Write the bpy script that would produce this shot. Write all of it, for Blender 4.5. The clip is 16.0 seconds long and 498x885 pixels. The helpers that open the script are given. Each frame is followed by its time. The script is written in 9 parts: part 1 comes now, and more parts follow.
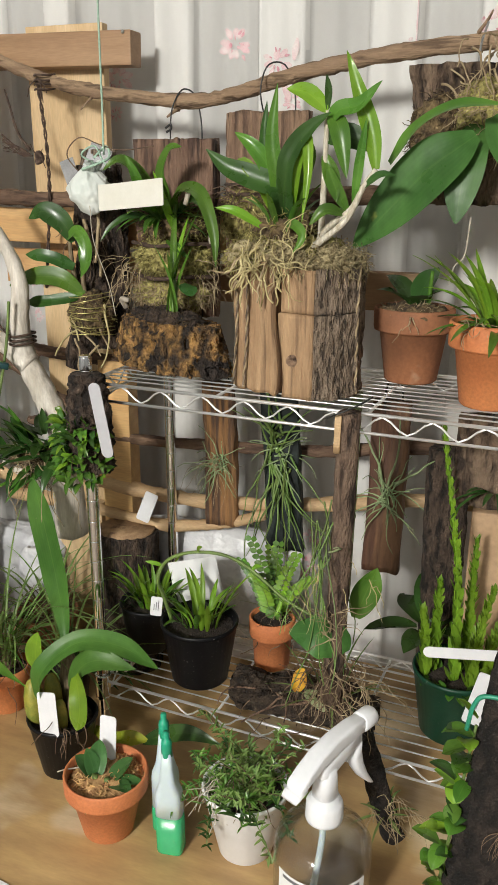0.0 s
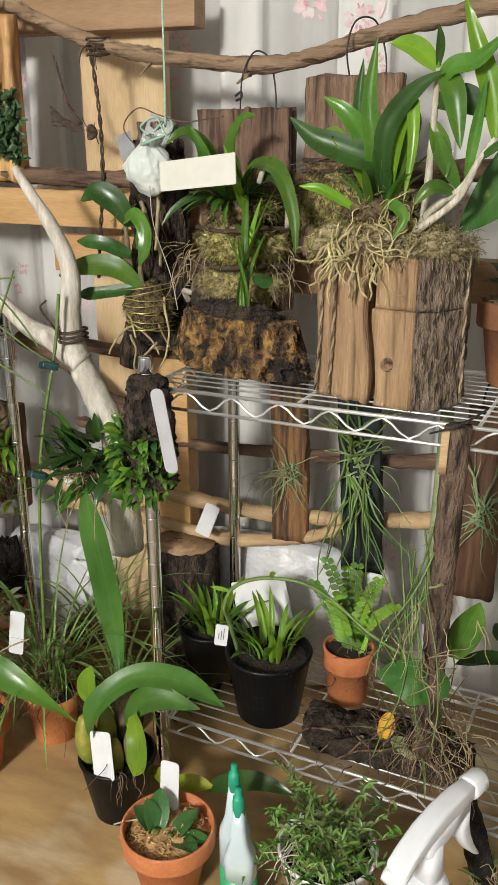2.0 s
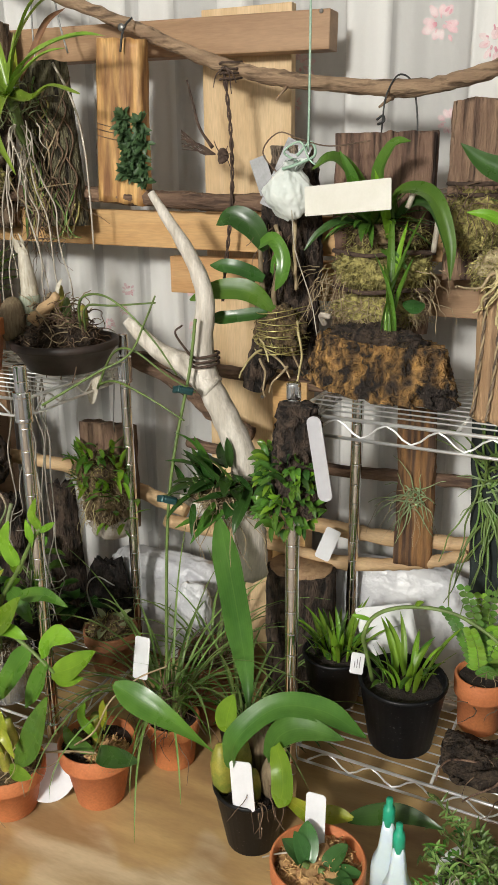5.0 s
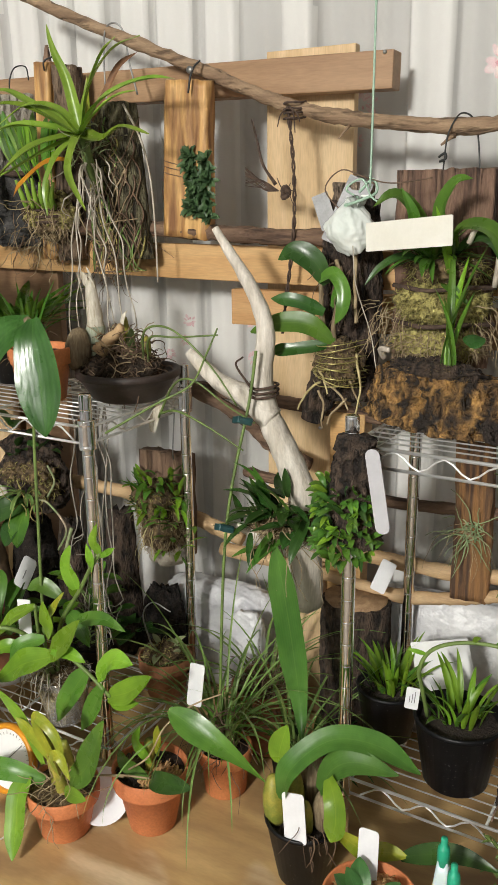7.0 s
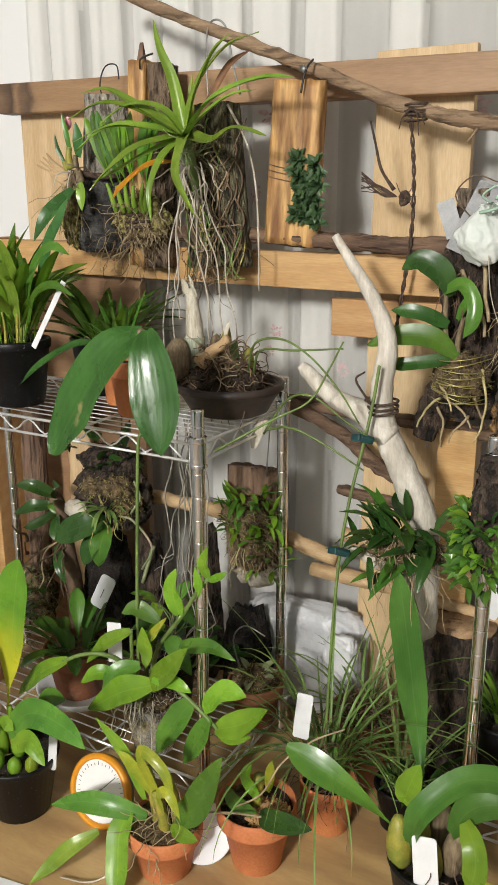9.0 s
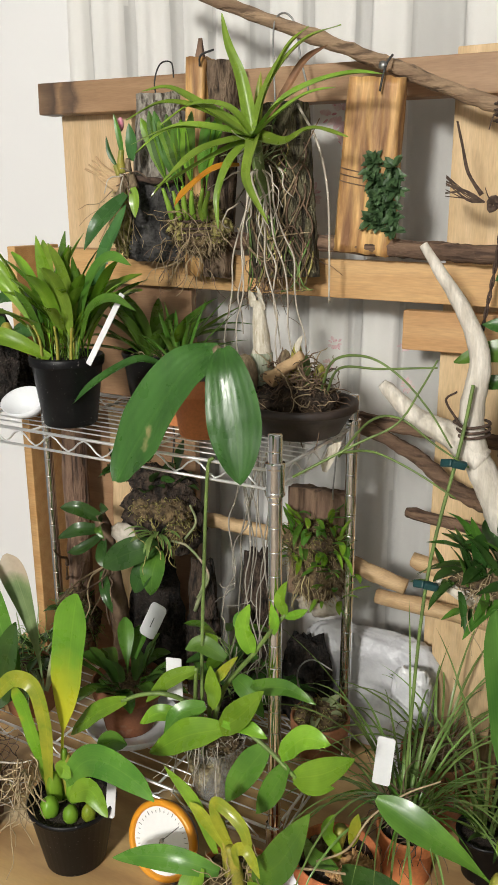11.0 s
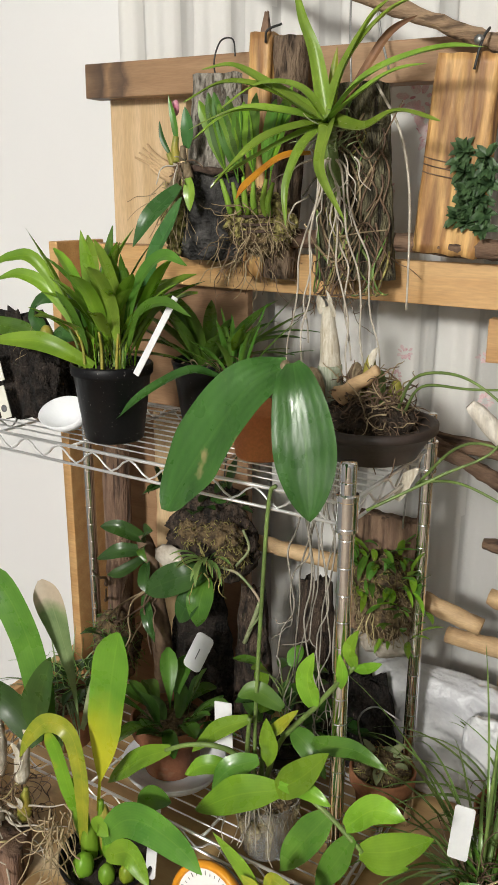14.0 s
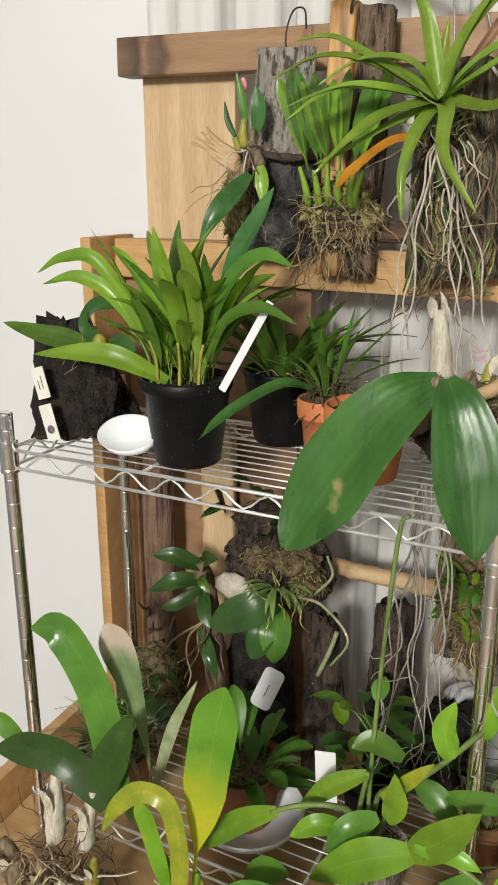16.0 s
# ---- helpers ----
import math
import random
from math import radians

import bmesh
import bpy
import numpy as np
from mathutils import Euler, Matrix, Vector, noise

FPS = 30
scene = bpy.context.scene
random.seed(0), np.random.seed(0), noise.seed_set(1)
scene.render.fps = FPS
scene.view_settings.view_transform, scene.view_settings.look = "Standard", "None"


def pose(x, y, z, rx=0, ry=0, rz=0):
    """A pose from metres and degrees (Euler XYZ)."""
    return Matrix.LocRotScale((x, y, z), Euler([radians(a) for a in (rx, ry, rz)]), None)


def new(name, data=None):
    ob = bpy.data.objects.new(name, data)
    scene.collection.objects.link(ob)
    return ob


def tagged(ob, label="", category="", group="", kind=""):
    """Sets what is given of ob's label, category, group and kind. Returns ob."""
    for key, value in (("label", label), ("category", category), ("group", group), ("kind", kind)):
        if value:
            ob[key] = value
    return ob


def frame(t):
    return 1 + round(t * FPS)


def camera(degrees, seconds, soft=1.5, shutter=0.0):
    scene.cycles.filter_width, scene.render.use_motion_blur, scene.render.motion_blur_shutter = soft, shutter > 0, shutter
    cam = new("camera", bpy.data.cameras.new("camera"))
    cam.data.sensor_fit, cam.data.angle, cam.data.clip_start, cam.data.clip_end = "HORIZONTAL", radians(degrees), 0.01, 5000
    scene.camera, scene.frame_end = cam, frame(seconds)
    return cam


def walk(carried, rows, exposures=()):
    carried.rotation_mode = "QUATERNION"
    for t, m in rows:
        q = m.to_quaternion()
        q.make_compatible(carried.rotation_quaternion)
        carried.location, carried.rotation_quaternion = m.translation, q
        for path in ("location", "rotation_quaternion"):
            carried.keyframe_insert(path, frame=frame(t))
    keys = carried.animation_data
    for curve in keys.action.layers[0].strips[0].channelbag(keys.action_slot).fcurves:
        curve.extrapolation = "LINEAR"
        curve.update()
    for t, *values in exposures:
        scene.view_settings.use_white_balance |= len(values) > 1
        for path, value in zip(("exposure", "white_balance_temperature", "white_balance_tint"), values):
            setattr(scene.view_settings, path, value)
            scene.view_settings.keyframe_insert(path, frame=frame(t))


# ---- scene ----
cam = camera(33.8, 16.0, soft=1.5)
METRES, EYE, TILT, LEAN, TURN = 1.036, 1.379, 0.0, 0.0, 20.5
ROWS = [
    (0.0, 0.0, 0.0, 0.0, 0.1, -17.88, -0.32),
    (0.5, -0.0121, 0.0091, 0.0001, 0.54, -17.92, -0.26),
    (1.0, -0.0235, 0.0313, -0.0008, 1.2, -18.14, -0.12),
    (1.5, -0.0352, 0.0695, -0.007, 1.81, -18.48, 0.02),
    (2.0, -0.0443, 0.1081, -0.0068, 2.47, -19.01, 0.16),
    (2.5, -0.0752, 0.1435, -0.0094, 2.96, -19.5, 0.36),
    (3.0, -0.1154, 0.1486, -0.0076, 2.98, -19.68, 0.54),
    (3.5, -0.1594, 0.1443, -0.0024, 2.57, -19.6, 0.58),
    (4.0, -0.1836, 0.1375, 0.0014, 2.29, -19.33, 0.48),
    (6.5, -0.1211, 0.0938, 0.0115, 7.25, -16.73, 0.68),
    (7.0, -0.1689, 0.1055, 0.0127, 7.6, -16.38, 0.63),
    (7.5, -0.223, 0.1058, 0.0138, 7.86, -16.07, 0.52),
    (8.0, -0.2519, 0.1126, 0.0139, 7.85, -15.97, 0.4),
    (8.5, -0.2717, 0.1253, 0.014, 7.76, -16.06, 0.31),
    (9.0, -0.2943, 0.1375, 0.0154, 7.68, -16.13, 0.21),
    (11.5, -0.3994, 0.2013, 0.0196, 7.36, -15.91, 0.42),
    (12.0, -0.4219, 0.203, 0.0209, 7.31, -15.85, 0.46),
    (12.5, -0.4417, 0.2045, 0.025, 7.66, -15.7, 0.24),
    (13.0, -0.4379, 0.2189, 0.0249, 8.57, -15.83, -0.09),
    (13.5, -0.4187, 0.247, 0.0257, 9.6, -16.09, -0.24),
    (14.0, -0.4202, 0.2836, 0.0197, 10.1, -16.37, -0.12),
    (14.5, -0.4632, 0.3202, 0.021, 9.54, -16.47, 0.21),
    (15.0, -0.5098, 0.3477, 0.0207, 8.15, -16.8, 0.39),
    (15.5, -0.5476, 0.3558, 0.0193, 6.4, -17.05, 0.33),
    (16.0, -0.5814, 0.355, 0.0225, 4.77, -17.18, 0.16),
]
walk(cam, [(t, pose(0, 0, EYE, TILT, LEAN, TURN) @ pose(METRES * x, METRES * y, METRES * z, 90 + pitch, roll, yaw)) for t, x, y, z, yaw, pitch, roll in ROWS])

# ---- world and light ----
world = bpy.data.worlds.new("room_world")
scene.world = world
world.use_nodes = True
world.node_tree.nodes["Background"].inputs[0].default_value = (0.9, 0.95, 1.0, 1)
world.node_tree.nodes["Background"].inputs[1].default_value = 0.01


def ceiling_lamp(eye, size, power, colour):
    data = bpy.data.lights.new("ceiling_lamp", "POINT")
    data.shadow_soft_size, data.energy, data.color = size, power, colour
    ob = new("ceiling_lamp", data)
    ob.location = eye
    return ob


ceiling_lamp((-0.55, -2.30, 2.28), 0.20, 375, (1.0, 0.98, 0.915))
scene.view_settings.exposure = 0.0

# ---- materials ----
def mat(name, c1, c2=None, rough=0.6, scale=20.0, stretch=(1, 1, 1), detail=6.0, bump=0.15, fine=None, metal=0.0,
        vary=0.0, coat=0.0, spread=(0.35, 0.65), bumpdist=0.002, trans=0.0, sss=0.0, spots=None, veins=False, even=False, crack=None, spec=0.5, soft=False, pleat=0.0, fade=None):
    """A principled surface with two scales of noise in the colour, fine relief, and a little change from object to object."""
    m = bpy.data.materials.new(name)
    m.use_nodes = True
    nt = m.node_tree
    N, K = nt.nodes, nt.links
    p = N["Principled BSDF"]
    c2 = c2 or tuple(v * 0.7 for v in c1)
    tc = N.new("ShaderNodeTexCoord")
    mp = N.new("ShaderNodeMapping")
    mp.inputs["Scale"].default_value = [v / 0.7 for v in stretch]
    K.new(tc.outputs["Object"], mp.inputs["Vector"])
    n1 = N.new("ShaderNodeTexNoise")
    n1.inputs["Scale"].default_value, n1.inputs["Detail"].default_value = scale, detail
    K.new(mp.outputs[0], n1.inputs["Vector"])
    ramp = N.new("ShaderNodeValToRGB")
    ramp.color_ramp.elements[0].position, ramp.color_ramp.elements[1].position = spread
    ramp.color_ramp.elements[0].color, ramp.color_ramp.elements[1].color = (*c2, 1), (*c1, 1)
    K.new(n1.outputs[0], ramp.inputs[0])
    n2 = N.new("ShaderNodeTexNoise")
    n2.inputs["Scale"].default_value, n2.inputs["Detail"].default_value = fine or scale * 9, 4
    K.new(mp.outputs[0], n2.inputs["Vector"])
    hsv = N.new("ShaderNodeHueSaturation")
    mr = N.new("ShaderNodeMapRange")
    mr.inputs["To Min"].default_value, mr.inputs["To Max"].default_value = (0.96, 1.04) if even else (0.88, 1.12) if soft else (0.72, 1.28)
    K.new(n2.outputs[0], mr.inputs["Value"])
    out = ramp.outputs[0]
    if spots:
        sc, size, col = spots
        vo = N.new("ShaderNodeTexNoise")
        vo.inputs["Scale"].default_value, vo.inputs["Detail"].default_value = sc / 0.7, 3
        K.new(tc.outputs["Object"], vo.inputs["Vector"])
        sr = N.new("ShaderNodeValToRGB")
        sr.color_ramp.elements[0].position, sr.color_ramp.elements[1].position = size, size + 0.05
        K.new(vo.outputs[0], sr.inputs[0])
        mx = N.new("ShaderNodeMix")
        mx.data_type = "RGBA"
        K.new(sr.outputs[0], mx.inputs[0])
        K.new(out, mx.inputs[6])
        mx.inputs[7].default_value = (*col, 1)
        out = mx.outputs[2]
    if crack:
        # dark fissures between plates
        sc, st, width, col = crack
        cm = N.new("ShaderNodeMapping")
        cm.inputs["Scale"].default_value = [v / 0.7 for v in st]
        K.new(tc.outputs["Object"], cm.inputs["Vector"])
        vo = N.new("ShaderNodeTexNoise")
        vo.inputs["Scale"].default_value, vo.inputs["Detail"].default_value, vo.inputs["Distortion"].default_value = sc, 8, 0.25
        K.new(cm.outputs[0], vo.inputs["Vector"])
        fis = N.new("ShaderNodeMapRange")
        fis.inputs["From Min"].default_value, fis.inputs["From Max"].default_value = 0.36, 0.36 + width * 2.2
        K.new(vo.outputs[0], fis.inputs["Value"])
        mx = N.new("ShaderNodeMix")
        mx.data_type = "RGBA"
        K.new(fis.outputs[0], mx.inputs[0])
        mx.inputs[6].default_value = (*col, 1)
        K.new(out, mx.inputs[7])
        out = mx.outputs[2]
    if vary:
        info = N.new("ShaderNodeObjectInfo")
        vr = N.new("ShaderNodeMapRange")
        vr.inputs["To Min"].default_value, vr.inputs["To Max"].default_value = 1 - vary, 1 + vary
        K.new(info.outputs["Random"], vr.inputs["Value"])
        hr = N.new("ShaderNodeMapRange")
        hr.inputs["To Min"].default_value, hr.inputs["To Max"].default_value = 0.5 - vary * 0.05, 0.5 + vary * 0.05
        K.new(info.outputs["Random"], hr.inputs["Value"])
        mu = N.new("ShaderNodeMath")
        mu.operation = "MULTIPLY"
        K.new(mr.outputs[0], mu.inputs[0]), K.new(vr.outputs[0], mu.inputs[1])
        K.new(mu.outputs[0], hsv.inputs["Value"])
        K.new(hr.outputs[0], hsv.inputs["Hue"])
    else:
        K.new(mr.outputs[0], hsv.inputs["Value"])
    if veins:
        # pale midrib and fine lengthwise veins, by the blade's own width and length
        sep = N.new("ShaderNodeSeparateXYZ")
        K.new(tc.outputs["UV"], sep.inputs[0])

        def calc(op, a, b=0.0):
            n = N.new("ShaderNodeMath")
            n.operation = op
            for k, v in enumerate((a, b)):
                if isinstance(v, float):
                    n.inputs[k].default_value = v
                else:
                    K.new(v, n.inputs[k])
            return n.outputs[0]

        off = calc("ABSOLUTE", calc("SUBTRACT", sep.outputs[0], 0.5))
        rib = calc("LESS_THAN", off, 0.02)
        vein = calc("SINE", calc("MULTIPLY", sep.outputs[0], 44.0 if pleat else 75.0))
        mx = N.new("ShaderNodeMix")
        mx.data_type = "RGBA"
        K.new(calc("ADD", calc("MULTIPLY", rib, 0.12), calc("MULTIPLY", calc("ADD", vein, 1.0), 0.02 + 0.1 * pleat)), mx.inputs[0])
        K.new(out, mx.inputs[6])
        mx.inputs[7].default_value = (c1[0] * 2.2 + 0.03, c1[1] * 1.6 + 0.04, c1[2] * 2 + 0.01, 1)
        out = mx.outputs[2]
        if fade:
            # another colour towards one end of the blade, with a ragged border
            v0, v1, col = fade
            fm = N.new("ShaderNodeMapRange")
            fm.inputs["From Min"].default_value, fm.inputs["From Max"].default_value = v0, v1
            K.new(calc("ADD", sep.outputs[1], calc("MULTIPLY", calc("SUBTRACT", n1.outputs[0], 0.5), 0.35)), fm.inputs["Value"])
            mx = N.new("ShaderNodeMix")
            mx.data_type = "RGBA"
            K.new(fm.outputs[0], mx.inputs[0])
            K.new(out, mx.inputs[6])
            mx.inputs[7].default_value = (*col, 1)
            out = mx.outputs[2]
    K.new(out, hsv.inputs["Color"])
    K.new(hsv.outputs[0], p.inputs["Base Color"])
    p.inputs["Roughness"].default_value, p.inputs["Metallic"].default_value = rough, metal
    p.inputs["Coat Weight"].default_value, p.inputs["Specular IOR Level"].default_value = coat, spec
    if veins:
        # wiped, dusty and wet patches on the blade
        dust = N.new("ShaderNodeTexNoise")
        dust.inputs["Scale"].default_value, dust.inputs["Detail"].default_value = 38, 5
        K.new(tc.outputs["Object"], dust.inputs["Vector"])
        rr = N.new("ShaderNodeMapRange")
        rr.inputs["From Min"].default_value, rr.inputs["From Max"].default_value = 0.35, 0.65
        rr.inputs["To Min"].default_value, rr.inputs["To Max"].default_value = rough - 0.07, rough + 0.15
        K.new(dust.outputs[0], rr.inputs["Value"])
        K.new(rr.outputs[0], p.inputs["Roughness"])
    if sss:
        p.inputs["Subsurface Weight"].default_value = sss
        p.inputs["Subsurface Radius"].default_value = (0.01, 0.01, 0.004)
        p.inputs["Subsurface Scale"].default_value = 0.3
    if bump:
        b = N.new("ShaderNodeBump")
        b.inputs["Strength"].default_value, b.inputs["Distance"].default_value = bump, bumpdist * 0.7
        ad = N.new("ShaderNodeMath")
        K.new(n1.outputs[0], ad.inputs[0]), K.new(calc("ADD", n2.outputs[0], calc("MULTIPLY", vein, pleat)) if veins else n2.outputs[0], ad.inputs[1])
        if crack:
            ad2 = N.new("ShaderNodeMath")
            K.new(ad.outputs[0], ad2.inputs[0]), K.new(fis.outputs[0], ad2.inputs[1])
            ad = ad2
        K.new(ad.outputs[0], b.inputs["Height"])
        K.new(b.outputs[0], p.inputs["Normal"])
    if trans:
        tr = N.new("ShaderNodeBsdfTranslucent")
        K.new(hsv.outputs[0], tr.inputs["Color"])
        ms = N.new("ShaderNodeMixShader")
        ms.inputs[0].default_value = trans
        K.new(p.outputs[0], ms.inputs[1]), K.new(tr.outputs[0], ms.inputs[2])
        K.new(ms.outputs[0], N["Material Output"].inputs["Surface"])
    return m


def clear(name, tint, gloss=0.06, haze=0.05):
    """A thin clear shell: light goes through it tinted, and its gloss grows at grazing angles."""
    m = bpy.data.materials.new(name)
    m.use_nodes = True
    N, K = m.node_tree.nodes, m.node_tree.links
    tr, gl, df, fr = N.new("ShaderNodeBsdfTransparent"), N.new("ShaderNodeBsdfGlossy"), N.new("ShaderNodeBsdfDiffuse"), N.new("ShaderNodeLayerWeight")
    tr.inputs[0].default_value = (*tint, 1)
    gl.inputs["Roughness"].default_value = gloss
    fr.inputs["Blend"].default_value = 0.5
    pw, ad = N.new("ShaderNodeMath"), N.new("ShaderNodeMath")
    pw.operation, ad.operation = "POWER", "MULTIPLY_ADD"
    pw.inputs[1].default_value, ad.inputs[1].default_value, ad.inputs[2].default_value = 4.0, 0.7, 0.035
    K.new(fr.outputs["Facing"], pw.inputs[0]), K.new(pw.outputs[0], ad.inputs[0])
    m1, m2 = N.new("ShaderNodeMixShader"), N.new("ShaderNodeMixShader")
    m1.inputs[0].default_value = haze
    K.new(tr.outputs[0], m1.inputs[1]), K.new(df.outputs[0], m1.inputs[2])
    K.new(ad.outputs[0], m2.inputs[0]), K.new(m1.outputs[0], m2.inputs[1]), K.new(gl.outputs[0], m2.inputs[2])
    K.new(m2.outputs[0], N["Material Output"].inputs["Surface"])
    return m


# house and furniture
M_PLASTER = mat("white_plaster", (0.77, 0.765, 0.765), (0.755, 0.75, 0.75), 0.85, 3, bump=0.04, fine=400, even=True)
# for walls out of view: dark so that little light bounces back
M_DIMWALL = mat("unseen_dim_wall", (0.23, 0.235, 0.24), (0.21, 0.215, 0.22), 0.8, 3, bump=0.04, fine=400, even=True)
# ceiling out of view, greyed to throw less fill light
M_CEILING = mat("unseen_dim_ceiling", (0.46, 0.455, 0.44), (0.44, 0.435, 0.42), 0.85, 3, bump=0.04, fine=400, even=True)
M_FLOOR = mat("wood_floor", (0.20, 0.16, 0.12), (0.15, 0.115, 0.085), 0.5, 6, (1, 8, 1), bump=0.05)
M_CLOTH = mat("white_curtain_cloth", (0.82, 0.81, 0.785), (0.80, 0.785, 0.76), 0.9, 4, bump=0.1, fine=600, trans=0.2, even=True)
# cloth between the pleats: greyer and more translucent than their fronts
M_GREYCLOTH = mat("greyer_set_back_curtain_cloth", (0.70, 0.69, 0.67), (0.66, 0.65, 0.63), 0.9, 4, bump=0.1, fine=600, trans=0.35, even=True)
M_PRINT = mat("pink_flower_print", (0.60, 0.24, 0.30), (0.76, 0.60, 0.60), 0.9, 90, bump=0.05, spread=(0.3, 0.7))
M_PRINT2 = mat("pale_pink_flower_print", (0.72, 0.48, 0.51), (0.76, 0.69, 0.67), 0.9, 70, bump=0.05, spread=(0.3, 0.7))
M_SHEET = mat("white_plastic_sheet", (0.66, 0.66, 0.67), (0.5, 0.5, 0.53), 0.35, 9, bump=0.8, fine=30, bumpdist=0.01, even=True)
M_PLY = mat("plywood_tabletop", (0.59, 0.40, 0.182), (0.465, 0.298, 0.124), 0.42, 4.0, (1.2, 5, 1), bump=0.06, fine=60, spots=(4.2, 0.56, (0.66, 0.52, 0.33)), spread=(0.3, 0.62), soft=True, crack=(5.5, (0.8, 2.6, 1), 0.10, (0.36, 0.22, 0.10)))
M_PINE = mat("pale_pine_board", (0.62, 0.45, 0.265), (0.52, 0.355, 0.19), 0.6, 5, (9, 9, 1), bump=0.08, vary=0.08)
M_PINE_H = mat("stained_pine_beam", (0.37, 0.225, 0.12), (0.28, 0.16, 0.08), 0.55, 5, (1, 9, 9), bump=0.08, vary=0.08)
M_PINE_G = mat("golden_pine_board", (0.56, 0.34, 0.15), (0.47, 0.26, 0.10), 0.55, 5, (1, 9, 9), bump=0.08, vary=0.08)
M_CHROME = mat("chrome_wire", (0.90, 0.90, 0.90), (0.85, 0.85, 0.85), 0.09, 40, bump=0.0, metal=1.0, even=True)
M_SILVER = mat("silvery_shelf_wire", (0.96, 0.96, 0.96), (0.92, 0.92, 0.92), 0.32, 40, bump=0.0, metal=0.8, even=True)
M_DARKMETAL = mat("dark_tie_wire", (0.03, 0.03, 0.03), None, 0.5, 60, bump=0.05)
M_GREYWIRE = mat("galvanised_wire", (0.45, 0.45, 0.44), None, 0.35, 60, bump=0.05, metal=0.8)
# wood and bark
M_BRANCH = mat("dry_grey_brown_branch", (0.36, 0.245, 0.15), (0.22, 0.14, 0.085), 0.8, 9, (1, 6, 6), bump=0.5, fine=90, bumpdist=0.006, crack=(22, (0.6, 4, 4), 0.05, (0.12, 0.075, 0.045)))
M_DARKBRANCH = mat("dark_brown_branch", (0.22, 0.135, 0.085), (0.12, 0.07, 0.045), 0.8, 9, (1, 6, 6), bump=0.5, fine=90, bumpdist=0.007, crack=(20, (0.6, 4, 4), 0.06, (0.055, 0.03, 0.02)))
M_PALEBRANCH = mat("peeled_pale_branch", (0.55, 0.38, 0.21), (0.42, 0.27, 0.14), 0.65, 9, (1, 6, 6), bump=0.3, fine=90)
M_DRIFT = mat("bleached_driftwood", (0.68, 0.63, 0.56), (0.47, 0.42, 0.35), 0.75, 14, (6, 6, 1), bump=0.35, fine=60, bumpdist=0.004)
M_BARK = mat("rough_brown_bark", (0.20, 0.135, 0.092), (0.115, 0.073, 0.05), 0.9, 20, (3, 3, 0.9), bump=0.9, fine=110, bumpdist=0.010, vary=0.15, crack=(20, (3.2, 3.2, 0.9), 0.06, (0.035, 0.021, 0.015)))
M_GREYBARK = mat("weathered_grey_bark", (0.31, 0.235, 0.17), (0.18, 0.13, 0.09), 0.9, 40, (3, 3, 0.8), bump=0.9, fine=160, bumpdist=0.008, crack=(44, (3.4, 3.4, 0.8), 0.05, (0.07, 0.05, 0.036)))
M_OLDWOOD = mat("old_redbrown_wood", (0.28, 0.175, 0.115), (0.15, 0.085, 0.058), 0.8, 12, (6, 6, 0.7), bump=0.7, fine=90, bumpdist=0.008, vary=0.12, crack=(12, (6, 6, 0.35), 0.05, (0.055, 0.032, 0.024)))
M_SPLIT = mat("split_log_wood", (0.44, 0.285, 0.155), (0.29, 0.175, 0.092), 0.7, 8, (8, 8, 0.7), bump=0.5, fine=60, bumpdist=0.006, crack=(7, (7, 7, 0.25), 0.04, (0.17, 0.10, 0.055)))
M_HONEY = mat("honey_striped_wood", (0.66, 0.40, 0.15), (0.47, 0.25, 0.085), 0.5, 14, (6, 6, 0.7), bump=0.3, fine=60, spread=(0.40, 0.58), crack=(11, (5, 5, 0.7), 0.10, (0.20, 0.09, 0.035)))
M_REDWOOD = mat("reddish_split_wood", (0.20, 0.105, 0.055), (0.10, 0.05, 0.03), 0.55, 10, (7, 7, 0.7), bump=0.4, fine=60, spread=(0.38, 0.6), crack=(7, (6, 6, 0.3), 0.06, (0.09, 0.04, 0.025)), bumpdist=0.006)
M_STRIPED = mat("brown_wood_with_honey_streaks", (0.27, 0.135, 0.05), (0.07, 0.038, 0.024), 0.7, 14, (7, 7, 0.4), bump=0.6, fine=80, bumpdist=0.006, spread=(0.40, 0.60))
M_CORK = mat("orange_brown_cork_bark", (0.62, 0.34, 0.10), (0.30, 0.165, 0.065), 0.8, 46, (1.1, 1.1, 0.8), bump=1.0, fine=160, bumpdist=0.016, spread=(0.36, 0.64), spots=(11, 0.60, (0.045, 0.032, 0.026)), crack=(46, (1.5, 1.5, 0.7), 0.11, (0.03, 0.02, 0.014)))
M_CHAR = mat("charcoal_black_bark", (0.085, 0.08, 0.076), (0.018, 0.016, 0.015), 0.7, 40, bump=0.9, fine=140, bumpdist=0.012, crack=(24, (1, 1, 1), 0.06, (0.005, 0.005, 0.005)))
M_FERNROOT = mat("dark_tree_fern_fibre", (0.040, 0.028, 0.022), (0.014, 0.010, 0.008), 0.95, 60, bump=1.0, fine=220, bumpdist=0.012, crack=(40, (1.3, 1.3, 0.8), 0.06, (0.008, 0.006, 0.005)))
M_MESH = mat("dark_green_black_mesh", (0.012, 0.02, 0.018), (0.006, 0.01, 0.009), 0.7, 60, bump=0.4, fine=260)
M_LICHEN = mat("lichen_grey_bark", (0.40, 0.37, 0.32), (0.21, 0.18, 0.145), 0.9, 26, (2.4, 2.4, 1), bump=0.8, fine=160, bumpdist=0.008, crack=(40, (3, 3, 1), 0.05, (0.10, 0.08, 0.06)))
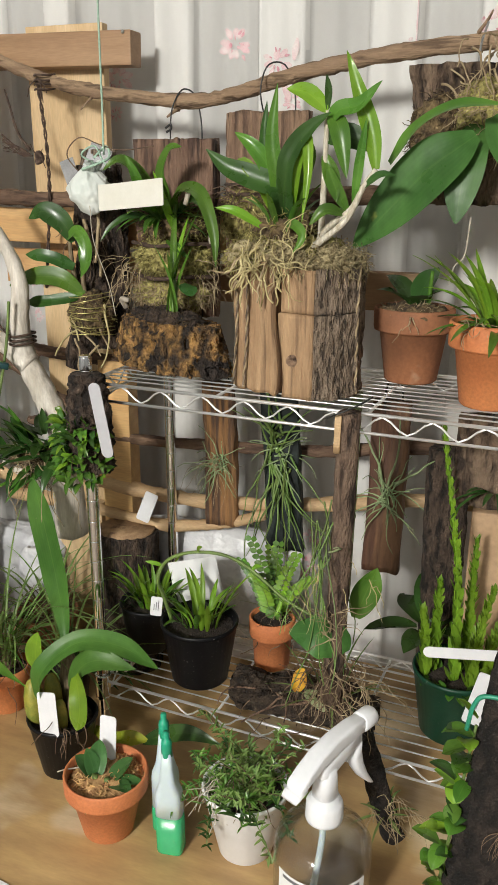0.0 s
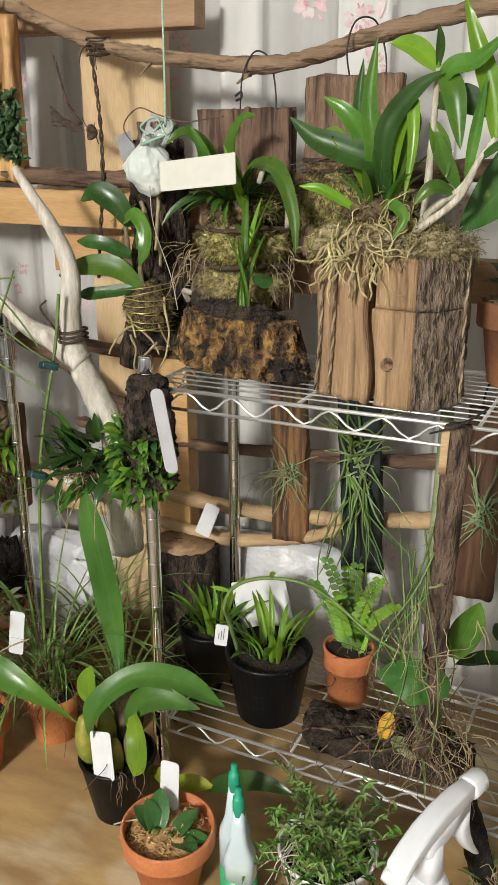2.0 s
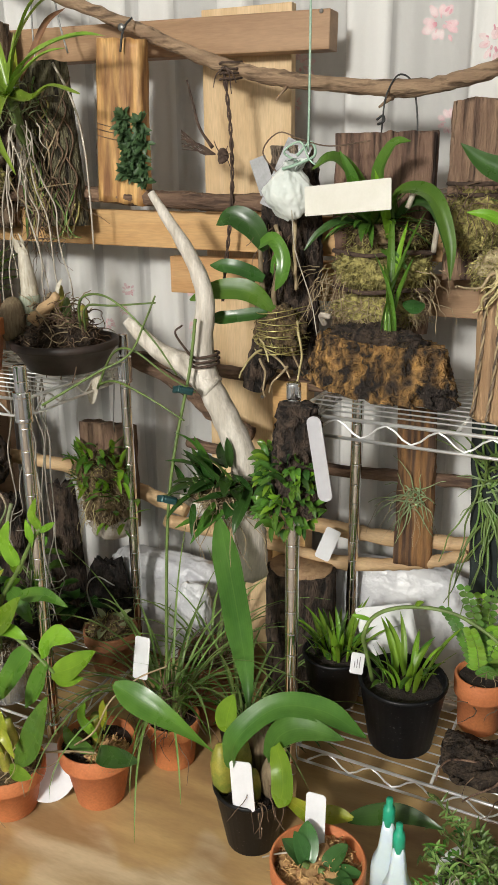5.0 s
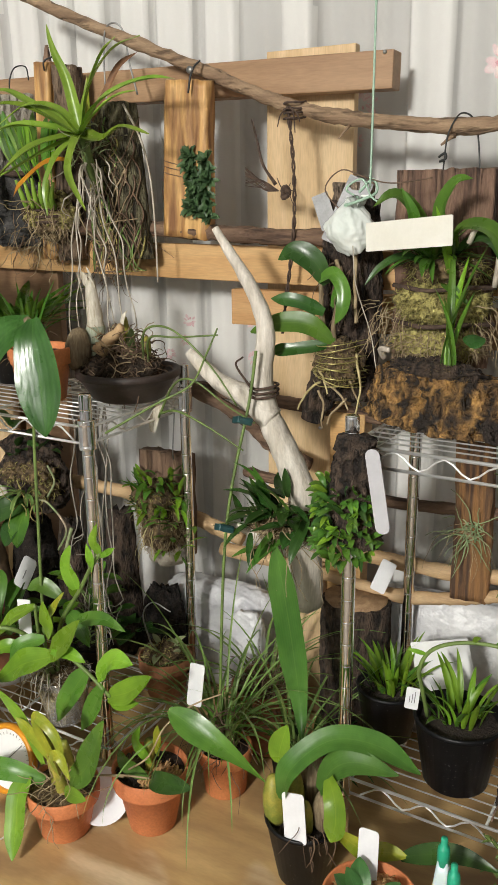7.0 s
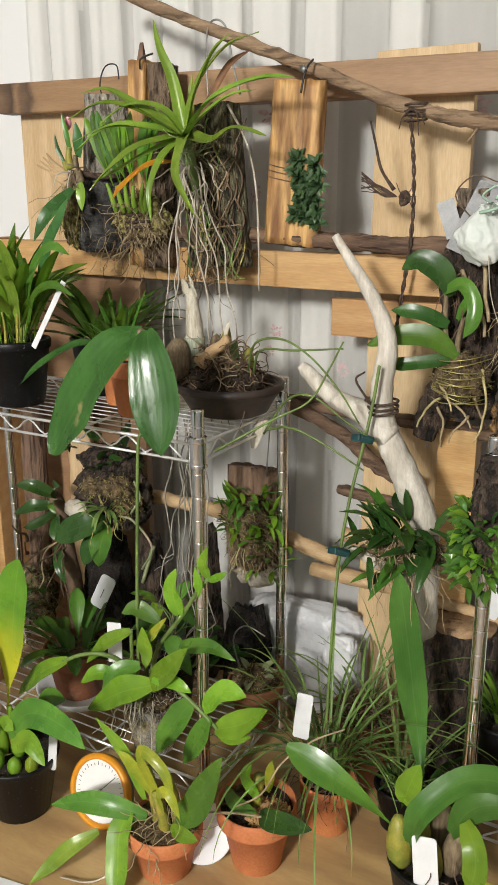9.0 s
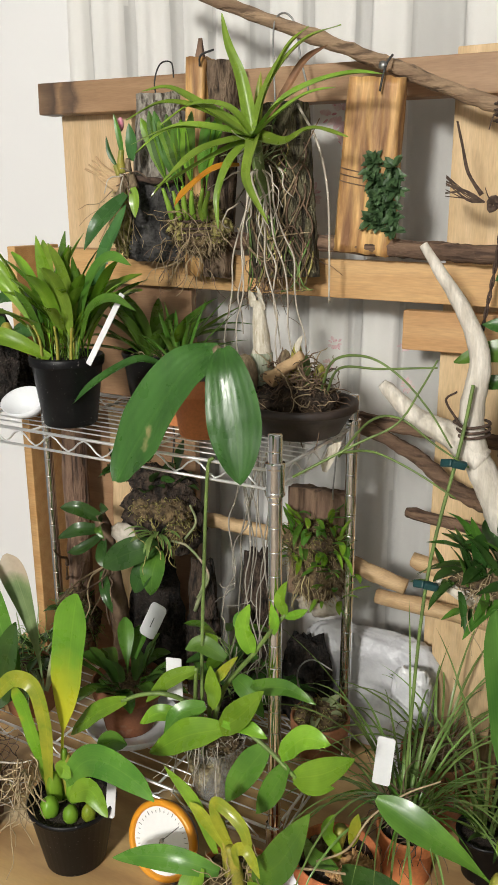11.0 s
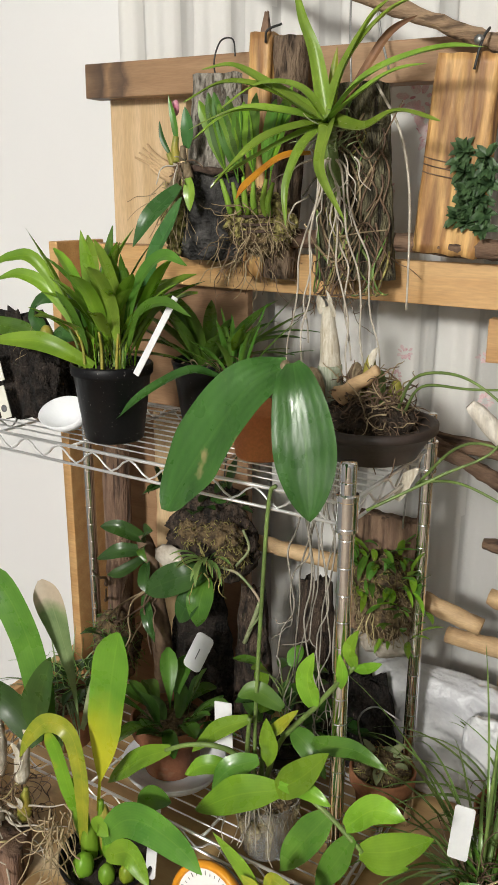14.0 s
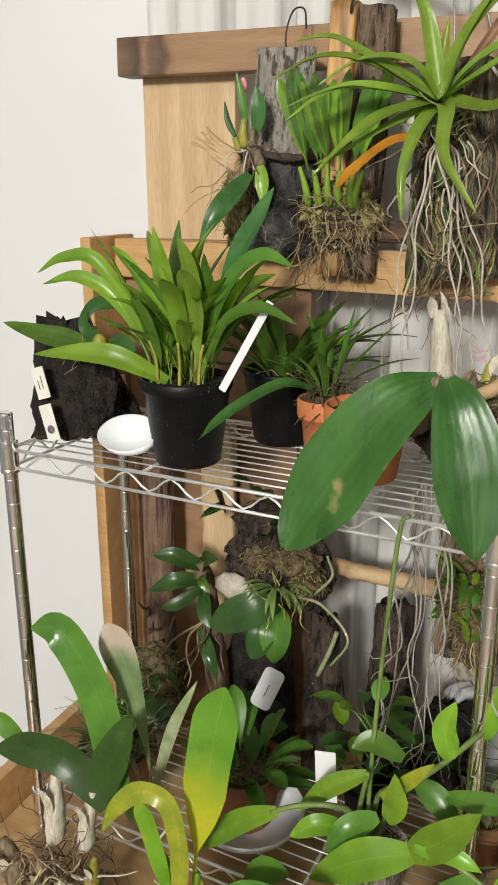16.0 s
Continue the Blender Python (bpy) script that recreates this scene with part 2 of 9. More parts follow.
M_MOSSLOG = mat("greenish_mossy_bark", (0.22, 0.20, 0.115), (0.09, 0.078, 0.045), 0.9, 40, (3, 3, 0.7), bump=0.9, fine=160, bumpdist=0.01, crack=(40, (3, 3, 0.6), 0.06, (0.035, 0.028, 0.018)))
M_DARKBARK = mat("dark_brown_root_bark", (0.12, 0.08, 0.056), (0.04, 0.026, 0.019), 0.9, 34, (2, 2, 0.8), bump=1.0, fine=180, bumpdist=0.012, crack=(40, (2, 2, 0.8), 0.06, (0.016, 0.011, 0.008)))


def scorched_beam():
    """Brown pine with two burnt blotches near one end."""
    m = mat("scorched_pine_beam", (0.37, 0.225, 0.12), (0.28, 0.16, 0.08), 0.55, 5, (1, 9, 9), bump=0.08)
    N, K = m.node_tree.nodes, m.node_tree.links
    p = N["Principled BSDF"]
    base = p.inputs["Base Color"].links[0].from_socket
    tc, sep, nz, ad, ramp, mx = (N.new(k) for k in ("ShaderNodeTexCoord", "ShaderNodeSeparateXYZ", "ShaderNodeTexNoise", "ShaderNodeMath", "ShaderNodeValToRGB", "ShaderNodeMix"))
    nz.inputs["Scale"].default_value, nz.inputs["Detail"].default_value = 28, 6
    K.new(tc.outputs["Object"], sep.inputs[0]), K.new(tc.outputs["Object"], nz.inputs["Vector"])
    # place along the beam, 0 at its burnt end, 1 at 0.12 m, made uneven by the noise
    ad.operation = "MULTIPLY_ADD"
    ad.inputs[1].default_value, ad.inputs[2].default_value = 1 / 0.12, 1.788 * 0.7 / 0.12 - 0.2
    ad2 = N.new("ShaderNodeMath")
    ad2.operation = "MULTIPLY_ADD"
    ad2.inputs[1].default_value = 0.4
    K.new(sep.outputs[0], ad.inputs[0]), K.new(nz.outputs[0], ad2.inputs[0]), K.new(ad.outputs[0], ad2.inputs[2])
    K.new(ad2.outputs[0], ramp.inputs[0])
    r = ramp.color_ramp
    r.elements[0].position, r.elements[0].color = 0.0, (0.55, 0.55, 0.55, 1)
    r.elements[1].position, r.elements[1].color = 1.0, (0, 0, 0, 1)
    for at, v in ((0.1, 0.75), (0.2, 0.92), (0.26, 0.5), (0.32, 0.25), (0.38, 0.6), (0.48, 0.85), (0.54, 0.3), (0.62, 0.1)):
        e = r.elements.new(at)
        e.color = (v, v, v, 1)
    mx.data_type = "RGBA"
    K.new(ramp.outputs[0], mx.inputs[0]), K.new(base, mx.inputs[6])
    mx.inputs[7].default_value = (0.05, 0.03, 0.022, 1)
    K.new(mx.outputs[2], p.inputs["Base Color"])
    return m


M_BEAM = scorched_beam()
M_STONE = mat("pale_stone", (0.55, 0.50, 0.43), (0.36, 0.30, 0.24), 0.8, 30, bump=0.5, fine=120)
# pots and soil
M_TERRA = mat("terracotta", (0.60, 0.215, 0.08), (0.48, 0.15, 0.055), 0.7, 12, bump=0.12, fine=240, vary=0.08, spots=(9, 0.68, (0.56, 0.30, 0.19)))
M_TERRA_OLD = mat("weathered_terracotta", (0.38, 0.15, 0.07), (0.22, 0.09, 0.045), 0.8, 12, bump=0.2, fine=200, vary=0.1, spots=(14, 0.64, (0.46, 0.28, 0.18)))
M_BLACKPOT = mat("black_plastic_pot", (0.007, 0.007, 0.008), (0.004, 0.004, 0.005), 0.42, 25, bump=0.05, spots=(260, 0.675, (0.16, 0.15, 0.14)), spec=0.22)
M_GREENPOT = mat("dark_green_plastic_pot", (0.008, 0.05, 0.028), (0.006, 0.038, 0.02), 0.4, 25, bump=0.05, spec=0.3, spots=(150, 0.7, (0.12, 0.14, 0.11)))
M_WHITEPOT = mat("white_glazed_pot", (0.84, 0.84, 0.85), (0.78, 0.78, 0.78), 0.35, 18, bump=0.03, spots=(46, 0.74, (0.45, 0.40, 0.33)), even=True)
M_BROWNPOT = mat("dark_brown_bonsai_pot", (0.05, 0.035, 0.03), (0.03, 0.022, 0.02), 0.5, 25, bump=0.1)
M_SOIL = mat("dark_potting_soil", (0.042, 0.028, 0.02), (0.018, 0.012, 0.009), 0.95, 120, bump=1.0, fine=400, bumpdist=0.006)
M_DIRT = mat("brown_leaf_mould", (0.075, 0.05, 0.032), (0.02, 0.013, 0.009), 0.95, 60, bump=1.0, fine=240, bumpdist=0.008)
M_CHIP = mat("tan_bark_chips", (0.57, 0.35, 0.155), (0.31, 0.16, 0.07), 0.85, 60, bump=0.6, fine=200, vary=0.3)
M_MOSS = mat("dry_olive_moss", (0.52, 0.46, 0.16), (0.16, 0.13, 0.045), 0.95, 110, bump=1.0, fine=320, spread=(0.36, 0.62), bumpdist=0.006)
M_PEAT = mat("brown_fibrous_moss", (0.21, 0.145, 0.07), (0.05, 0.032, 0.018), 0.95, 90, bump=1.0, fine=260, bumpdist=0.006)
M_FLUFF = mat("pale_dry_moss", (0.52, 0.44, 0.25), (0.24, 0.18, 0.09), 0.95, 100, bump=1.0, fine=300, bumpdist=0.006)
M_ROOTG = mat("grey_hanging_root", (0.36, 0.33, 0.28), (0.22, 0.20, 0.165), 0.75, 40, bump=0.3)
M_ROOT = mat("dry_tan_root", (0.42, 0.33, 0.20), (0.25, 0.18, 0.10), 0.8, 40, bump=0.3)
M_ROOTY = mat("fresh_yellow_white_root", (0.58, 0.50, 0.26), (0.36, 0.29, 0.13), 0.7, 40, bump=0.3)
M_ROOTW = mat("pale_grey_aerial_root", (0.55, 0.50, 0.42), (0.38, 0.33, 0.26), 0.7, 40, bump=0.3)
M_ROOTD = mat("brown_wiry_root", (0.20, 0.13, 0.08), (0.09, 0.055, 0.035), 0.8, 40, bump=0.3)
M_TWINE = mat("dark_hemp_twine", (0.11, 0.07, 0.05), (0.05, 0.03, 0.022), 0.9, 150, bump=0.6)
# leaves
G = dict(rough=0.28, bump=0.25, bumpdist=0.0008, trans=0.2, veins=True, spec=0.42, soft=True)
M_LEAF = mat("mid_green_leaf", (0.105, 0.225, 0.028), (0.055, 0.142, 0.018), scale=16, fine=60, vary=0.25, **G)
M_LEAF_S = mat("deep_green_strap_leaf", (0.080, 0.180, 0.030), (0.045, 0.118, 0.019), scale=10, stretch=(2, 2, 1), fine=60, vary=0.15, **{**G, "rough": 0.36, "spec": 0.32})
M_LEAF_D = mat("dark_green_leaf", (0.046, 0.112, 0.022), (0.024, 0.068, 0.013), scale=16, fine=60, vary=0.22, **G)
M_LEAF_L = mat("light_green_leaf", (0.205, 0.365, 0.030), (0.120, 0.255, 0.018), scale=16, fine=60, vary=0.22, **G)
M_ROSETTE = mat("dark_grey_green_rosette", (0.085, 0.150, 0.060), (0.030, 0.066, 0.026), scale=90, fine=200, vary=0.1, **{**G, "rough": 0.42})
M_LEAF_B = mat("blue_green_leaf", (0.065, 0.175, 0.045), (0.040, 0.122, 0.030), scale=25, fine=140, vary=0.12, **G)
M_LEAF_BIG = mat("broad_glossy_green_leaf", (0.062, 0.160, 0.034), (0.036, 0.105, 0.022), rough=0.34, scale=14, stretch=(1, 1, 0.6), fine=90, bump=0.25, bumpdist=0.0015, spec=0.28, spread=(0.38, 0.62), vary=0.1, trans=0.1, veins=True, spots=(22, 0.72, (0.20, 0.24, 0.05)))
M_LEAF_V = mat("olive_green_strap_leaf", (0.235, 0.36, 0.045), (0.145, 0.255, 0.028), scale=16, fine=60, vary=0.22, **G)
M_LEAF_PLEAT = mat("pleated_glossy_leaf", (0.050, 0.150, 0.024), (0.026, 0.088, 0.014), rough=0.30, scale=8, stretch=(3, 3, 0.6), fine=30, bump=0.35, bumpdist=0.002, spec=0.55, spread=(0.35, 0.65), trans=0.12, veins=True, soft=True, pleat=0.1, spots=(20, 0.665, (0.27, 0.24, 0.10)))
M_LEAF_P = mat("fresh_leaf_yellowing_in_patches", (0.17, 0.36, 0.022), (0.11, 0.27, 0.015), scale=14, fine=60, spots=(7, 0.58, (0.36, 0.38, 0.025)), **G)
M_LEAF_TIPPED = mat("grey_green_leaf_dried_at_the_tip", (0.22, 0.30, 0.13), (0.13, 0.20, 0.075), scale=20, fine=140, fade=(0.62, 0.74, (0.50, 0.41, 0.31)), **{**G, "rough": 0.5})
M_LEAF_HALF = mat("green_leaf_yellow_below", (0.15, 0.33, 0.03), (0.10, 0.25, 0.02), scale=14, fine=60, fade=(0.62, 0.36, (0.50, 0.50, 0.03)), **G)
M_LEAF_DRY = mat("dry_brown_leaf", (0.26, 0.13, 0.06), (0.15, 0.07, 0.035), 0.6, scale=30, fine=140, veins=True, bump=0.3, bumpdist=0.001)
M_LEAF_Y = mat("yellowing_leaf", (0.33, 0.34, 0.03), (0.17, 0.25, 0.02), scale=30, fine=140, vary=0.2, **G)
M_LEAF_O = mat("orange_dying_leaf", (0.55, 0.25, 0.02), (0.42, 0.15, 0.015), scale=30, fine=140, **G)
M_LEAF_DEAD = mat("dry_pale_leaf", (0.36, 0.38, 0.22), (0.20, 0.27, 0.11), 0.7, scale=30, fine=140, trans=0.1, spots=(9, 0.62, (0.46, 0.36, 0.26)))
M_GRASS = mat("grey_green_grass_leaf", (0.21, 0.32, 0.09), (0.13, 0.22, 0.055), scale=25, fine=140, vary=0.3, **G)
M_AIR = mat("silvery_air_plant_leaf", (0.30, 0.38, 0.20), (0.19, 0.27, 0.12), 0.75, 40, bump=0.2, vary=0.15)
M_BULB = mat("yellow_green_pseudobulb", (0.36, 0.30, 0.05), (0.17, 0.20, 0.03), 0.45, 40, bump=0.2)
M_BULBD = mat("brown_sheathed_pseudobulb", (0.26, 0.20, 0.12), (0.13, 0.09, 0.05), 0.7, 40, (6, 6, 1), bump=0.4)
M_CANE = mat("pale_papery_cane", (0.66, 0.62, 0.53), (0.42, 0.36, 0.26), 0.7, 40, (6, 6, 1), bump=0.4)
M_GREYBULB = mat("striped_grey_green_bulb", (0.40, 0.42, 0.33), (0.22, 0.26, 0.17), 0.6, 60, (8, 8, 0.6), bump=0.4)
M_STEM = mat("green_stem", (0.16, 0.24, 0.06), (0.10, 0.15, 0.04), 0.5, 40, bump=0.2)
# plastics, paper
M_TAG = mat("white_plastic_label", (0.74, 0.74, 0.76), (0.68, 0.68, 0.70), 0.4, 30, bump=0.03, even=True)
M_HAZE = mat("hazy_grey_plastic_label", (0.48, 0.475, 0.50), (0.43, 0.425, 0.45), 0.35, 30, bump=0.03, even=True)
M_CREAM = mat("cream_plastic_label", (0.73, 0.71, 0.64), (0.68, 0.66, 0.58), 0.45, 30, bump=0.03, even=True)
M_INK = mat("grey_ink", (0.16, 0.16, 0.17), None, 0.7, 80, bump=0)
M_GREYTAG = mat("grey_zinc_label", (0.24, 0.24, 0.245), None, 0.4, 30, bump=0.05)
M_PAPER = mat("white_paper", (0.80, 0.80, 0.80), (0.74, 0.74, 0.75), 0.8, 15, bump=0.1, even=True)
M_BAG = mat("white_net_bag", (0.76, 0.77, 0.74), (0.60, 0.65, 0.61), 0.7, 14, bump=0.35, fine=60, bumpdist=0.004, even=True)
M_WHITE = mat("white_plastic", (0.80, 0.81, 0.84), (0.76, 0.77, 0.80), 0.35, 20, bump=0.02, even=True)
M_GREENCAP = mat("green_plastic_cap", (0.02, 0.34, 0.20), (0.015, 0.28, 0.16), 0.35, 20, bump=0.02, even=True)
M_FLUID = mat("green_plant_food", (0.05, 0.42, 0.18), (0.04, 0.36, 0.15), 0.25, 15, bump=0.0, sss=0.3, even=True)
M_MILKY = mat("milky_plastic_bottle", (0.58, 0.68, 0.72), (0.53, 0.63, 0.67), 0.3, 12, bump=0.02, sss=0.3, even=True)
M_CLEAR = clear("clear_plastic", (0.99, 0.99, 0.985), 0.05, 0.008)
M_CUP = clear("hazy_plastic_cup", (0.93, 0.94, 0.93), 0.12, 0.22)
M_WATER = clear("water", (0.985, 0.98, 0.965), 0.02, 0.004)
M_ORANGE = mat("orange_plastic_rim", (0.72, 0.30, 0.02), (0.66, 0.26, 0.015), 0.3, 20, bump=0.02, even=True)
M_BRASS = mat("brass_wire", (0.62, 0.56, 0.25), (0.50, 0.43, 0.17), 0.3, 60, bump=0.05, metal=0.7)
M_TEALWIRE = mat("green_coated_wire", (0.03, 0.30, 0.18), None, 0.4, 60, bump=0.05)
M_CORD = mat("pale_green_cord", (0.42, 0.58, 0.46), (0.30, 0.46, 0.35), 0.7, 300, bump=0.3)
M_CLIP = mat("dark_teal_clip", (0.015, 0.06, 0.065), None, 0.3, 40, bump=0.02)
M_BROWNBOX = mat("brown_cardboard", (0.45, 0.30, 0.18), (0.40, 0.26, 0.15), 0.8, 12, bump=0.05)
M_FELT = mat("yellow_wilted_petal", (0.70, 0.42, 0.03), (0.5, 0.24, 0.02), 0.7, 60, bump=0.3)
M_PINKBUD = mat("pink_bud", (0.70, 0.16, 0.28), (0.75, 0.45, 0.5), 0.6, 60, bump=0.2)

# ---- builders ----
# Places and lengths below are in rack units, U metres each; LIFT sets the table at 0.70 m.
U, LIFT = 0.70, 0.189
rng = random.Random(7)


def metres(m, lift=True):
    m = m.copy()
    m.translation = m.translation * U + Vector((0, 0, LIFT if lift else 0))
    return m


def put(ob, m):
    """Sets a part in its thing."""
    ob.matrix_basis = metres(m, False)
    return ob


def V(*a):
    return Vector(a)


def finish(name, bm, material, smooth=True):
    me = bpy.data.meshes.new(name)
    bm.transform(Matrix.Scale(U, 4))
    bm.normal_update()
    bm.to_mesh(me)
    bm.free()
    me.materials.append(material)
    if smooth:
        me.polygons.foreach_set("use_smooth", [True] * len(me.polygons))
    return me


def part(name, bm, material, parent=None, label="", smooth=True):
    ob = new(name, finish(name, bm, material, smooth))
    ob.parent = parent
    return tagged(ob, label)


def thing(name, m, label, category, group="", kind=""):
    ob = new(name)
    ob.empty_display_size = 0.05
    ob.matrix_basis = metres(m)
    return tagged(ob, label, category, group, kind)


def solid(name, bm, material, label, category, group="", kind="", smooth=True, m=None):
    ob = part(name, bm, material, None, "", smooth)
    ob.matrix_basis = metres(m if m is not None else pose(0, 0, 0))
    return tagged(ob, label, category, group, kind)


def box(lo, hi, bevel=0.0, bm=None):
    b = bmesh.new()
    bmesh.ops.create_cube(b, size=1)
    for v in b.verts:
        v.co = V(*(lo[i] + (v.co[i] + 0.5) * (hi[i] - lo[i]) for i in range(3)))
    if bevel:
        bmesh.ops.bevel(b, geom=b.edges[:], offset=bevel, segments=2, affect="EDGES", profile=0.6)
    if bm is not None:
        join(bm, b)
        return bm
    return b


def join(bm, other, m=None):
    """Adds other's geometry to bm."""
    if m is not None:
        other.transform(m)
    me = bpy.data.meshes.new("t")
    other.to_mesh(me)
    other.free()
    bm.from_mesh(me)
    bpy.data.meshes.remove(me)


def lathe(profile, seg=32, wob=0.0):
    b = bmesh.new()
    rings = []
    for r, z in profile:
        if r < 1e-6:
            rings.append([b.verts.new((0, 0, z))])
        else:
            rings.append([b.verts.new(((r + wob * noise.noise((math.cos(a) * 2, math.sin(a) * 2, z * 30))) * math.cos(a), (r + wob * noise.noise((math.cos(a) * 2, math.sin(a) * 2, z * 30))) * math.sin(a), z))
                          for a in (2 * math.pi * i / seg for i in range(seg))])
    for a, c in zip(rings, rings[1:]):
        for i in range(seg):
            j = (i + 1) % seg
            if len(a) == 1 and len(c) == 1:
                continue
            if len(a) == 1:
                b.faces.new((a[0], c[j], c[i]))
            elif len(c) == 1:
                b.faces.new((a[i], a[j], c[0]))
            else:
                b.faces.new((a[i], a[j], c[j], c[i]))
    bmesh.ops.recalc_face_normals(b, faces=b.faces[:])
    return b


def loft(sections, u, v, n=20, power=4.0):
    """A closed skin through rounded-box sections (centre, half size along u, half size along v); power 2 is an ellipse, more is boxier."""
    b = bmesh.new()
    rings = []
    for c, a, d in sections:
        ring = []
        for i in range(n):
            q = 2 * math.pi * (i + 0.5) / n
            ca, sa = math.cos(q), math.sin(q)
            ring.append(b.verts.new(V(*c) + V(*u) * a * math.copysign(abs(ca) ** (2 / power), ca) + V(*v) * d * math.copysign(abs(sa) ** (2 / power), sa)))
        rings.append(ring)
    for p, q in zip(rings, rings[1:]):
        for i in range(n):
            j = (i + 1) % n
            b.faces.new((p[i], p[j], q[j], q[i]))
    b.faces.new(rings[0][::-1]), b.faces.new(rings[-1])
    bmesh.ops.recalc_face_normals(b, faces=b.faces[:])
    return b


def spline(pts, n=8):
    """Points of a smooth curve through pts, n to a span."""
    P = [V(*p) for p in pts]
    if len(P) < 3:
        return [P[0].lerp(P[-1], i / n) for i in range(n + 1)]
    Q = [2 * P[0] - P[1], *P, 2 * P[-1] - P[-2]]
    out = []
    for i in range(1, len(Q) - 2):
        a, b, c, d = Q[i - 1:i + 3]
        for k in range(n):
            t = k / n
            out.append(0.5 * (2 * b + (c - a) * t + (2 * a - 5 * b + 4 * c - d) * t * t + (3 * b - a - 3 * c + d) * t ** 3))
    out.append(P[-1])
    return out


def tube(pts, r0, r1=None, seg=6, n=6, rough=0.0, freq=60, bm=None, knobs=0.0, bulge=0.0):
    """A tapered tube along a smooth curve through pts. rough: how uneven its surface is."""
    r1 = r0 if r1 is None else r1
    b = bm or bmesh.new()
    C = spline(pts, n)
    up = V(0.13, 0.21, 1).normalized()
    rings = []
    t0 = (C[1] - C[0]).normalized()
    side = t0.cross(up).normalized() if abs(t0.dot(up)) < 0.98 else t0.cross(V(1, 0, 0)).normalized()
    for i, c in enumerate(C):
        t = (C[min(i + 1, len(C) - 1)] - C[max(i - 1, 0)]).normalized()
        side = (side - t * side.dot(t)).normalized()
        w = t.cross(side)
        s = i / (len(C) - 1)
        r = (r0 + (r1 - r0) * s) * (1 + bulge * math.sin(math.pi * s))
        if knobs:
            r *= 1 + knobs * max(0, noise.noise(c * 14))
        ring = []
        for k in range(seg):
            a = 2 * math.pi * k / seg
            d = side * math.cos(a) + w * math.sin(a)
            q = r * (1 + rough * noise.noise((c + d * r) * freq)) if rough else r
            ring.append(b.verts.new(c + d * q))
        rings.append(ring)
    for a, c in zip(rings, rings[1:]):
        for i in range(seg):
            j = (i + 1) % seg
            b.faces.new((a[i], a[j], c[j], c[i]))
    b.faces.new(rings[0][::-1]), b.faces.new(rings[-1])
    return b


def width_of(shape, s):
    if shape == "strap":
        return min(1, 0.55 + 2.2 * s) * (1 if s < 0.7 else max(0.03, math.cos((s - 0.7) / 0.3 * 1.5)))
    if shape == "grass":
        return max(0.04, (1 - s) ** 0.6)
    if shape == "lance":
        return max(0.03, math.sin(math.pi * min(1, 0.10 + 0.9 * s)) ** 0.8)
    if shape == "stalk":
        return 0.10 if s < 0.22 else max(0.03, math.sin(math.pi * (s - 0.22 + 0.03) / 0.81) ** 0.75)
    if shape == "oblong":
        return 0.09 if s < 0.18 else max(0.04, min(1, 0.09 + 2.8 * (s - 0.18)) ** 0.8 * (1 if s < 0.78 else math.cos((s - 0.78) / 0.22 * 1.52) ** 0.7))
    if shape == "spoon":
        return max(0.07, math.sin(math.pi * min(1, 0.04 + 0.94 * s) ** 2.0) ** 0.8)
    if shape == "paddle":
        return max(0.04, math.sin(math.pi * (0.07 + 0.93 * s) ** 1.25) ** 0.7)
    return max(0.05, math.sin(math.pi * (0.06 + 0.94 * s)) ** 0.7)


def ribbon(C, W, face, shape, fold=0.25, wave=0.0, b=None, thick=0.0):
    """A leaf blade along the points C, its upper side towards face, creased along the rib."""
    b = b or bmesh.new()
    rows = []
    seed = rng.random() * 50
    for i, c in enumerate(C):
        t = (C[min(i + 1, len(C) - 1)] - C[max(i - 1, 0)]).normalized()
        side = t.cross(face)
        if side.length < 1e-4:
            side = t.cross(V(0.3, 0.5, 0.8))
        side.normalize()
        up = side.cross(t).normalized()
        s = i / (len(C) - 1)
        w = 0.5 * W * width_of(shape, s)
        wv = wave * W * noise.noise((s * 3.5, seed, 0))
        wv2 = wave * W * noise.noise((s * 3.5, seed, 9))
        rows.append([b.verts.new(c - side * w + up * (w * fold + wv)), b.verts.new(c - side * w * 0.5 + up * (w * fold * 0.62 + wv * 0.4)), b.verts.new(c),
                     b.verts.new(c + side * w * 0.5 + up * (w * fold * 0.62 + wv2 * 0.4)), b.verts.new(c + side * w + up * (w * fold + wv2))])
    uv = b.loops.layers.uv.verify()
    for i, (p, q) in enumerate(zip(rows, rows[1:])):
        for k in range(4):
            f = b.faces.new((p[k], p[k + 1], q[k + 1], q[k]))
            for loop, (du, dv) in zip(f.loops, ((0, 0), (1, 0), (1, 1), (0, 1))):
                loop[uv].uv = ((k + du) / 4, (i + dv) / (len(rows) - 1))
    return b


def arc(base, az, el, L, droop, n=10, sway=0.0):
    """Points of a blade that starts at base towards az and el (degrees) and bends down by droop degrees on its way."""
    c = V(*base)
    out = [c.copy()]
    for i in range(n):
        s = (i + 0.5) / n
        e = radians(el - droop * s)
        a = radians(az + sway * s)
        c = c + V(math.cos(e) * math.cos(a), math.cos(e) * math.sin(a), math.sin(e)) * (L / n)
        out.append(c.copy())
    return out


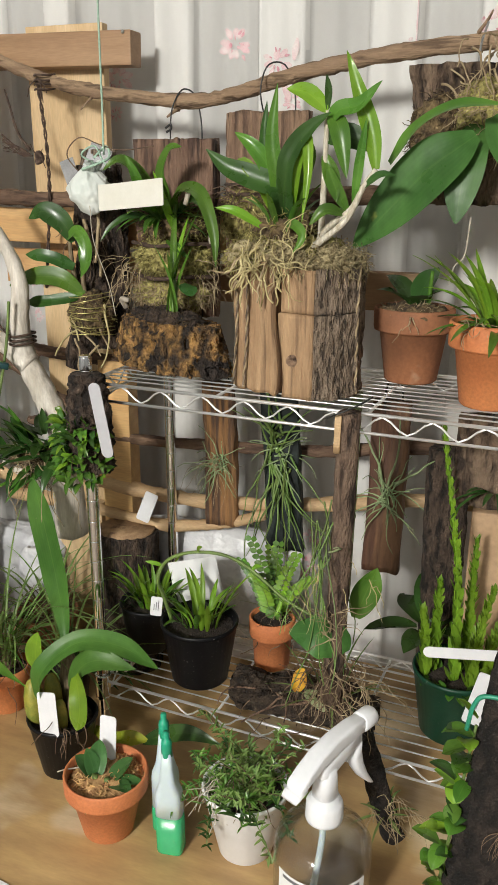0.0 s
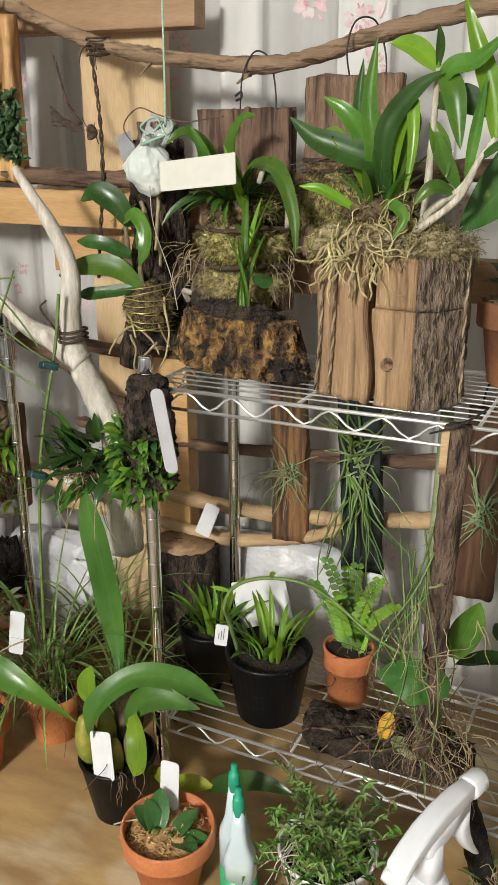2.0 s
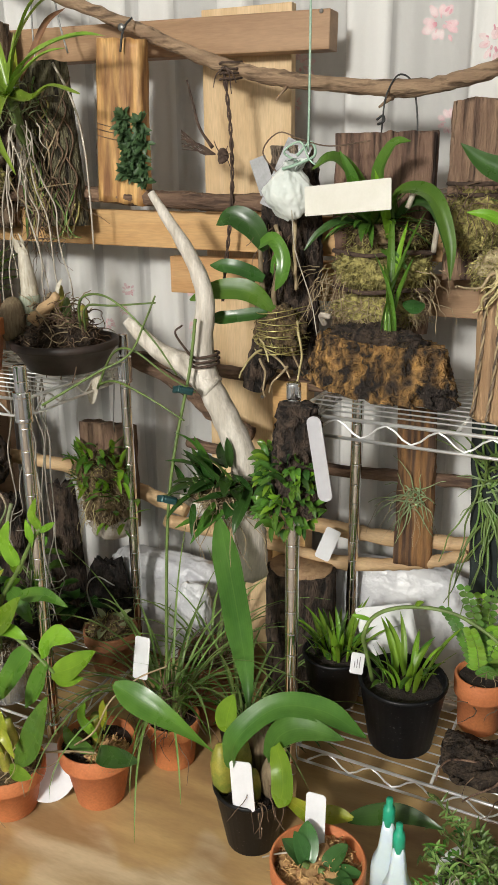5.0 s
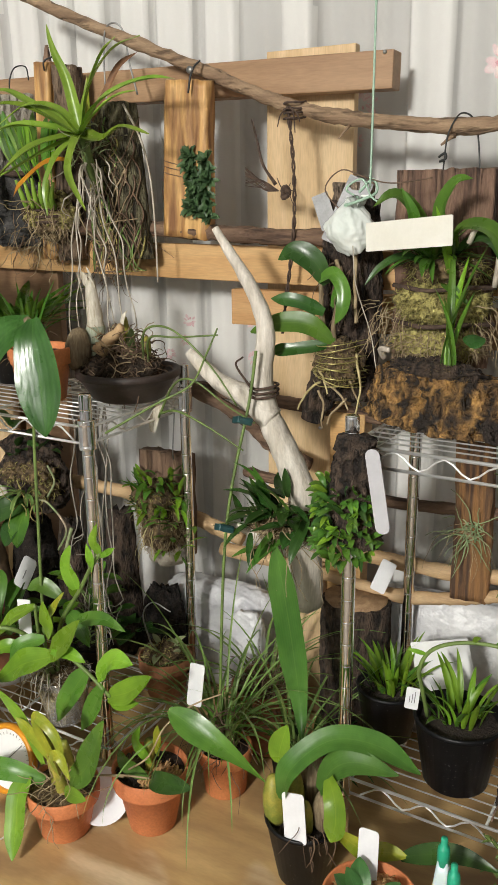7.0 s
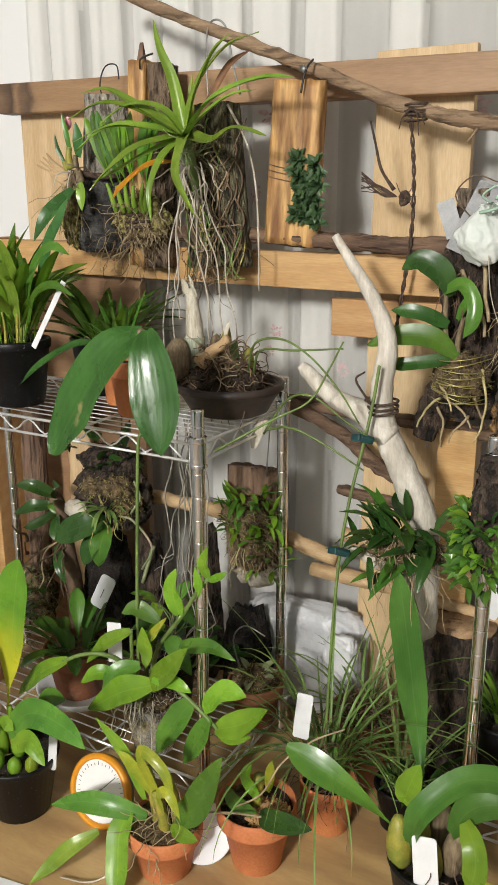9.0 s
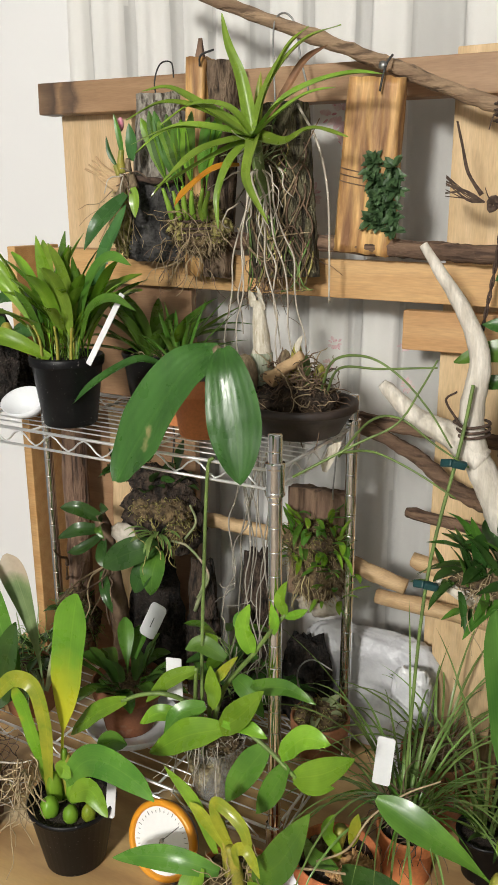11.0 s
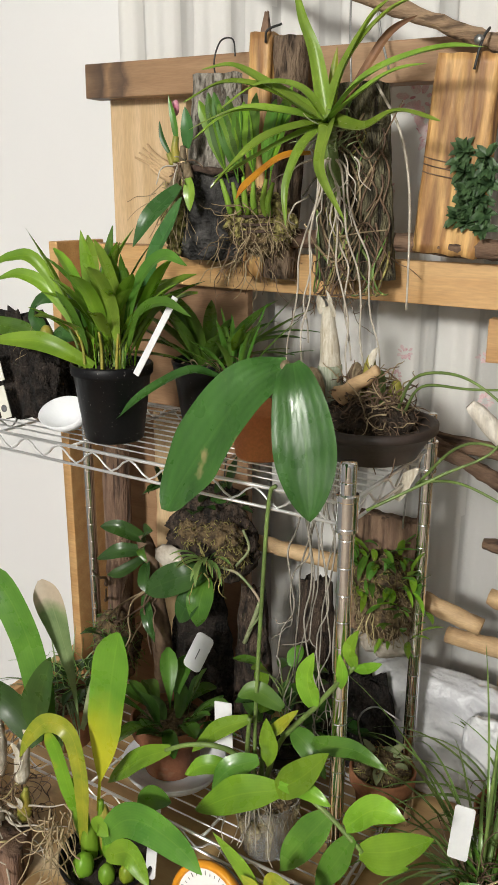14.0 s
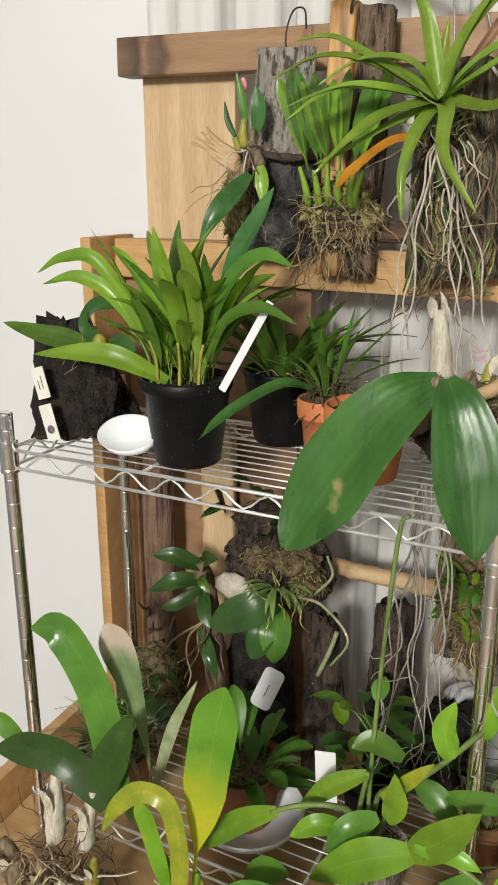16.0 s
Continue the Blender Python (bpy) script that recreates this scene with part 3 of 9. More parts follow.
def leaf(parent, m, base, az, el, L, W, droop=40, shape="strap", fold=0.3, sway=0, wave=0.08, name="leaf", n=10, label=""):
    C = arc(base, az, el, L, droop, n, sway)
    mid = radians(el - droop * 0.5)
    face = V(-math.sin(mid) * math.cos(radians(az)), -math.sin(mid) * math.sin(radians(az)), max(0.15, math.cos(mid)))
    return part(name, ribbon(C, W, face, shape, fold, wave), m, parent, label)


def leaf_on(parent, m, pts, W, face=(0, -1, 0.5), shape="oval", fold=0.2, wave=0.06, name="leaf", n=6, label=""):
    """A blade along a smooth curve through pts, with its upper side towards face."""
    return part(name, ribbon(spline(pts, n), W, V(*face), shape, fold, wave), m, parent, label)


def tuft(parent, m, base, n, L, W, el=(35, 85), droop=(20, 70), shape="strap", r=0.012, az=(0, 360), fold=0.35, name="leaf", wave=0.08, seg=8):
    for i in range(n):
        a = az[0] + (az[1] - az[0]) * ((i + rng.uniform(0.1, 0.9)) / n)
        q = (base[0] + r * math.cos(radians(a)), base[1] + r * math.sin(radians(a)), base[2])
        leaf(parent, m, q, a, rng.uniform(*el), L * rng.uniform(0.65, 1.1), W * rng.uniform(0.8, 1.15), rng.uniform(*droop), shape, fold, rng.uniform(-25, 25), wave, name, seg)


def scatter(parent, m, c, R, n, L, W, shape="lance", front=True, name="leaf"):
    """Small leaves sprouting all over the front of a clump."""
    for _ in range(n):
        d = V(rng.gauss(0, 1), -abs(rng.gauss(0, 1)) if front else rng.gauss(0, 1), rng.gauss(0.3, 1)).normalized()
        q = (c[0] + d.x * R[0], c[1] + d.y * R[1], c[2] + d.z * R[2])
        a = math.degrees(math.atan2(d.y, d.x)) + rng.uniform(-60, 60)
        leaf(parent, m[rng.randrange(len(m))], q, a, rng.uniform(-15, 85), L * rng.uniform(0.5, 1.2), W * rng.uniform(0.7, 1.2), rng.uniform(0, 60), shape, 0.3, rng.uniform(-30, 30), 0.1, name, 6)


def wander(base, way, L, n=7, turn=0.5, sink=0.3, r=rng):
    """Points of a wandering root that starts at base towards way."""
    c, d = V(*base), V(*way).normalized()
    out = [c.copy()]
    for _ in range(n):
        d = (d + V(r.uniform(-turn, turn), r.uniform(-turn, turn), r.uniform(-turn, turn) - sink)).normalized()
        c = c + d * (L / n)
        out.append(c.copy())
    return out


def roots(parent, m, base, n, L, r, way=(0, 0, -1), turn=0.5, sink=0.3, spread=0.02, name="root_mass", fan=0.6, seg=5, label=""):
    """A bundle of thin roots, too many to tell apart."""
    b = bmesh.new()
    for _ in range(n):
        q = [base[k] + rng.uniform(-spread, spread) for k in range(3)]
        w = (way[0] + rng.uniform(-fan, fan), way[1] + rng.uniform(-fan, fan), way[2] + rng.uniform(-fan, fan))
        tube(wander(q, w, L * rng.uniform(0.5, 1.1), 6, turn, sink), r * rng.uniform(0.55, 1.05), r * 0.4, seg, 3, bm=b)
    ob = part(name, b, m, parent, label)
    ob["kind"] = "stuff"
    return ob


def blob(rx, ry, rz, amp=0.2, freq=3.0, sub=3, off=0.0):
    b = bmesh.new()
    bmesh.ops.create_icosphere(b, subdivisions=sub, radius=1)
    for v in b.verts:
        k = 1 + amp * noise.noise(v.co * freq + V(off, off, off)) + 0.4 * amp * noise.noise(v.co * freq * 2.7 + V(off, 0, off))
        v.co = V(v.co.x * rx * k, v.co.y * ry * k, v.co.z * rz * k)
    return b


def moss(parent, m, c, rx, ry, rz, n=160, L=0.018, r=0.0009, name="moss", label="", amp=0.25, sub=3, m2=None):
    """A clump: a lumpy core under a coat of short curled fibres."""
    b = blob(rx, ry, rz, amp, 3.2, sub + 1, rng.random() * 9)
    b.normal_update()
    for v in b.verts:
        v.co += v.normal * 0.006 * (noise.noise(v.co * 130) + 0.7 * noise.noise(v.co * 260))
    b.transform(Matrix.Translation(c))
    core = part(name, b, m, parent, label)
    f = bmesh.new()
    for _ in range(int(n * 1.7)):
        d = V(rng.gauss(0, 1), rng.gauss(0, 1), rng.gauss(0, 1)).normalized()
        q = V(c[0] + d.x * rx * 0.95, c[1] + d.y * ry * 0.95, c[2] + d.z * rz * 0.95)
        w = d + V(rng.uniform(-1, 1), rng.uniform(-1, 1), rng.uniform(-1, 1)) * 0.9
        tube(wander(q, w, L * rng.uniform(0.35, 0.95), 4, 0.8, 0.25), r * 0.7, r * 0.5, 3, 1, bm=f)
    ob = part("fibre_coat", f, m2 or m, parent)
    ob["kind"] = "stuff"
    return core


def outline_rect(w, d, n=8, corner=0.15):
    """A rounded rectangle as points, counter-clockwise."""
    pts = []
    for k in range(4):
        a0 = math.pi / 2 * k
        cx, cy = (w / 2, d / 2) if k == 0 else (-w / 2, d / 2) if k == 1 else (-w / 2, -d / 2) if k == 2 else (w / 2, -d / 2)
        r = corner * min(w, d)
        cx -= math.copysign(r, cx)
        cy -= math.copysign(r, cy)
        for i in range(4):
            a = a0 + math.pi / 2 * i / 3
            pts.append((cx + r * math.cos(a), cy + r * math.sin(a)))
    out = []
    for a, b in zip(pts, pts[1:] + pts[:1]):
        d2 = math.hypot(b[0] - a[0], b[1] - a[1])
        k = max(1, int(d2 / (max(w, d) / n)))
        out += [(a[0] + (b[0] - a[0]) * i / k, a[1] + (b[1] - a[1]) * i / k) for i in range(k)]
    return out


def outline_round(w, d, n=28, flat=0.0):
    """An ellipse as points; flat cuts its back (y > 0) off."""
    out = []
    for i in range(n):
        a = 2 * math.pi * i / n
        y = d / 2 * math.sin(a)
        out.append((w / 2 * math.cos(a), min(y, d / 2 * (1 - flat))))
    return out


def column(outline, z0, z1, nz=14, amp=0.004, fx=70, fz=14, shape=None, seed=0.0, lean=(0, 0), capz=0.004, ridge=True):
    """A bark, log or plank body: an outline pulled up from z0 to z1, with ridges along the grain, and uneven ends."""
    b = bmesh.new()
    rings = []
    for k in range(nz + 1):
        s = k / nz
        z = z0 + (z1 - z0) * s
        f = shape(s) if shape else 1.0
        ring = []
        for x, y in outline:
            rr = math.hypot(x, y) or 1e-6
            q = noise.noise((x * fx + seed, y * fx, z * fz))
            q += 0.5 * noise.noise((x * fx * 2.6 + seed, y * fx * 2.6, z * fz * 2.6))
            if ridge:
                q = -abs(q) * 1.6 + 0.5
            e = 1 + amp * q / rr
            zz = z + (capz * noise.noise((x * 60 + seed, y * 60, 5)) if k in (0, nz) else 0)
            ring.append(b.verts.new((x * f * e + lean[0] * s, y * f * e + lean[1] * s, zz)))
        rings.append(ring)
    n = len(outline)
    for a, c in zip(rings, rings[1:]):
        for i in range(n):
            j = (i + 1) % n
            b.faces.new((a[i], a[j], c[j], c[i]))
    for ring, flip in ((rings[0], True), (rings[-1], False)):
        mid = V(0, 0, 0)
        for v in ring:
            mid += v.co
        mv = b.verts.new(mid / n)
        for i in range(n):
            j = (i + 1) % n
            b.faces.new((ring[j], ring[i], mv) if flip else (ring[i], ring[j], mv))
    return b


def pot_profile(r, h, base=0.68, rim=0.24, lip=0.004, wall=0.005):
    """Outside and inside of a tapered pot with a raised rim band."""
    rb, zr = r * base, h * (1 - rim)
    rm = rb + (r - lip - rb) * (1 - rim)
    return [(0, 0.003), (rb * 0.55, 0.003), (rb * 0.6, 0), (rb - 0.003, 0), (rb, 0.003), (rm, zr - 0.001), (r - 0.0015, zr), (r - 0.0005, zr + 0.003), (r, h - 0.003), (r - 0.0015, h - 0.0005), (r - 0.003, h), (r - wall, h - 0.002),
            (r - wall - 0.003, zr), (rb - wall * 0.4, h * 0.5), (0, h * 0.45)]


def pot(parent, r, h, m, soil=M_SOIL, name="pot", label="", base=0.68, rim=0.24, fill=0.86, lip=0.004, heap=0.004, wob=0.0):
    part(name, lathe(pot_profile(r, h, base, rim, lip), 36, wob), m, parent, label)
    if soil:
        n, b = 9, bmesh.new()
        R = r - 0.007
        rings = [[b.verts.new((0, 0, h * fill + heap))]]
        for k in range(1, n):
            q = R * k / (n - 1)
            rings.append([b.verts.new((q * math.cos(a), q * math.sin(a), h * fill + heap * (1 - (k / n) ** 2) + 0.005 * noise.noise((q * math.cos(a) * 90, q * math.sin(a) * 90, r * 99)))) for a in (2 * math.pi * i / 24 for i in range(24))])
        for i in range(24):
            b.faces.new((rings[0][0], rings[1][i], rings[1][(i + 1) % 24]))
        for p, q in zip(rings[1:], rings[2:]):
            for i in range(24):
                j = (i + 1) % 24
                b.faces.new((p[i], q[i], q[j], p[j]))
        part("soil", b, soil, parent)


def chips(parent, m, c, R, n=60, size=0.007, name="chip_heap", dz=0.004):
    """Loose chips heaped on the soil."""
    b = bmesh.new()
    for _ in range(n):
        q, a = R * math.sqrt(rng.random()), rng.uniform(0, 6.3)
        t = bmesh.new()
        bmesh.ops.create_icosphere(t, subdivisions=1, radius=1)
        k = size * rng.uniform(0.5, 1.3)
        for v in t.verts:
            v.co = V(v.co.x * k * 1.5 * rng.uniform(0.7, 1.2), v.co.y * k * 0.55 * rng.uniform(0.7, 1.2), v.co.z * k * 0.4)
        join(b, t, pose(c[0] + q * math.cos(a), c[1] + q * math.sin(a), c[2] + rng.uniform(-dz, dz), rng.uniform(-40, 40), rng.uniform(-40, 40), rng.uniform(0, 360)))
    ob = part(name, b, m, parent, smooth=False)
    ob["kind"] = "stuff"
    return ob


def plate(w, h, t=0.0012, corner=0.15, notch=0.0):
    """An upright label: w across x, h up z, t thick; notch points its foot."""
    b = bmesh.new()
    pts = [(x, z + h / 2) for x, z in outline_rect(w, h, 6, corner)]
    f = [b.verts.new((x, -t / 2, z)) for x, z in pts]
    k = [b.verts.new((x, t / 2, z)) for x, z in pts]
    b.faces.new(f), b.faces.new(k[::-1])
    for i in range(len(f)):
        j = (i + 1) % len(f)
        b.faces.new((f[j], f[i], k[i], k[j]))
    bmesh.ops.recalc_face_normals(b, faces=b.faces[:])
    return b


def label_tag(m4, w, h, material, text, name="plant_label", bars=0, corner=0.15, group=""):
    """A stick-in or tied-on label; bars: how many lines of faded writing it carries."""
    t = thing(name, m4, text, "label", group)
    strip = part("strip", plate(w, h, 0.0014, corner), material, t, smooth=False)
    for i in range(bars):
        x = -w * 0.28 + w * 0.56 * (i + 0.5) / bars
        part("writing_bar", box((x - w * 0.025, -0.0016, h * 0.3), (x + w * 0.025, -0.0008, h * (0.72 + 0.12 * ((i * 7) % 3 - 1)))), M_INK, strip, smooth=False)
    return t


def bulb(parent, m, base, r, h, lean=(0, 0), name="pseudobulb", label=""):
    prof = [(0.0, 0), (r * 0.55, h * 0.03), (r * 0.9, h * 0.18), (r, h * 0.4), (r * 0.95, h * 0.62), (r * 0.72, h * 0.84), (r * 0.42, h * 0.97), (0, h * 1.02)]
    b = lathe(prof, 14)
    for v in b.verts:
        s = v.co.z / h
        a = math.atan2(v.co.y, v.co.x)
        k = 1 + 0.06 * math.cos(a * 5)
        v.co = V(v.co.x * k + lean[0] * s + base[0], v.co.y * k + lean[1] * s + base[1], v.co.z + base[2])
    return part(name, b, m, parent, label)


def local(t, pts):
    """Points of the room as points of an unturned thing t."""
    o = (t.location - V(0, 0, LIFT)) / U
    return [V(*p) - o for p in pts]


def leaf_w(t, m, pts, W, face=(0, -1, 0.5), shape="oval", fold=0.2, wave=0.06, name="leaf", n=6, label=""):
    return leaf_on(t, m, local(t, pts), W, face, shape, fold, wave, name, n, label)


def tube_w(t, name, m, pts, r0, r1=None, seg=6, n=6, rough=0.0, label="", knobs=0.0, bulge=0.0):
    return part(name, tube(local(t, pts), r0, r1, seg, n, rough, knobs=knobs, bulge=bulge), m, t, label)

# ---- the room ----
TABLE = 0.73
solid("floor", box((-3.6, -5.2, -0.33), (3.2, 1.75, -0.27)), M_FLOOR, "worn brown wooden floor under the table", "floor", kind="structure", smooth=False)
solid("wall_north", box((-3.6, 1.62, -0.27), (3.2, 1.75, 3.3)), M_PLASTER, "plain white plastered wall behind the curtain", "wall", kind="structure", smooth=False)
# west, east and south walls are unseen; their dim colour deepens the shade
solid("wall_west", box((-3.6, -5.2, -0.27), (-3.47, 1.617, 3.3)), M_DIMWALL, "unseen side wall, kept dim to cut bounced light", "wall", kind="structure", smooth=False)
solid("wall_east", box((3.07, -5.2, -0.27), (3.2, 1.617, 3.3)), M_DIMWALL, "unseen side wall, kept dim to cut bounced light", "wall", kind="structure", smooth=False)
solid("wall_south", box((-3.467, -5.2, -0.27), (3.067, -5.07, 3.3)), M_DIMWALL, "unseen wall opposite the plants, kept dim to cut bounced light", "wall", kind="structure", smooth=False)
solid("ceiling", box((-3.6, -5.2, 3.303), (3.2, 1.75, 3.4)), M_CEILING, "plain unseen ceiling, greyed to cut bounced light", "ceiling", kind="structure", smooth=False)


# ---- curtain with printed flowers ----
# x of each pleat front; the cloth between them lies set back and is greyer
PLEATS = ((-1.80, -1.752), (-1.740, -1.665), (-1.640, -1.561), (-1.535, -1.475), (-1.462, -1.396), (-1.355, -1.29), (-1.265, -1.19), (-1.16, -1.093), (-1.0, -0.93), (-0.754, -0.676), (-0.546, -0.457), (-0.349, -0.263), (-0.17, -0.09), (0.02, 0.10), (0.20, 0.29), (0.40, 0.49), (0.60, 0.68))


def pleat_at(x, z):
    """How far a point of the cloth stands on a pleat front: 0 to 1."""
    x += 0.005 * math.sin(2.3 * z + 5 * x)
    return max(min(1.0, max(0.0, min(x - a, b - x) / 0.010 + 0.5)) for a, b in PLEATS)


def fold_y(x, z):
    a = 0.004 * math.sin(x * 61 + 0.8 * math.sin(x * 7)) + 0.0025 * math.sin(x * 133 + 1.3 + z)
    return 1.532 - 0.026 * pleat_at(x, z) + a + 0.007 * noise.noise((x * 9, 0, z * 2.2)) + 0.002 * noise.noise((x * 30, 3, z * 12))


def curtain():
    t = thing("curtain", pose(0, 0, 0), "white cotton curtain printed with faded pink flowers", "curtain")
    b = bmesh.new()
    nx, nz, x0, x1, z0, z1 = 620, 30, -1.80, 0.75, 0.55, 2.5
    g = [[b.verts.new((x0 + (x1 - x0) * i / nx, fold_y(x0 + (x1 - x0) * i / nx, z0 + (z1 - z0) * k / nz), z0 + (z1 - z0) * k / nz)) for i in range(nx + 1)] for k in range(nz + 1)]
    for k in range(nz):
        for i in range(nx):
            f = b.faces.new((g[k][i], g[k][i + 1], g[k + 1][i + 1], g[k + 1][i]))
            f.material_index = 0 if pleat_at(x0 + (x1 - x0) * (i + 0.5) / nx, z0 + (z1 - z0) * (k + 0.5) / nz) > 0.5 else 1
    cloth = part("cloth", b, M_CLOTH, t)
    cloth.data.materials.append(M_GREYCLOTH)
    r = random.Random(3)

    def petal(bm, cx, cz, ang, L, W, lift):
        n = 6
        rows = []
        for i in range(n + 1):
            s = i / n
            w = W * (math.sin(math.pi * (0.06 + 0.9 * s)) ** 0.6) * 0.5 * r.uniform(0.82, 1.12)
            px, pz = cx + math.cos(ang) * L * s, cz + math.sin(ang) * L * s
            row = []
            for side in (-1, 0, 1):
                x, z = px - math.sin(ang) * w * side, pz + math.cos(ang) * w * side
                row.append(bm.verts.new((x, fold_y(x, z) - lift, z)))
            rows.append(row)
        for p, q in zip(rows, rows[1:]):
            for j in (0, 1):
                bm.faces.new((p[j], p[j + 1], q[j + 1], q[j]))

    def flower(cx, cz, size, round_head=True):
        """A printed bloom: pale washed petals under darker ragged ones; a round head or an open spray."""
        pale, deep = bmesh.new(), bmesh.new()
        for k in range(9):
            a = 6.283 * k / 9 + r.uniform(-0.25, 0.25)
            q = size * (0.35 if round_head else r.uniform(0.1, 0.6))
            petal(pale, cx + q * math.cos(a), cz + q * math.sin(a), a, size * r.uniform(0.5, 0.75), size * r.uniform(0.3, 0.5), 0.0012)
        for k in range(10):
            a = 6.283 * k / 10 + r.uniform(-0.4, 0.4)
            q = size * r.uniform(0.15, 0.8)
            petal(deep, cx + q * math.cos(a), cz + q * math.sin(a), a + r.uniform(-0.5, 0.5), size * r.uniform(0.18, 0.4), size * r.uniform(0.08, 0.2), 0.0020)
        part("printed_flower", pale, M_PRINT2, cloth)
        part("printed_flower", deep, M_PRINT, cloth)

    for cx, cz, size, head in ((-0.606, 1.934, 0.03, True), (-0.513, 1.896, 0.026, False), (-0.486, 1.83, 0.018, False), (-0.846, 1.884, 0.026, False), (-0.856, 1.819, 0.014, False), (-0.146, 1.936, 0.028, True), (-0.584, 1.783, 0.02, True), (-1.203, 1.886, 0.034, False),
                               (-1.19, 1.831, 0.022, False), (-1.256, 1.749, 0.02, False), (-1.206, 1.48, 0.013, False), (-1.219, 1.441, 0.011, False), (-1.251, 1.411, 0.012, True), (-1.069, 1.409, 0.015, True), (-1.076, 1.48, 0.011, False), (-0.753, 0.999, 0.011, True), (-0.443, 0.915, 0.03, True), (-0.425, 0.98, 0.02, False), (-0.33, 1.62, 0.022, True)):
        flower(cx, cz, size, head)
    for cx, cz, L, W, a in ((-0.483, 1.898, 0.036, 0.014, 1.4), (-0.50, 1.86, 0.03, 0.012, -1.2), (-0.283, 1.921, 0.008, 0.006, 0.5), (-0.27, 1.90, 0.10, 0.003, 1.57), (-1.21, 1.86, 0.04, 0.014, -1.0)):
        bm = bmesh.new()
        petal(bm, cx, cz, a, L, W, 0.0028)
        part("printed_leaf", bm, M_PRINT2, cloth)


curtain()


# ---- table ----
def work_table():
    t = thing("work_table", pose(0, 0, 0), "long plywood work table with a worn varnished top", "table")
    part("tabletop", box((-1.84, 0.62, TABLE - 0.03), (0.72, 1.495, TABLE), 0.003), M_PLY, t, smooth=False)
    part("apron", box((-1.80, 0.66, TABLE - 0.12), (0.68, 0.69, TABLE - 0.032)), M_PINE_H, t, smooth=False)
    for x in (-1.78, 0.60):
        for y in (0.70, 1.38):
            part("leg", box((x, y, -0.27), (x + 0.06, y + 0.06, TABLE - 0.032), 0.003), M_PINE_H, t, smooth=False)
    part("side_rail", box((-1.865, 0.62, TABLE - 0.03), (-1.843, 1.495, TABLE + 0.075), 0.002), M_PINE_G, t, smooth=False)


work_table()


# ---- lattice of boards behind the racks ----
def lattice():
    t = thing("board_lattice", pose(0, 0, 0), "rough lattice of nailed pine boards standing on the table", "lattice")
    b = box((0, -0.04, -0.0285), (1.045, 0, 0.0285), 0.0025)
    b.transform(pose(-1.788, 1.43, 1.934, 0, 1.05, 0))
    part("top_beam", b, M_BEAM, t, "brown-stained pine beam with scorched end", smooth=False)
    b = box((0, -0.026, -0.031), (1.33, 0, 0.031), 0.002)
    b.transform(pose(-1.79, 1.386, 1.625, 0, 0.9, 0))
    part("middle_board", b, M_PINE_G, t, "golden pine board", smooth=False)
    part("upright_board", box((-1.768, 1.432, TABLE), (-1.60, 1.452, 1.93), 0.002), M_PINE, t, "pale pine upright board", smooth=False)
    part("upright_board", box((-0.985, 1.432, TABLE), (-0.822, 1.452, 1.965), 0.002), M_PINE, t, "pale knotty pine upright board", smooth=False)
    part("upright_board", box((-0.075, 1.432, TABLE), (0.06, 1.452, 1.66), 0.002), M_PINE_G, t, "golden pine upright board", smooth=False)
    part("side_board", box((-1.815, 1.30, TABLE), (-1.795, 1.428, 1.66), 0.002), M_PINE_G, t, "golden pine side board", smooth=False)
    part("upright_board", box((-1.79, 1.39, TABLE), (-1.45, 1.408, 1.655), 0.002), M_PINE_H, t, "brown pine board", smooth=False)
    part("short_board", box((-1.04, 1.392, 1.50), (-0.60, 1.416, 1.565), 0.002), M_PINE_G, t, "short golden pine offcut", smooth=False)
    part("short_board", box((-0.60, 1.392, 1.485), (-0.22, 1.416, 1.55), 0.002), M_PINE_H, t, "brown pine offcut", smooth=False)
    part("post_board", box((-0.83, 1.37, TABLE), (-0.765, 1.41, 1.36), 0.002), M_PINE_G, t, "golden pine upright", smooth=False)
    part("post_board", box((-0.955, 1.38, TABLE), (-0.845, 1.402, 1.05), 0.002), M_PINE, t, "pale pine upright", smooth=False)
    for x, z in ((-0.757, 1.94), (-0.80, 1.66), (-1.62, 1.63), (-0.845, 1.33)):
        put(part("screw_head", lathe([(0, 0.0), (0.0035, 0), (0.0025, 0.0015), (0, 0.002)], 10), M_GREYWIRE, t), pose(x, 1.36 if z < 1.7 else 1.389, z, 90, 0, 0))


lattice()


def branch(name, pts, r0, r1, m, label, rough=0.28, twigs=(), seg=14):
    t = thing(name, pose(0, 0, 0), label, "branch")
    part("stem", tube(pts, r0, r1, seg, 14, rough, 90, knobs=0.25), m, t)
    for p, q, r in twigs:
        part("twig", tube([p, V(*p).lerp(V(*q), 0.5) + V(0.004, 0, 0.004), q], r, r * 0.4, 6, 4, 0.2), m, t)
    return t


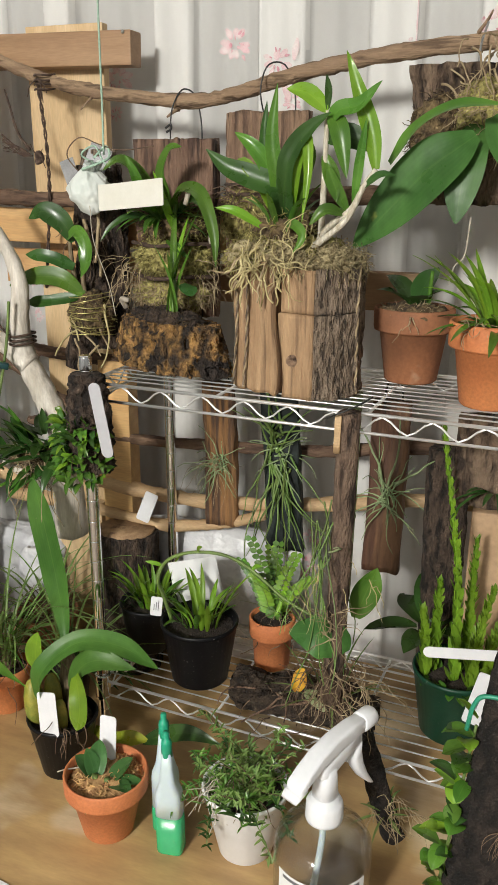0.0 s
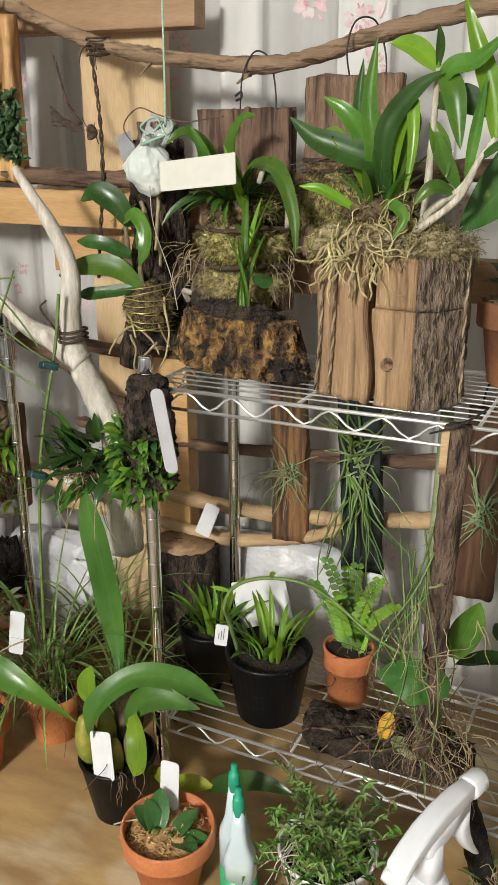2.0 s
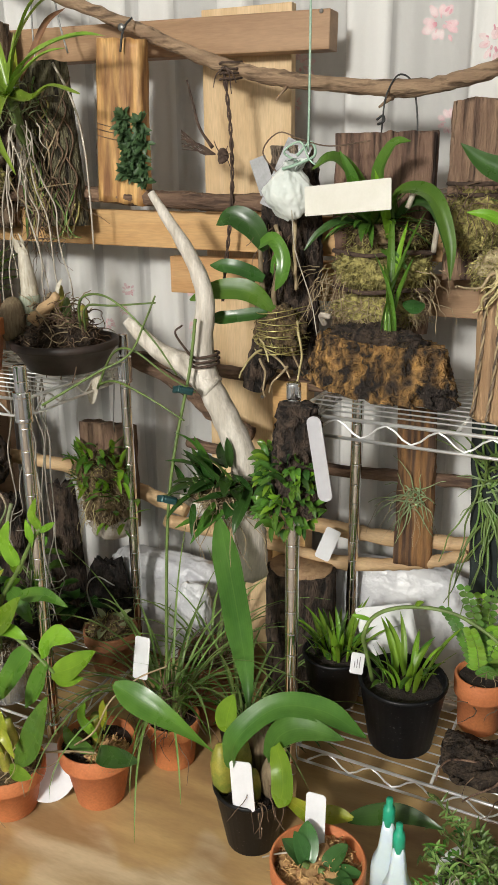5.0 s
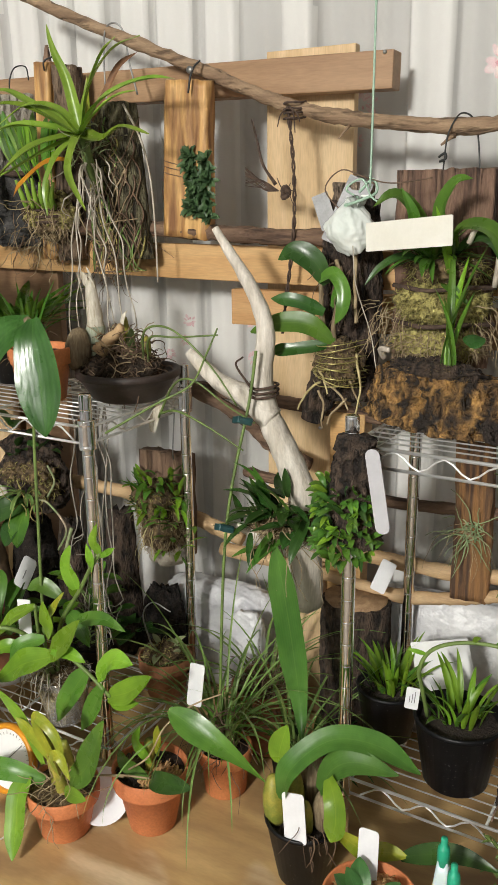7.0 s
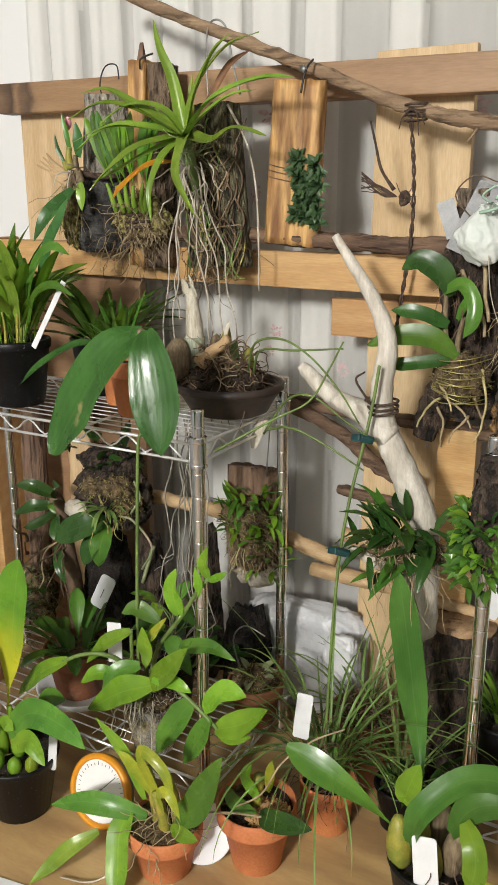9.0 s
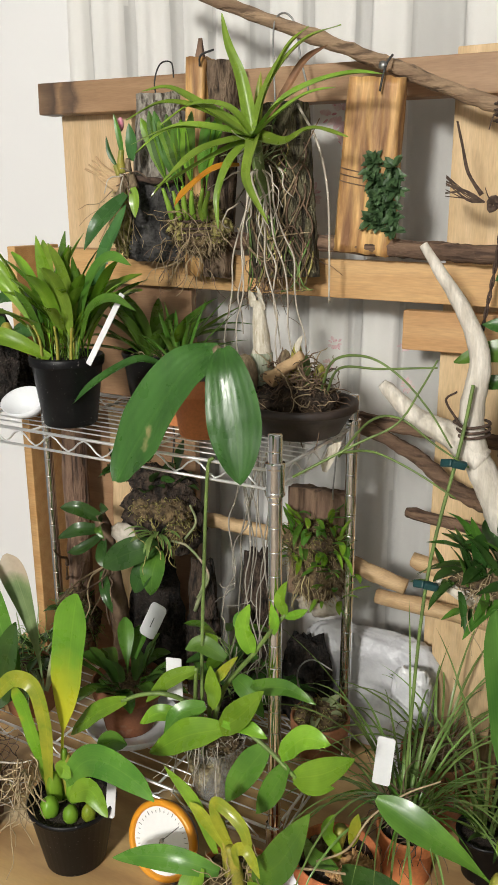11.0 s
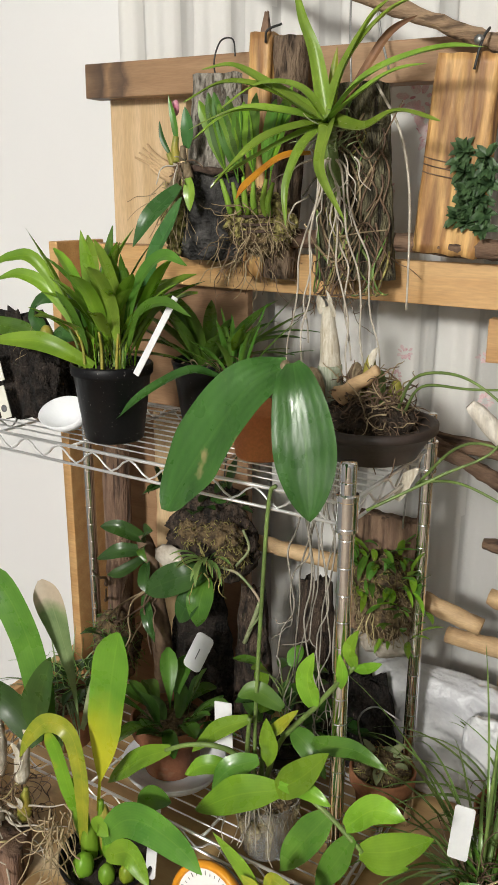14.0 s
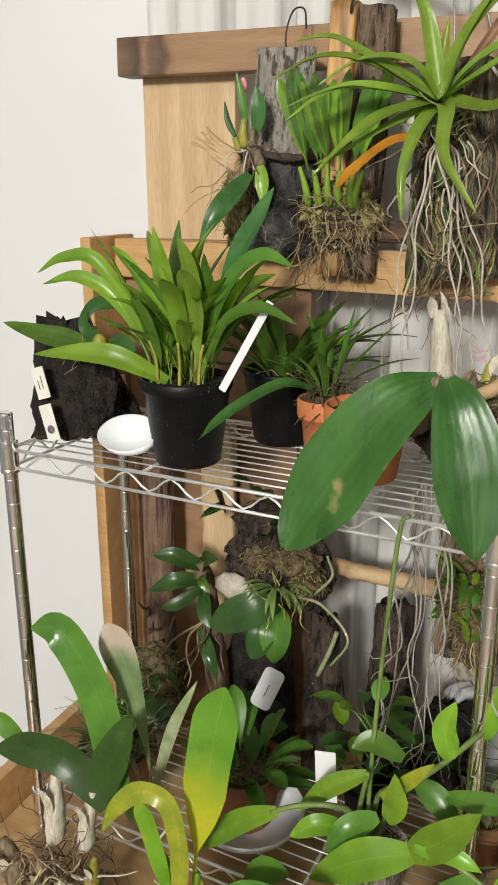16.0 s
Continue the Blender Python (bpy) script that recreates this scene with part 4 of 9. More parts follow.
branch("hanging_rail_branch", [(-1.47, 1.335, 2.10), (-1.28, 1.335, 2.02), (-1.07, 1.337, 1.936), (-0.985, 1.337, 1.9), (-0.885, 1.337, 1.863), (-0.77, 1.337, 1.838), (-0.61, 1.337, 1.821), (-0.52, 1.336, 1.831), (-0.446, 1.335, 1.85), (-0.31, 1.335, 1.874), (-0.12, 1.335, 1.89), (0.3, 1.335, 1.91)],
       0.0095, 0.0125, M_BRANCH, "long crooked grey-brown branch tied across as hanging rail", twigs=(((-0.625, 1.33, 1.808), (-0.64, 1.315, 1.795), 0.004), ((-0.15, 1.33, 1.90), (-0.13, 1.31, 1.925), 0.003), ((-0.79, 1.33, 1.83), (-0.80, 1.31, 1.81), 0.003)))
branch("crossbar_branch", [(-1.46, 1.33, 1.676), (-1.16, 1.335, 1.673), (-0.98, 1.335, 1.664), (-0.85, 1.335, 1.66), (-0.53, 1.337, 1.657), (-0.26, 1.337, 1.678), (0.2, 1.335, 1.69)], 0.013, 0.015, M_DARKBRANCH, "dark brown rough branch tied across the lattice")
branch("low_crossbar_branch", [(-1.02, 1.40, 1.21), (-0.79, 1.38, 1.203), (-0.56, 1.38, 1.212), (-0.38, 1.38, 1.224), (-0.12, 1.38, 1.262), (0.2, 1.38, 1.27)], 0.010, 0.012, M_DARKBRANCH, "thin dark branch tied low across the lattice")
branch("peeled_branch", [(-1.0, 1.385, 1.128), (-0.827, 1.375, 1.104), (-0.612, 1.375, 1.094), (-0.38, 1.375, 1.12), (-0.17, 1.375, 1.158), (0.2, 1.375, 1.17)], 0.014, 0.012, M_PALEBRANCH, "pale peeled branch tied across the lattice")
branch("peeled_branch", [(-1.06, 1.375, 1.05), (-0.86, 1.37, 1.045), (-0.70, 1.36, 1.036), (-0.56, 1.36, 1.06), (-0.47, 1.36, 1.093)], 0.013, 0.010, M_PALEBRANCH, "pale knotty peeled branch tied across the lattice")
branch("broken_branch", [(-1.43, 1.325, 1.158), (-1.35, 1.335, 1.152), (-1.2, 1.345, 1.14), (-1.0, 1.35, 1.09)], 0.013, 0.015, M_PALEBRANCH, "pale broken branch end tied behind the rack")
branch("slanting_branch", [(-1.12, 1.37, 1.375), (-1.0, 1.36, 1.33), (-0.93, 1.35, 1.285), (-0.86, 1.35, 1.26)], 0.011, 0.014, M_DARKBRANCH, "slanting dark branch behind the driftwood")
branch("middle_crossbar_branch", [(-1.12, 1.39, 1.372), (-0.95, 1.385, 1.365), (-0.72, 1.385, 1.352)], 0.012, 0.012, M_DARKBRANCH, "brown branch tied across behind the driftwood")


# ---- chrome wire racks ----
def wire_rack(m4, W, D, top, decks, label):
    """Two-tier rack, its front left post at the origin, W along x and D along y."""
    t = thing("wire_rack", m4, label, "wire rack")
    base = TABLE

    def rod(name, pts, r, n=1, seg=8):
        return part(name, tube(pts, r, r, seg, n), M_SILVER, t)

    for x in (0, W):
        for y in (0, D):
            prof = [(0, base), (0.0115, base), (0.0115, base + 0.010), (0.0115, base + 0.012), (0.0101, base + 0.013), (0.0101, base + 0.015)]
            z = base + 0.03
            while z < top - 0.02:
                prof += [(0.0101, z - 0.0016), (0.0101, z - 0.0008), (0.0097, z - 0.0004), (0.0097, z + 0.0004), (0.0101, z + 0.0008), (0.0101, z + 0.0016)]
                z += 0.0363
            prof += [(0.0101, top - 0.005), (0.0101, top - 0.002), (0.009, top), (0, top)]
            b = lathe(prof, 18)
            b.transform(Matrix.Translation((x, y, 0)))
            part("post", b, M_CHROME, t)
    for z in decks:
        for x in (0, W):
            for y in (0, D):
                b = lathe([(0.0101, z - 0.0382), (0.0134, z - 0.038), (0.0139, z - 0.0374), (0.0139, z - 0.0365), (0.0139, z - 0.0335), (0.0139, z - 0.0328), (0.0134, z - 0.0322), (0.0134, z - 0.0312), (0.0134, z + 0.0002), (0.0134, z + 0.001), (0.0139, z + 0.0016), (0.0139, z + 0.0024), (0.0139, z + 0.0078), (0.0139, z + 0.0088), (0.0134, z + 0.0094), (0.0101, z + 0.0096)], 28)
                b.transform(Matrix.Translation((x, y, 0)))
                part("collar", b, M_CHROME, t)
        e = 0.0115
        for y in (0, D):
            rod("rail", [(e, y, z - 0.004), (W - e, y, z - 0.004)], 0.0027)
            rod("rail", [(e, y, z - 0.031), (W - e, y, z - 0.031)], 0.0023)
        for x in (0, W):
            rod("rail", [(x, e, z - 0.004), (x, D - e, z - 0.004)], 0.0027)
            rod("rail", [(x, e, z - 0.031), (x, D - e, z - 0.031)], 0.0023)
        for y, a, bb in ((0, e, W - e), (D, e, W - e)):
            n = round((bb - a) / 0.034)
            rod("zigzag_brace", [(a + (bb - a) * (i + 0.5) / n, y + 0.001, z - (0.0065 if i % 2 else 0.0285)) for i in range(n)], 0.0016, 3, 6)
        for x in (0, W):
            n = round(D / 0.034)
            rod("zigzag_brace", [(x, e + (D - 2 * e) * (i + 0.5) / n, z - (0.0065 if i % 2 else 0.0285)) for i in range(n)], 0.0016, 3, 6)
        k = 12
        for i in range(1, k):
            y = D * i / k
            rod("deck_wire", [(0.002, y, z - 0.0012), (W - 0.002, y, z - 0.0012)], 0.0013, 1, 6)
        for f in (0.33, 0.67):
            rod("cross_wire", [(W * f, 0, z - 0.0052), (W * f, D, z - 0.0052)], 0.0024)
    return t


DECK_L, DECK_R, LOW_L, LOW_R = 1.388, 1.398, 0.80, 0.855
wire_rack(pose(-1.768, 1.042, 0, 0, 0, -1.7), 0.675, 0.27, 1.438, (DECK_L, LOW_L), "two-tier chrome wire rack crowded with potted plants")
wire_rack(pose(-0.679, 1.085, 0, 0, 0, -2.4), 0.675, 0.27, 1.436, (DECK_R, LOW_R), "two-tier chrome wire rack holding logs and pots")

# ---- things on the table in front of the right rack ----
def strap_orchid():
    t = thing("potted_orchid", pose(-0.706, 0.995, TABLE), "orchid with long strap leaves in a black plastic pot", "potted plant")
    pot(t, 0.060, 0.108, M_BLACKPOT, base=0.66, rim=0.08, lip=0.0015)
    bulb(t, M_BULB, (-0.036, -0.02, 0.09), 0.018, 0.085, (-0.006, 0))
    bulb(t, M_BULB, (-0.016, 0.0, 0.09), 0.016, 0.09)
    bulb(t, M_BULBD, (0.03, 0.0, 0.09), 0.017, 0.08, (0.006, -0.006), label="brown shrivelled pseudobulb")
    bulb(t, M_BULBD, (0.0, 0.03, 0.09), 0.018, 0.12, label="brown shrivelled pseudobulb")
    bulb(t, M_BULB, (0.012, -0.022, 0.09), 0.012, 0.06)
    leaf_w(t, M_LEAF_S, [(-0.728, 1.03, 0.86), (-0.752, 1.085, 0.925), (-0.772, 1.10, 1.02), (-0.788, 1.10, 1.12), (-0.803, 1.096, 1.213)], 0.044, (0.25, -1, 0.1), "oblong", 0.3, label="tall upright strap leaf", n=8)
    leaf_w(t, M_LEAF_S, [(-0.728, 0.965, 0.875), (-0.708, 0.952, 0.945), (-0.66, 0.985, 0.988), (-0.60, 1.015, 0.978), (-0.545, 1.038, 0.935)], 0.036, (-0.15, -0.75, 0.75), "strap", 0.4, label="long arching strap leaf", n=8)
    leaf_w(t, M_LEAF_S, [(-0.675, 0.98, 0.90), (-0.655, 0.98, 0.945), (-0.62, 0.985, 0.965), (-0.565, 1.0, 0.952)], 0.042, (-0.3, -0.7, 0.6), "lance", 0.3)
    leaf_w(t, M_LEAF_L, [(-0.655, 0.965, 0.94), (-0.638, 0.945, 0.925), (-0.632, 0.935, 0.895), (-0.638, 0.932, 0.865)], 0.032, (0, -1, 0.2), "strap", 0.25)
    leaf_w(t, M_LEAF, [(-0.755, 0.975, 0.885), (-0.795, 0.945, 0.940), (-0.85, 0.935, 0.972), (-0.905, 0.94, 0.988)], 0.042, (0.3, -0.8, 0.7), "spoon", 0.3, label="broad side leaf", n=8)
    leaf_w(t, M_LEAF_L, [(-0.745, 0.985, 0.92), (-0.735, 0.975, 0.96), (-0.72, 0.965, 1.005)], 0.036, (0, -1, 0.2), "oval", 0.3)
    roots(t, M_ROOTD, (0.03, -0.03, 0.12), 14, 0.06, 0.0011, (0.3, -0.5, -0.4), spread=0.02)
    leaf_w(t, M_LEAF_Y, [(-0.66, 1.02, 0.80), (-0.611, 1.005, 0.80), (-0.575, 1.0, 0.818), (-0.545, 1.0, 0.822)], 0.030, (0, -0.7, 0.7), "lance", 0.3)
    leaf_w(t, M_LEAF_D, [(-0.556, 1.0, 0.818), (-0.52, 1.0, 0.838), (-0.473, 1.0, 0.856), (-0.42, 1.0, 0.85)], 0.030, (0, -0.6, 0.8), "lance", 0.2)


strap_orchid()
label_tag(pose(-0.694, 0.940, 0.832, -10, -8, 4), 0.034, 0.075, M_TAG, "blank white plastic plant label in a black pot")


def chip_pot():
    t = thing("potted_succulent", pose(-0.566, 0.897, TABLE), "thick-leaved seedling in a terracotta pot of bark chips", "potted plant")
    pot(t, 0.065, 0.108, M_TERRA, M_CHIP, base=0.60, fill=0.84, rim=0.27)
    chips(t, M_CHIP, (0, 0, 0.096), 0.05, 200, 0.004)
    moss(t, M_CHIP, (0, 0, 0.09), 0.053, 0.053, 0.012, 420, 0.022, 0.0016)
    for az, el, L, W in ((170, 55, 0.05, 0.03), (110, 62, 0.06, 0.032), (60, 50, 0.05, 0.028), (10, 28, 0.055, 0.026), (-20, 30, 0.05, 0.028), (145, 70, 0.05, 0.026)):
        leaf(t, M_LEAF_B, (0.0 + 0.012 * (1 if abs(az) < 90 else -1), -0.01, 0.093), az, el, L, W, 35, "oval", 0.3)
    for x in (-0.012, 0.01):
        part("stem", tube([(x, -0.012, 0.085), (x, -0.013, 0.105)], 0.006, 0.005, 8), M_STEM, t)
    part("root", tube(wander((-0.02, 0.0, 0.1), (-1, -0.3, 0.2), 0.06, 5, 0.4, 0.1), 0.0015, 0.001), M_ROOTW, t)


chip_pot()
label_tag(pose(-0.583, 0.93, 0.815, -12, -3, 0), 0.029, 0.082, M_TAG, "blank white plastic plant label behind a seedling", corner=0.2)


def dropper_bottle(m4, fill, label):
    t = thing("dropper_bottle", m4, label, "bottle", "plant food bottles")
    X, Y = (1, 0, 0), (0, 1, 0)
    low = [((0, 0, 0), 0.0171, 0.0120), ((0, 0, 0.002), 0.0193, 0.0143), ((0, 0, 0.006), 0.0203, 0.0152), ((0, 0, fill), 0.0203, 0.0152)]
    part("liquid_section", loft(low, X, Y, 28, 4.5), M_FLUID, t, "bright green liquid in the bottle")
    high = [((0, 0, fill), 0.0202, 0.0151), ((0, 0, 0.098), 0.0203, 0.0152), ((0, 0, 0.108), 0.0191, 0.0145), ((0, 0, 0.116), 0.0158, 0.0133), ((0, 0, 0.122), 0.0140, 0.0130), ((0, 0, 0.128), 0.0122, 0.0120), ((0, 0, 0.150), 0.0098, 0.0098), ((0, 0, 0.176), 0.0070, 0.0070)]
    up = part("upper_bottle", loft(high, X, Y, 28, 3.6), M_MILKY, t, "milky translucent plastic")
    part("cap", lathe([(0.0062, 0.168), (0.0082, 0.169), (0.0080, 0.190), (0.0072, 0.196), (0.0046, 0.198), (0.0046, 0.208), (0.0040, 0.210), (0, 0.210)], 18), M_GREENCAP, up, "green twist-off cap")


dropper_bottle(pose(-0.455, 0.892, TABLE, 0, -1, 8), 0.068, "milky plastic dropper bottle half full of green plant food")
dropper_bottle(pose(-0.481, 0.929, TABLE, 0, 0, 4), 0.045, "milky plastic dropper bottle of green plant food with green cap")


def white_pot_plant():
    t = thing("potted_plant", pose(-0.352, 0.937, TABLE), "bushy trailing plant in a dirty white glazed pot", "potted plant")
    pot(t, 0.066, 0.118, M_WHITEPOT, base=0.62, rim=0.06, lip=0.001, fill=0.9)
    for i in range(54):
        a = rng.uniform(0, 360)
        C = arc((rng.uniform(-0.035, 0.035), rng.uniform(-0.035, 0.035), 0.105), a, rng.uniform(10, 88), rng.uniform(0.06, 0.125), rng.uniform(10, 90), 10, rng.uniform(-60, 60))
        part("stem", tube(C, 0.0011, 0.0007, 4, 1), rng.choice((M_STEM, M_ROOTD)), t)
        b = bmesh.new()
        for k in range(2, len(C)):
            for s in range(3):
                ribbon(arc(C[k], rng.uniform(0, 360), rng.uniform(-20, 70), rng.uniform(0.010, 0.021), 30, 3), rng.uniform(0.0028, 0.0045), V(0, -0.4, 1), "lance", 0.3, b=b)
        ob = part("leaf_spray", b, rng.choice((M_LEAF_D, M_LEAF, M_GRASS, M_GRASS)), t)
        ob["kind"] = "stuff"
    roots(t, M_ROOTW, (-0.03, -0.03, 0.12), 12, 0.07, 0.0012, (-0.5, -0.6, 0.3), spread=0.02)
    roots(t, M_ROOTD, (0.0, 0.0, 0.115), 30, 0.07, 0.001, (0, -0.2, 0.5), spread=0.03)


white_pot_plant()


def spray_bottle():
    t = thing("spray_bottle", pose(-0.213, 0.862, TABLE, 0, 0, 66), "clear plastic spray bottle of water with white trigger head", "spray bottle")
    out = [(0, 0), (0.060, 0), (0.066, 0.006), (0.066, 0.118), (0.0645, 0.129), (0.058, 0.142), (0.044, 0.152), (0.028, 0.159), (0.0205, 0.164), (0.0195, 0.18)]
    b = lathe(out + [(0.018, 0.18), (0.019, 0.164), (0.027, 0.157), (0.043, 0.150), (0.057, 0.140), (0.063, 0.128), (0.0645, 0.118), (0.0645, 0.007), (0, 0.004)], 40)
    ob = part("bottle", b, M_CLEAR, t)
    ob.visible_shadow = False
    part("water", lathe([(0, 0.006), (0.0635, 0.008), (0.0635, 0.120), (0.06, 0.1215), (0, 0.1212)], 40), M_WATER, t, "water inside the bottle").visible_shadow = False
    n, b = 18, bmesh.new()
    lo = [b.verts.new((0.0672 * math.cos(a), 0.0672 * math.sin(a), 0.004)) for a in (radians(-198 + 110 * i / n) for i in range(n + 1))]
    hi = [b.verts.new((v.co.x, v.co.y, 0.114)) for v in lo]
    for i in range(n):
        b.faces.new((lo[i], lo[i + 1], hi[i + 1], hi[i]))
    paper = part("paper_label", b, M_PAPER, t, "white paper label with dark edge bars")
    b = bmesh.new()
    lo = [b.verts.new((0.0676 * math.cos(a), 0.0676 * math.sin(a), 0.105)) for a in (radians(-190 + 94 * i / n) for i in range(n + 1))]
    hi = [b.verts.new((v.co.x, v.co.y, 0.110)) for v in lo]
    for i in range(n):
        b.faces.new((lo[i], lo[i + 1], hi[i + 1], hi[i]))
    part("writing_bar", b, M_INK, paper)
    part("dip_tube", tube([(0, 0, 0.16), (-0.004, 0, 0.12), (-0.02, 0, 0.05), (-0.035, 0, 0.01)], 0.0045, 0.0045, 10), M_MILKY, t)
    prof = [(0.0205, 0.164), (0.0245, 0.165), (0.0255, 0.169), (0.0248, 0.189), (0.0225, 0.194), (0.0195, 0.195), (0.0185, 0.202), (0, 0.202)]
    b = lathe(prof, 36)
    for v in b.verts:
        r = math.hypot(v.co.x, v.co.y)
        if 0.024 < r and 0.166 < v.co.z < 0.191:
            a = math.atan2(v.co.y, v.co.x)
            k = 1 - 0.02 * (int(a * 36 / math.pi) % 2)
            v.co.x, v.co.y = v.co.x * k, v.co.y * k
    part("screw_collar", b, M_WHITE, t, "white ribbed screw collar")
    X, Y, Z = (1, 0, 0), (0, 1, 0), (0, 0, 1)
    # long shroud, square-shouldered on top and tapering to the nozzle end
    shroud = [((-0.064, 0, 0.245), 0.0111, 0.0048), ((-0.060, 0, 0.247), 0.0135, 0.0068), ((-0.045, 0, 0.256), 0.0135, 0.0088), ((-0.02, 0, 0.267), 0.0131, 0.0112), ((0.01, 0, 0.274), 0.0123, 0.0124), ((0.045, 0, 0.277), 0.0115, 0.0120), ((0.068, 0, 0.276), 0.0107, 0.0108), ((0.070, 0, 0.276), 0.0094, 0.0096)]
    head = part("trigger_head", loft(shroud, Y, Z, 28, 5.0), M_WHITE, t)
    part("back_lip", loft([((-0.072, 0, 0.236), 0.0125, 0.0020), ((-0.066, 0, 0.240), 0.0142, 0.0028), ((-0.052, 0, 0.246), 0.0142, 0.0028)], Y, Z, 16, 3.0), M_WHITE, head)
    under = [((-0.018, 0, 0.246), 0.0120, 0.0080), ((0.0, 0, 0.246), 0.0120, 0.0150), ((0.03, 0, 0.254), 0.0115, 0.0130), ((0.062, 0, 0.262), 0.0105, 0.0090)]
    part("pump_body", loft(under, Y, Z, 18, 4.0), M_WHITE, head)
    part("neck_block", loft([((0.0, 0, 0.200), 0.0165, 0.0165), ((0.0, 0, 0.222), 0.0150, 0.0150), ((0.0, 0, 0.245), 0.0125, 0.0140)], X, Y, 20, 2.6), M_WHITE, t)
    b = lathe([(0, 0), (0.0125, 0), (0.0145, 0.003), (0.0140, 0.024), (0.0115, 0.028), (0.004, 0.028), (0.0035, 0.024), (0, 0.024)], 20)
    b.transform(pose(0.068, 0, 0.276, 0, 90, 0))
    part("nozzle", b, M_WHITE, head)
    lever = [((0.060, 0, 0.250), 0.0095, 0.0090), ((0.060, 0, 0.232), 0.0095, 0.0100), ((0.066, 0, 0.212), 0.0095, 0.0085), ((0.078, 0, 0.190), 0.0095, 0.0060), ((0.092, 0, 0.172), 0.0090, 0.0035), ((0.099, 0, 0.165), 0.0070, 0.0015)]
    part("trigger", loft(lever, Y, (0.85, 0, 0.5), 14, 3.5), M_WHITE, head)


spray_bottle()


def fern_root_slab():
    t = thing("mounted_creeper", pose(-0.005, 0.86, TABLE, 0, 6, 0), "black tree-fern slab with creeping round-leaved plant, leaning upright", "mounted plant")
    part("slab", column(outline_rect(0.12, 0.05, 20, 0.2), 0.0, 0.47, 40, 0.008, 80, 50, seed=3), M_FERNROOT, t)
    roots(t, M_ROOTD, (0, -0.025, 0.25), 60, 0.05, 0.0007, (0, -0.3, -0.3), spread=0.0, name="fibres")
    C = arc((-0.066, -0.01, 0.02), 180, 90, 0.34, 0, 14)
    part("stem", tube(C, 0.0028, 0.002, 6, 2, 0.1), M_STEM, t)
    for i, c in enumerate(C[1:]):
        for k in range(3):
            q = c + V(rng.uniform(-0.012, 0.008), rng.uniform(-0.012, 0.004), rng.uniform(-0.012, 0.012))
            leaf(t, rng.choice((M_LEAF, M_LEAF_L, M_LEAF, M_LEAF_D)), q, rng.uniform(150, 290), rng.uniform(-20, 65), rng.uniform(0.022, 0.038), rng.uniform(0.017, 0.027), rng.uniform(10, 70), "oval", 0.3, n=6)
    part("wire_hook", tube([(-0.076, -0.03, 0.365), (-0.074, -0.03, 0.40), (-0.06, -0.03, 0.416), (0.0, -0.03, 0.42), (0.03, 0.0, 0.42)], 0.0028, 0.0028, 8), M_TEALWIRE, t, "green coated wire hook")


fern_root_slab()
label_tag(pose(-0.118, 1.0, 1.086, 0, 86, 8), 0.016, 0.115, M_TAG, "long pointed white plastic label lying on foliage", corner=0.45)


def dark_stick_mount():
    t = thing("mounted_stick", pose(-0.145, 1.035, TABLE, 6, -16, 0), "dark rotten stick with wiry roots hanging by the rack", "mounted plant")
    part("stick", column(outline_round(0.034, 0.03, 16), 0.0, 0.20, 14, 0.004, 60, 20), M_FERNROOT, t)
    roots(t, M_ROOT, (0.01, -0.015, 0.07), 34, 0.07, 0.001, (0.4, -0.4, 0.1), spread=0.025)
    tuft(t, M_GRASS, (0.01, -0.02, 0.07), 9, 0.05, 0.005, (0, 60), (20, 60), "lance", 0.01)


dark_stick_mount()


# ---- right rack, lower deck ----
def strappy(x, y, r, h, m, n, L, W, leafm, label, z=LOW_R, base=0.72, rim=0.08):
    t = thing("potted_orchid", pose(x, y, z), label, "potted plant")
    pot(t, r, h, m, base=base, rim=rim, lip=0.0015)
    for k, mm in enumerate((leafm, M_LEAF_L, M_LEAF_L)):
        tuft(t, mm, (0.01 * (k - 1), 0.004, h * 0.85), n // 3 + 1, L * (0.85 + 0.12 * k), W, (46 + 10 * k, 88), (8, 62), "lance", 0.022, wave=0.15)
    return t


strappy(-0.522, 1.155, 0.069, 0.115, M_BLACKPOT, 24, 0.098, 0.011, M_LEAF, "orchid with fresh strap leaves in a dusty black pot")
strappy(-0.652, 1.215, 0.055, 0.095, M_BLACKPOT, 33, 0.092, 0.009, M_LEAF, "narrow-leaved orchid clump in a black plastic pot")
label_tag(pose(-0.585, 1.112, 0.985, -8, 5, 14), 0.020, 0.034, M_TAG, "white plastic plant label with faint grey writing", bars=3)
label_tag(pose(-0.555, 1.255, 0.90, -8, -14, 10), 0.095, 0.125, M_PAPER, "blank white card leaning behind pots", name="card", corner=0.03)


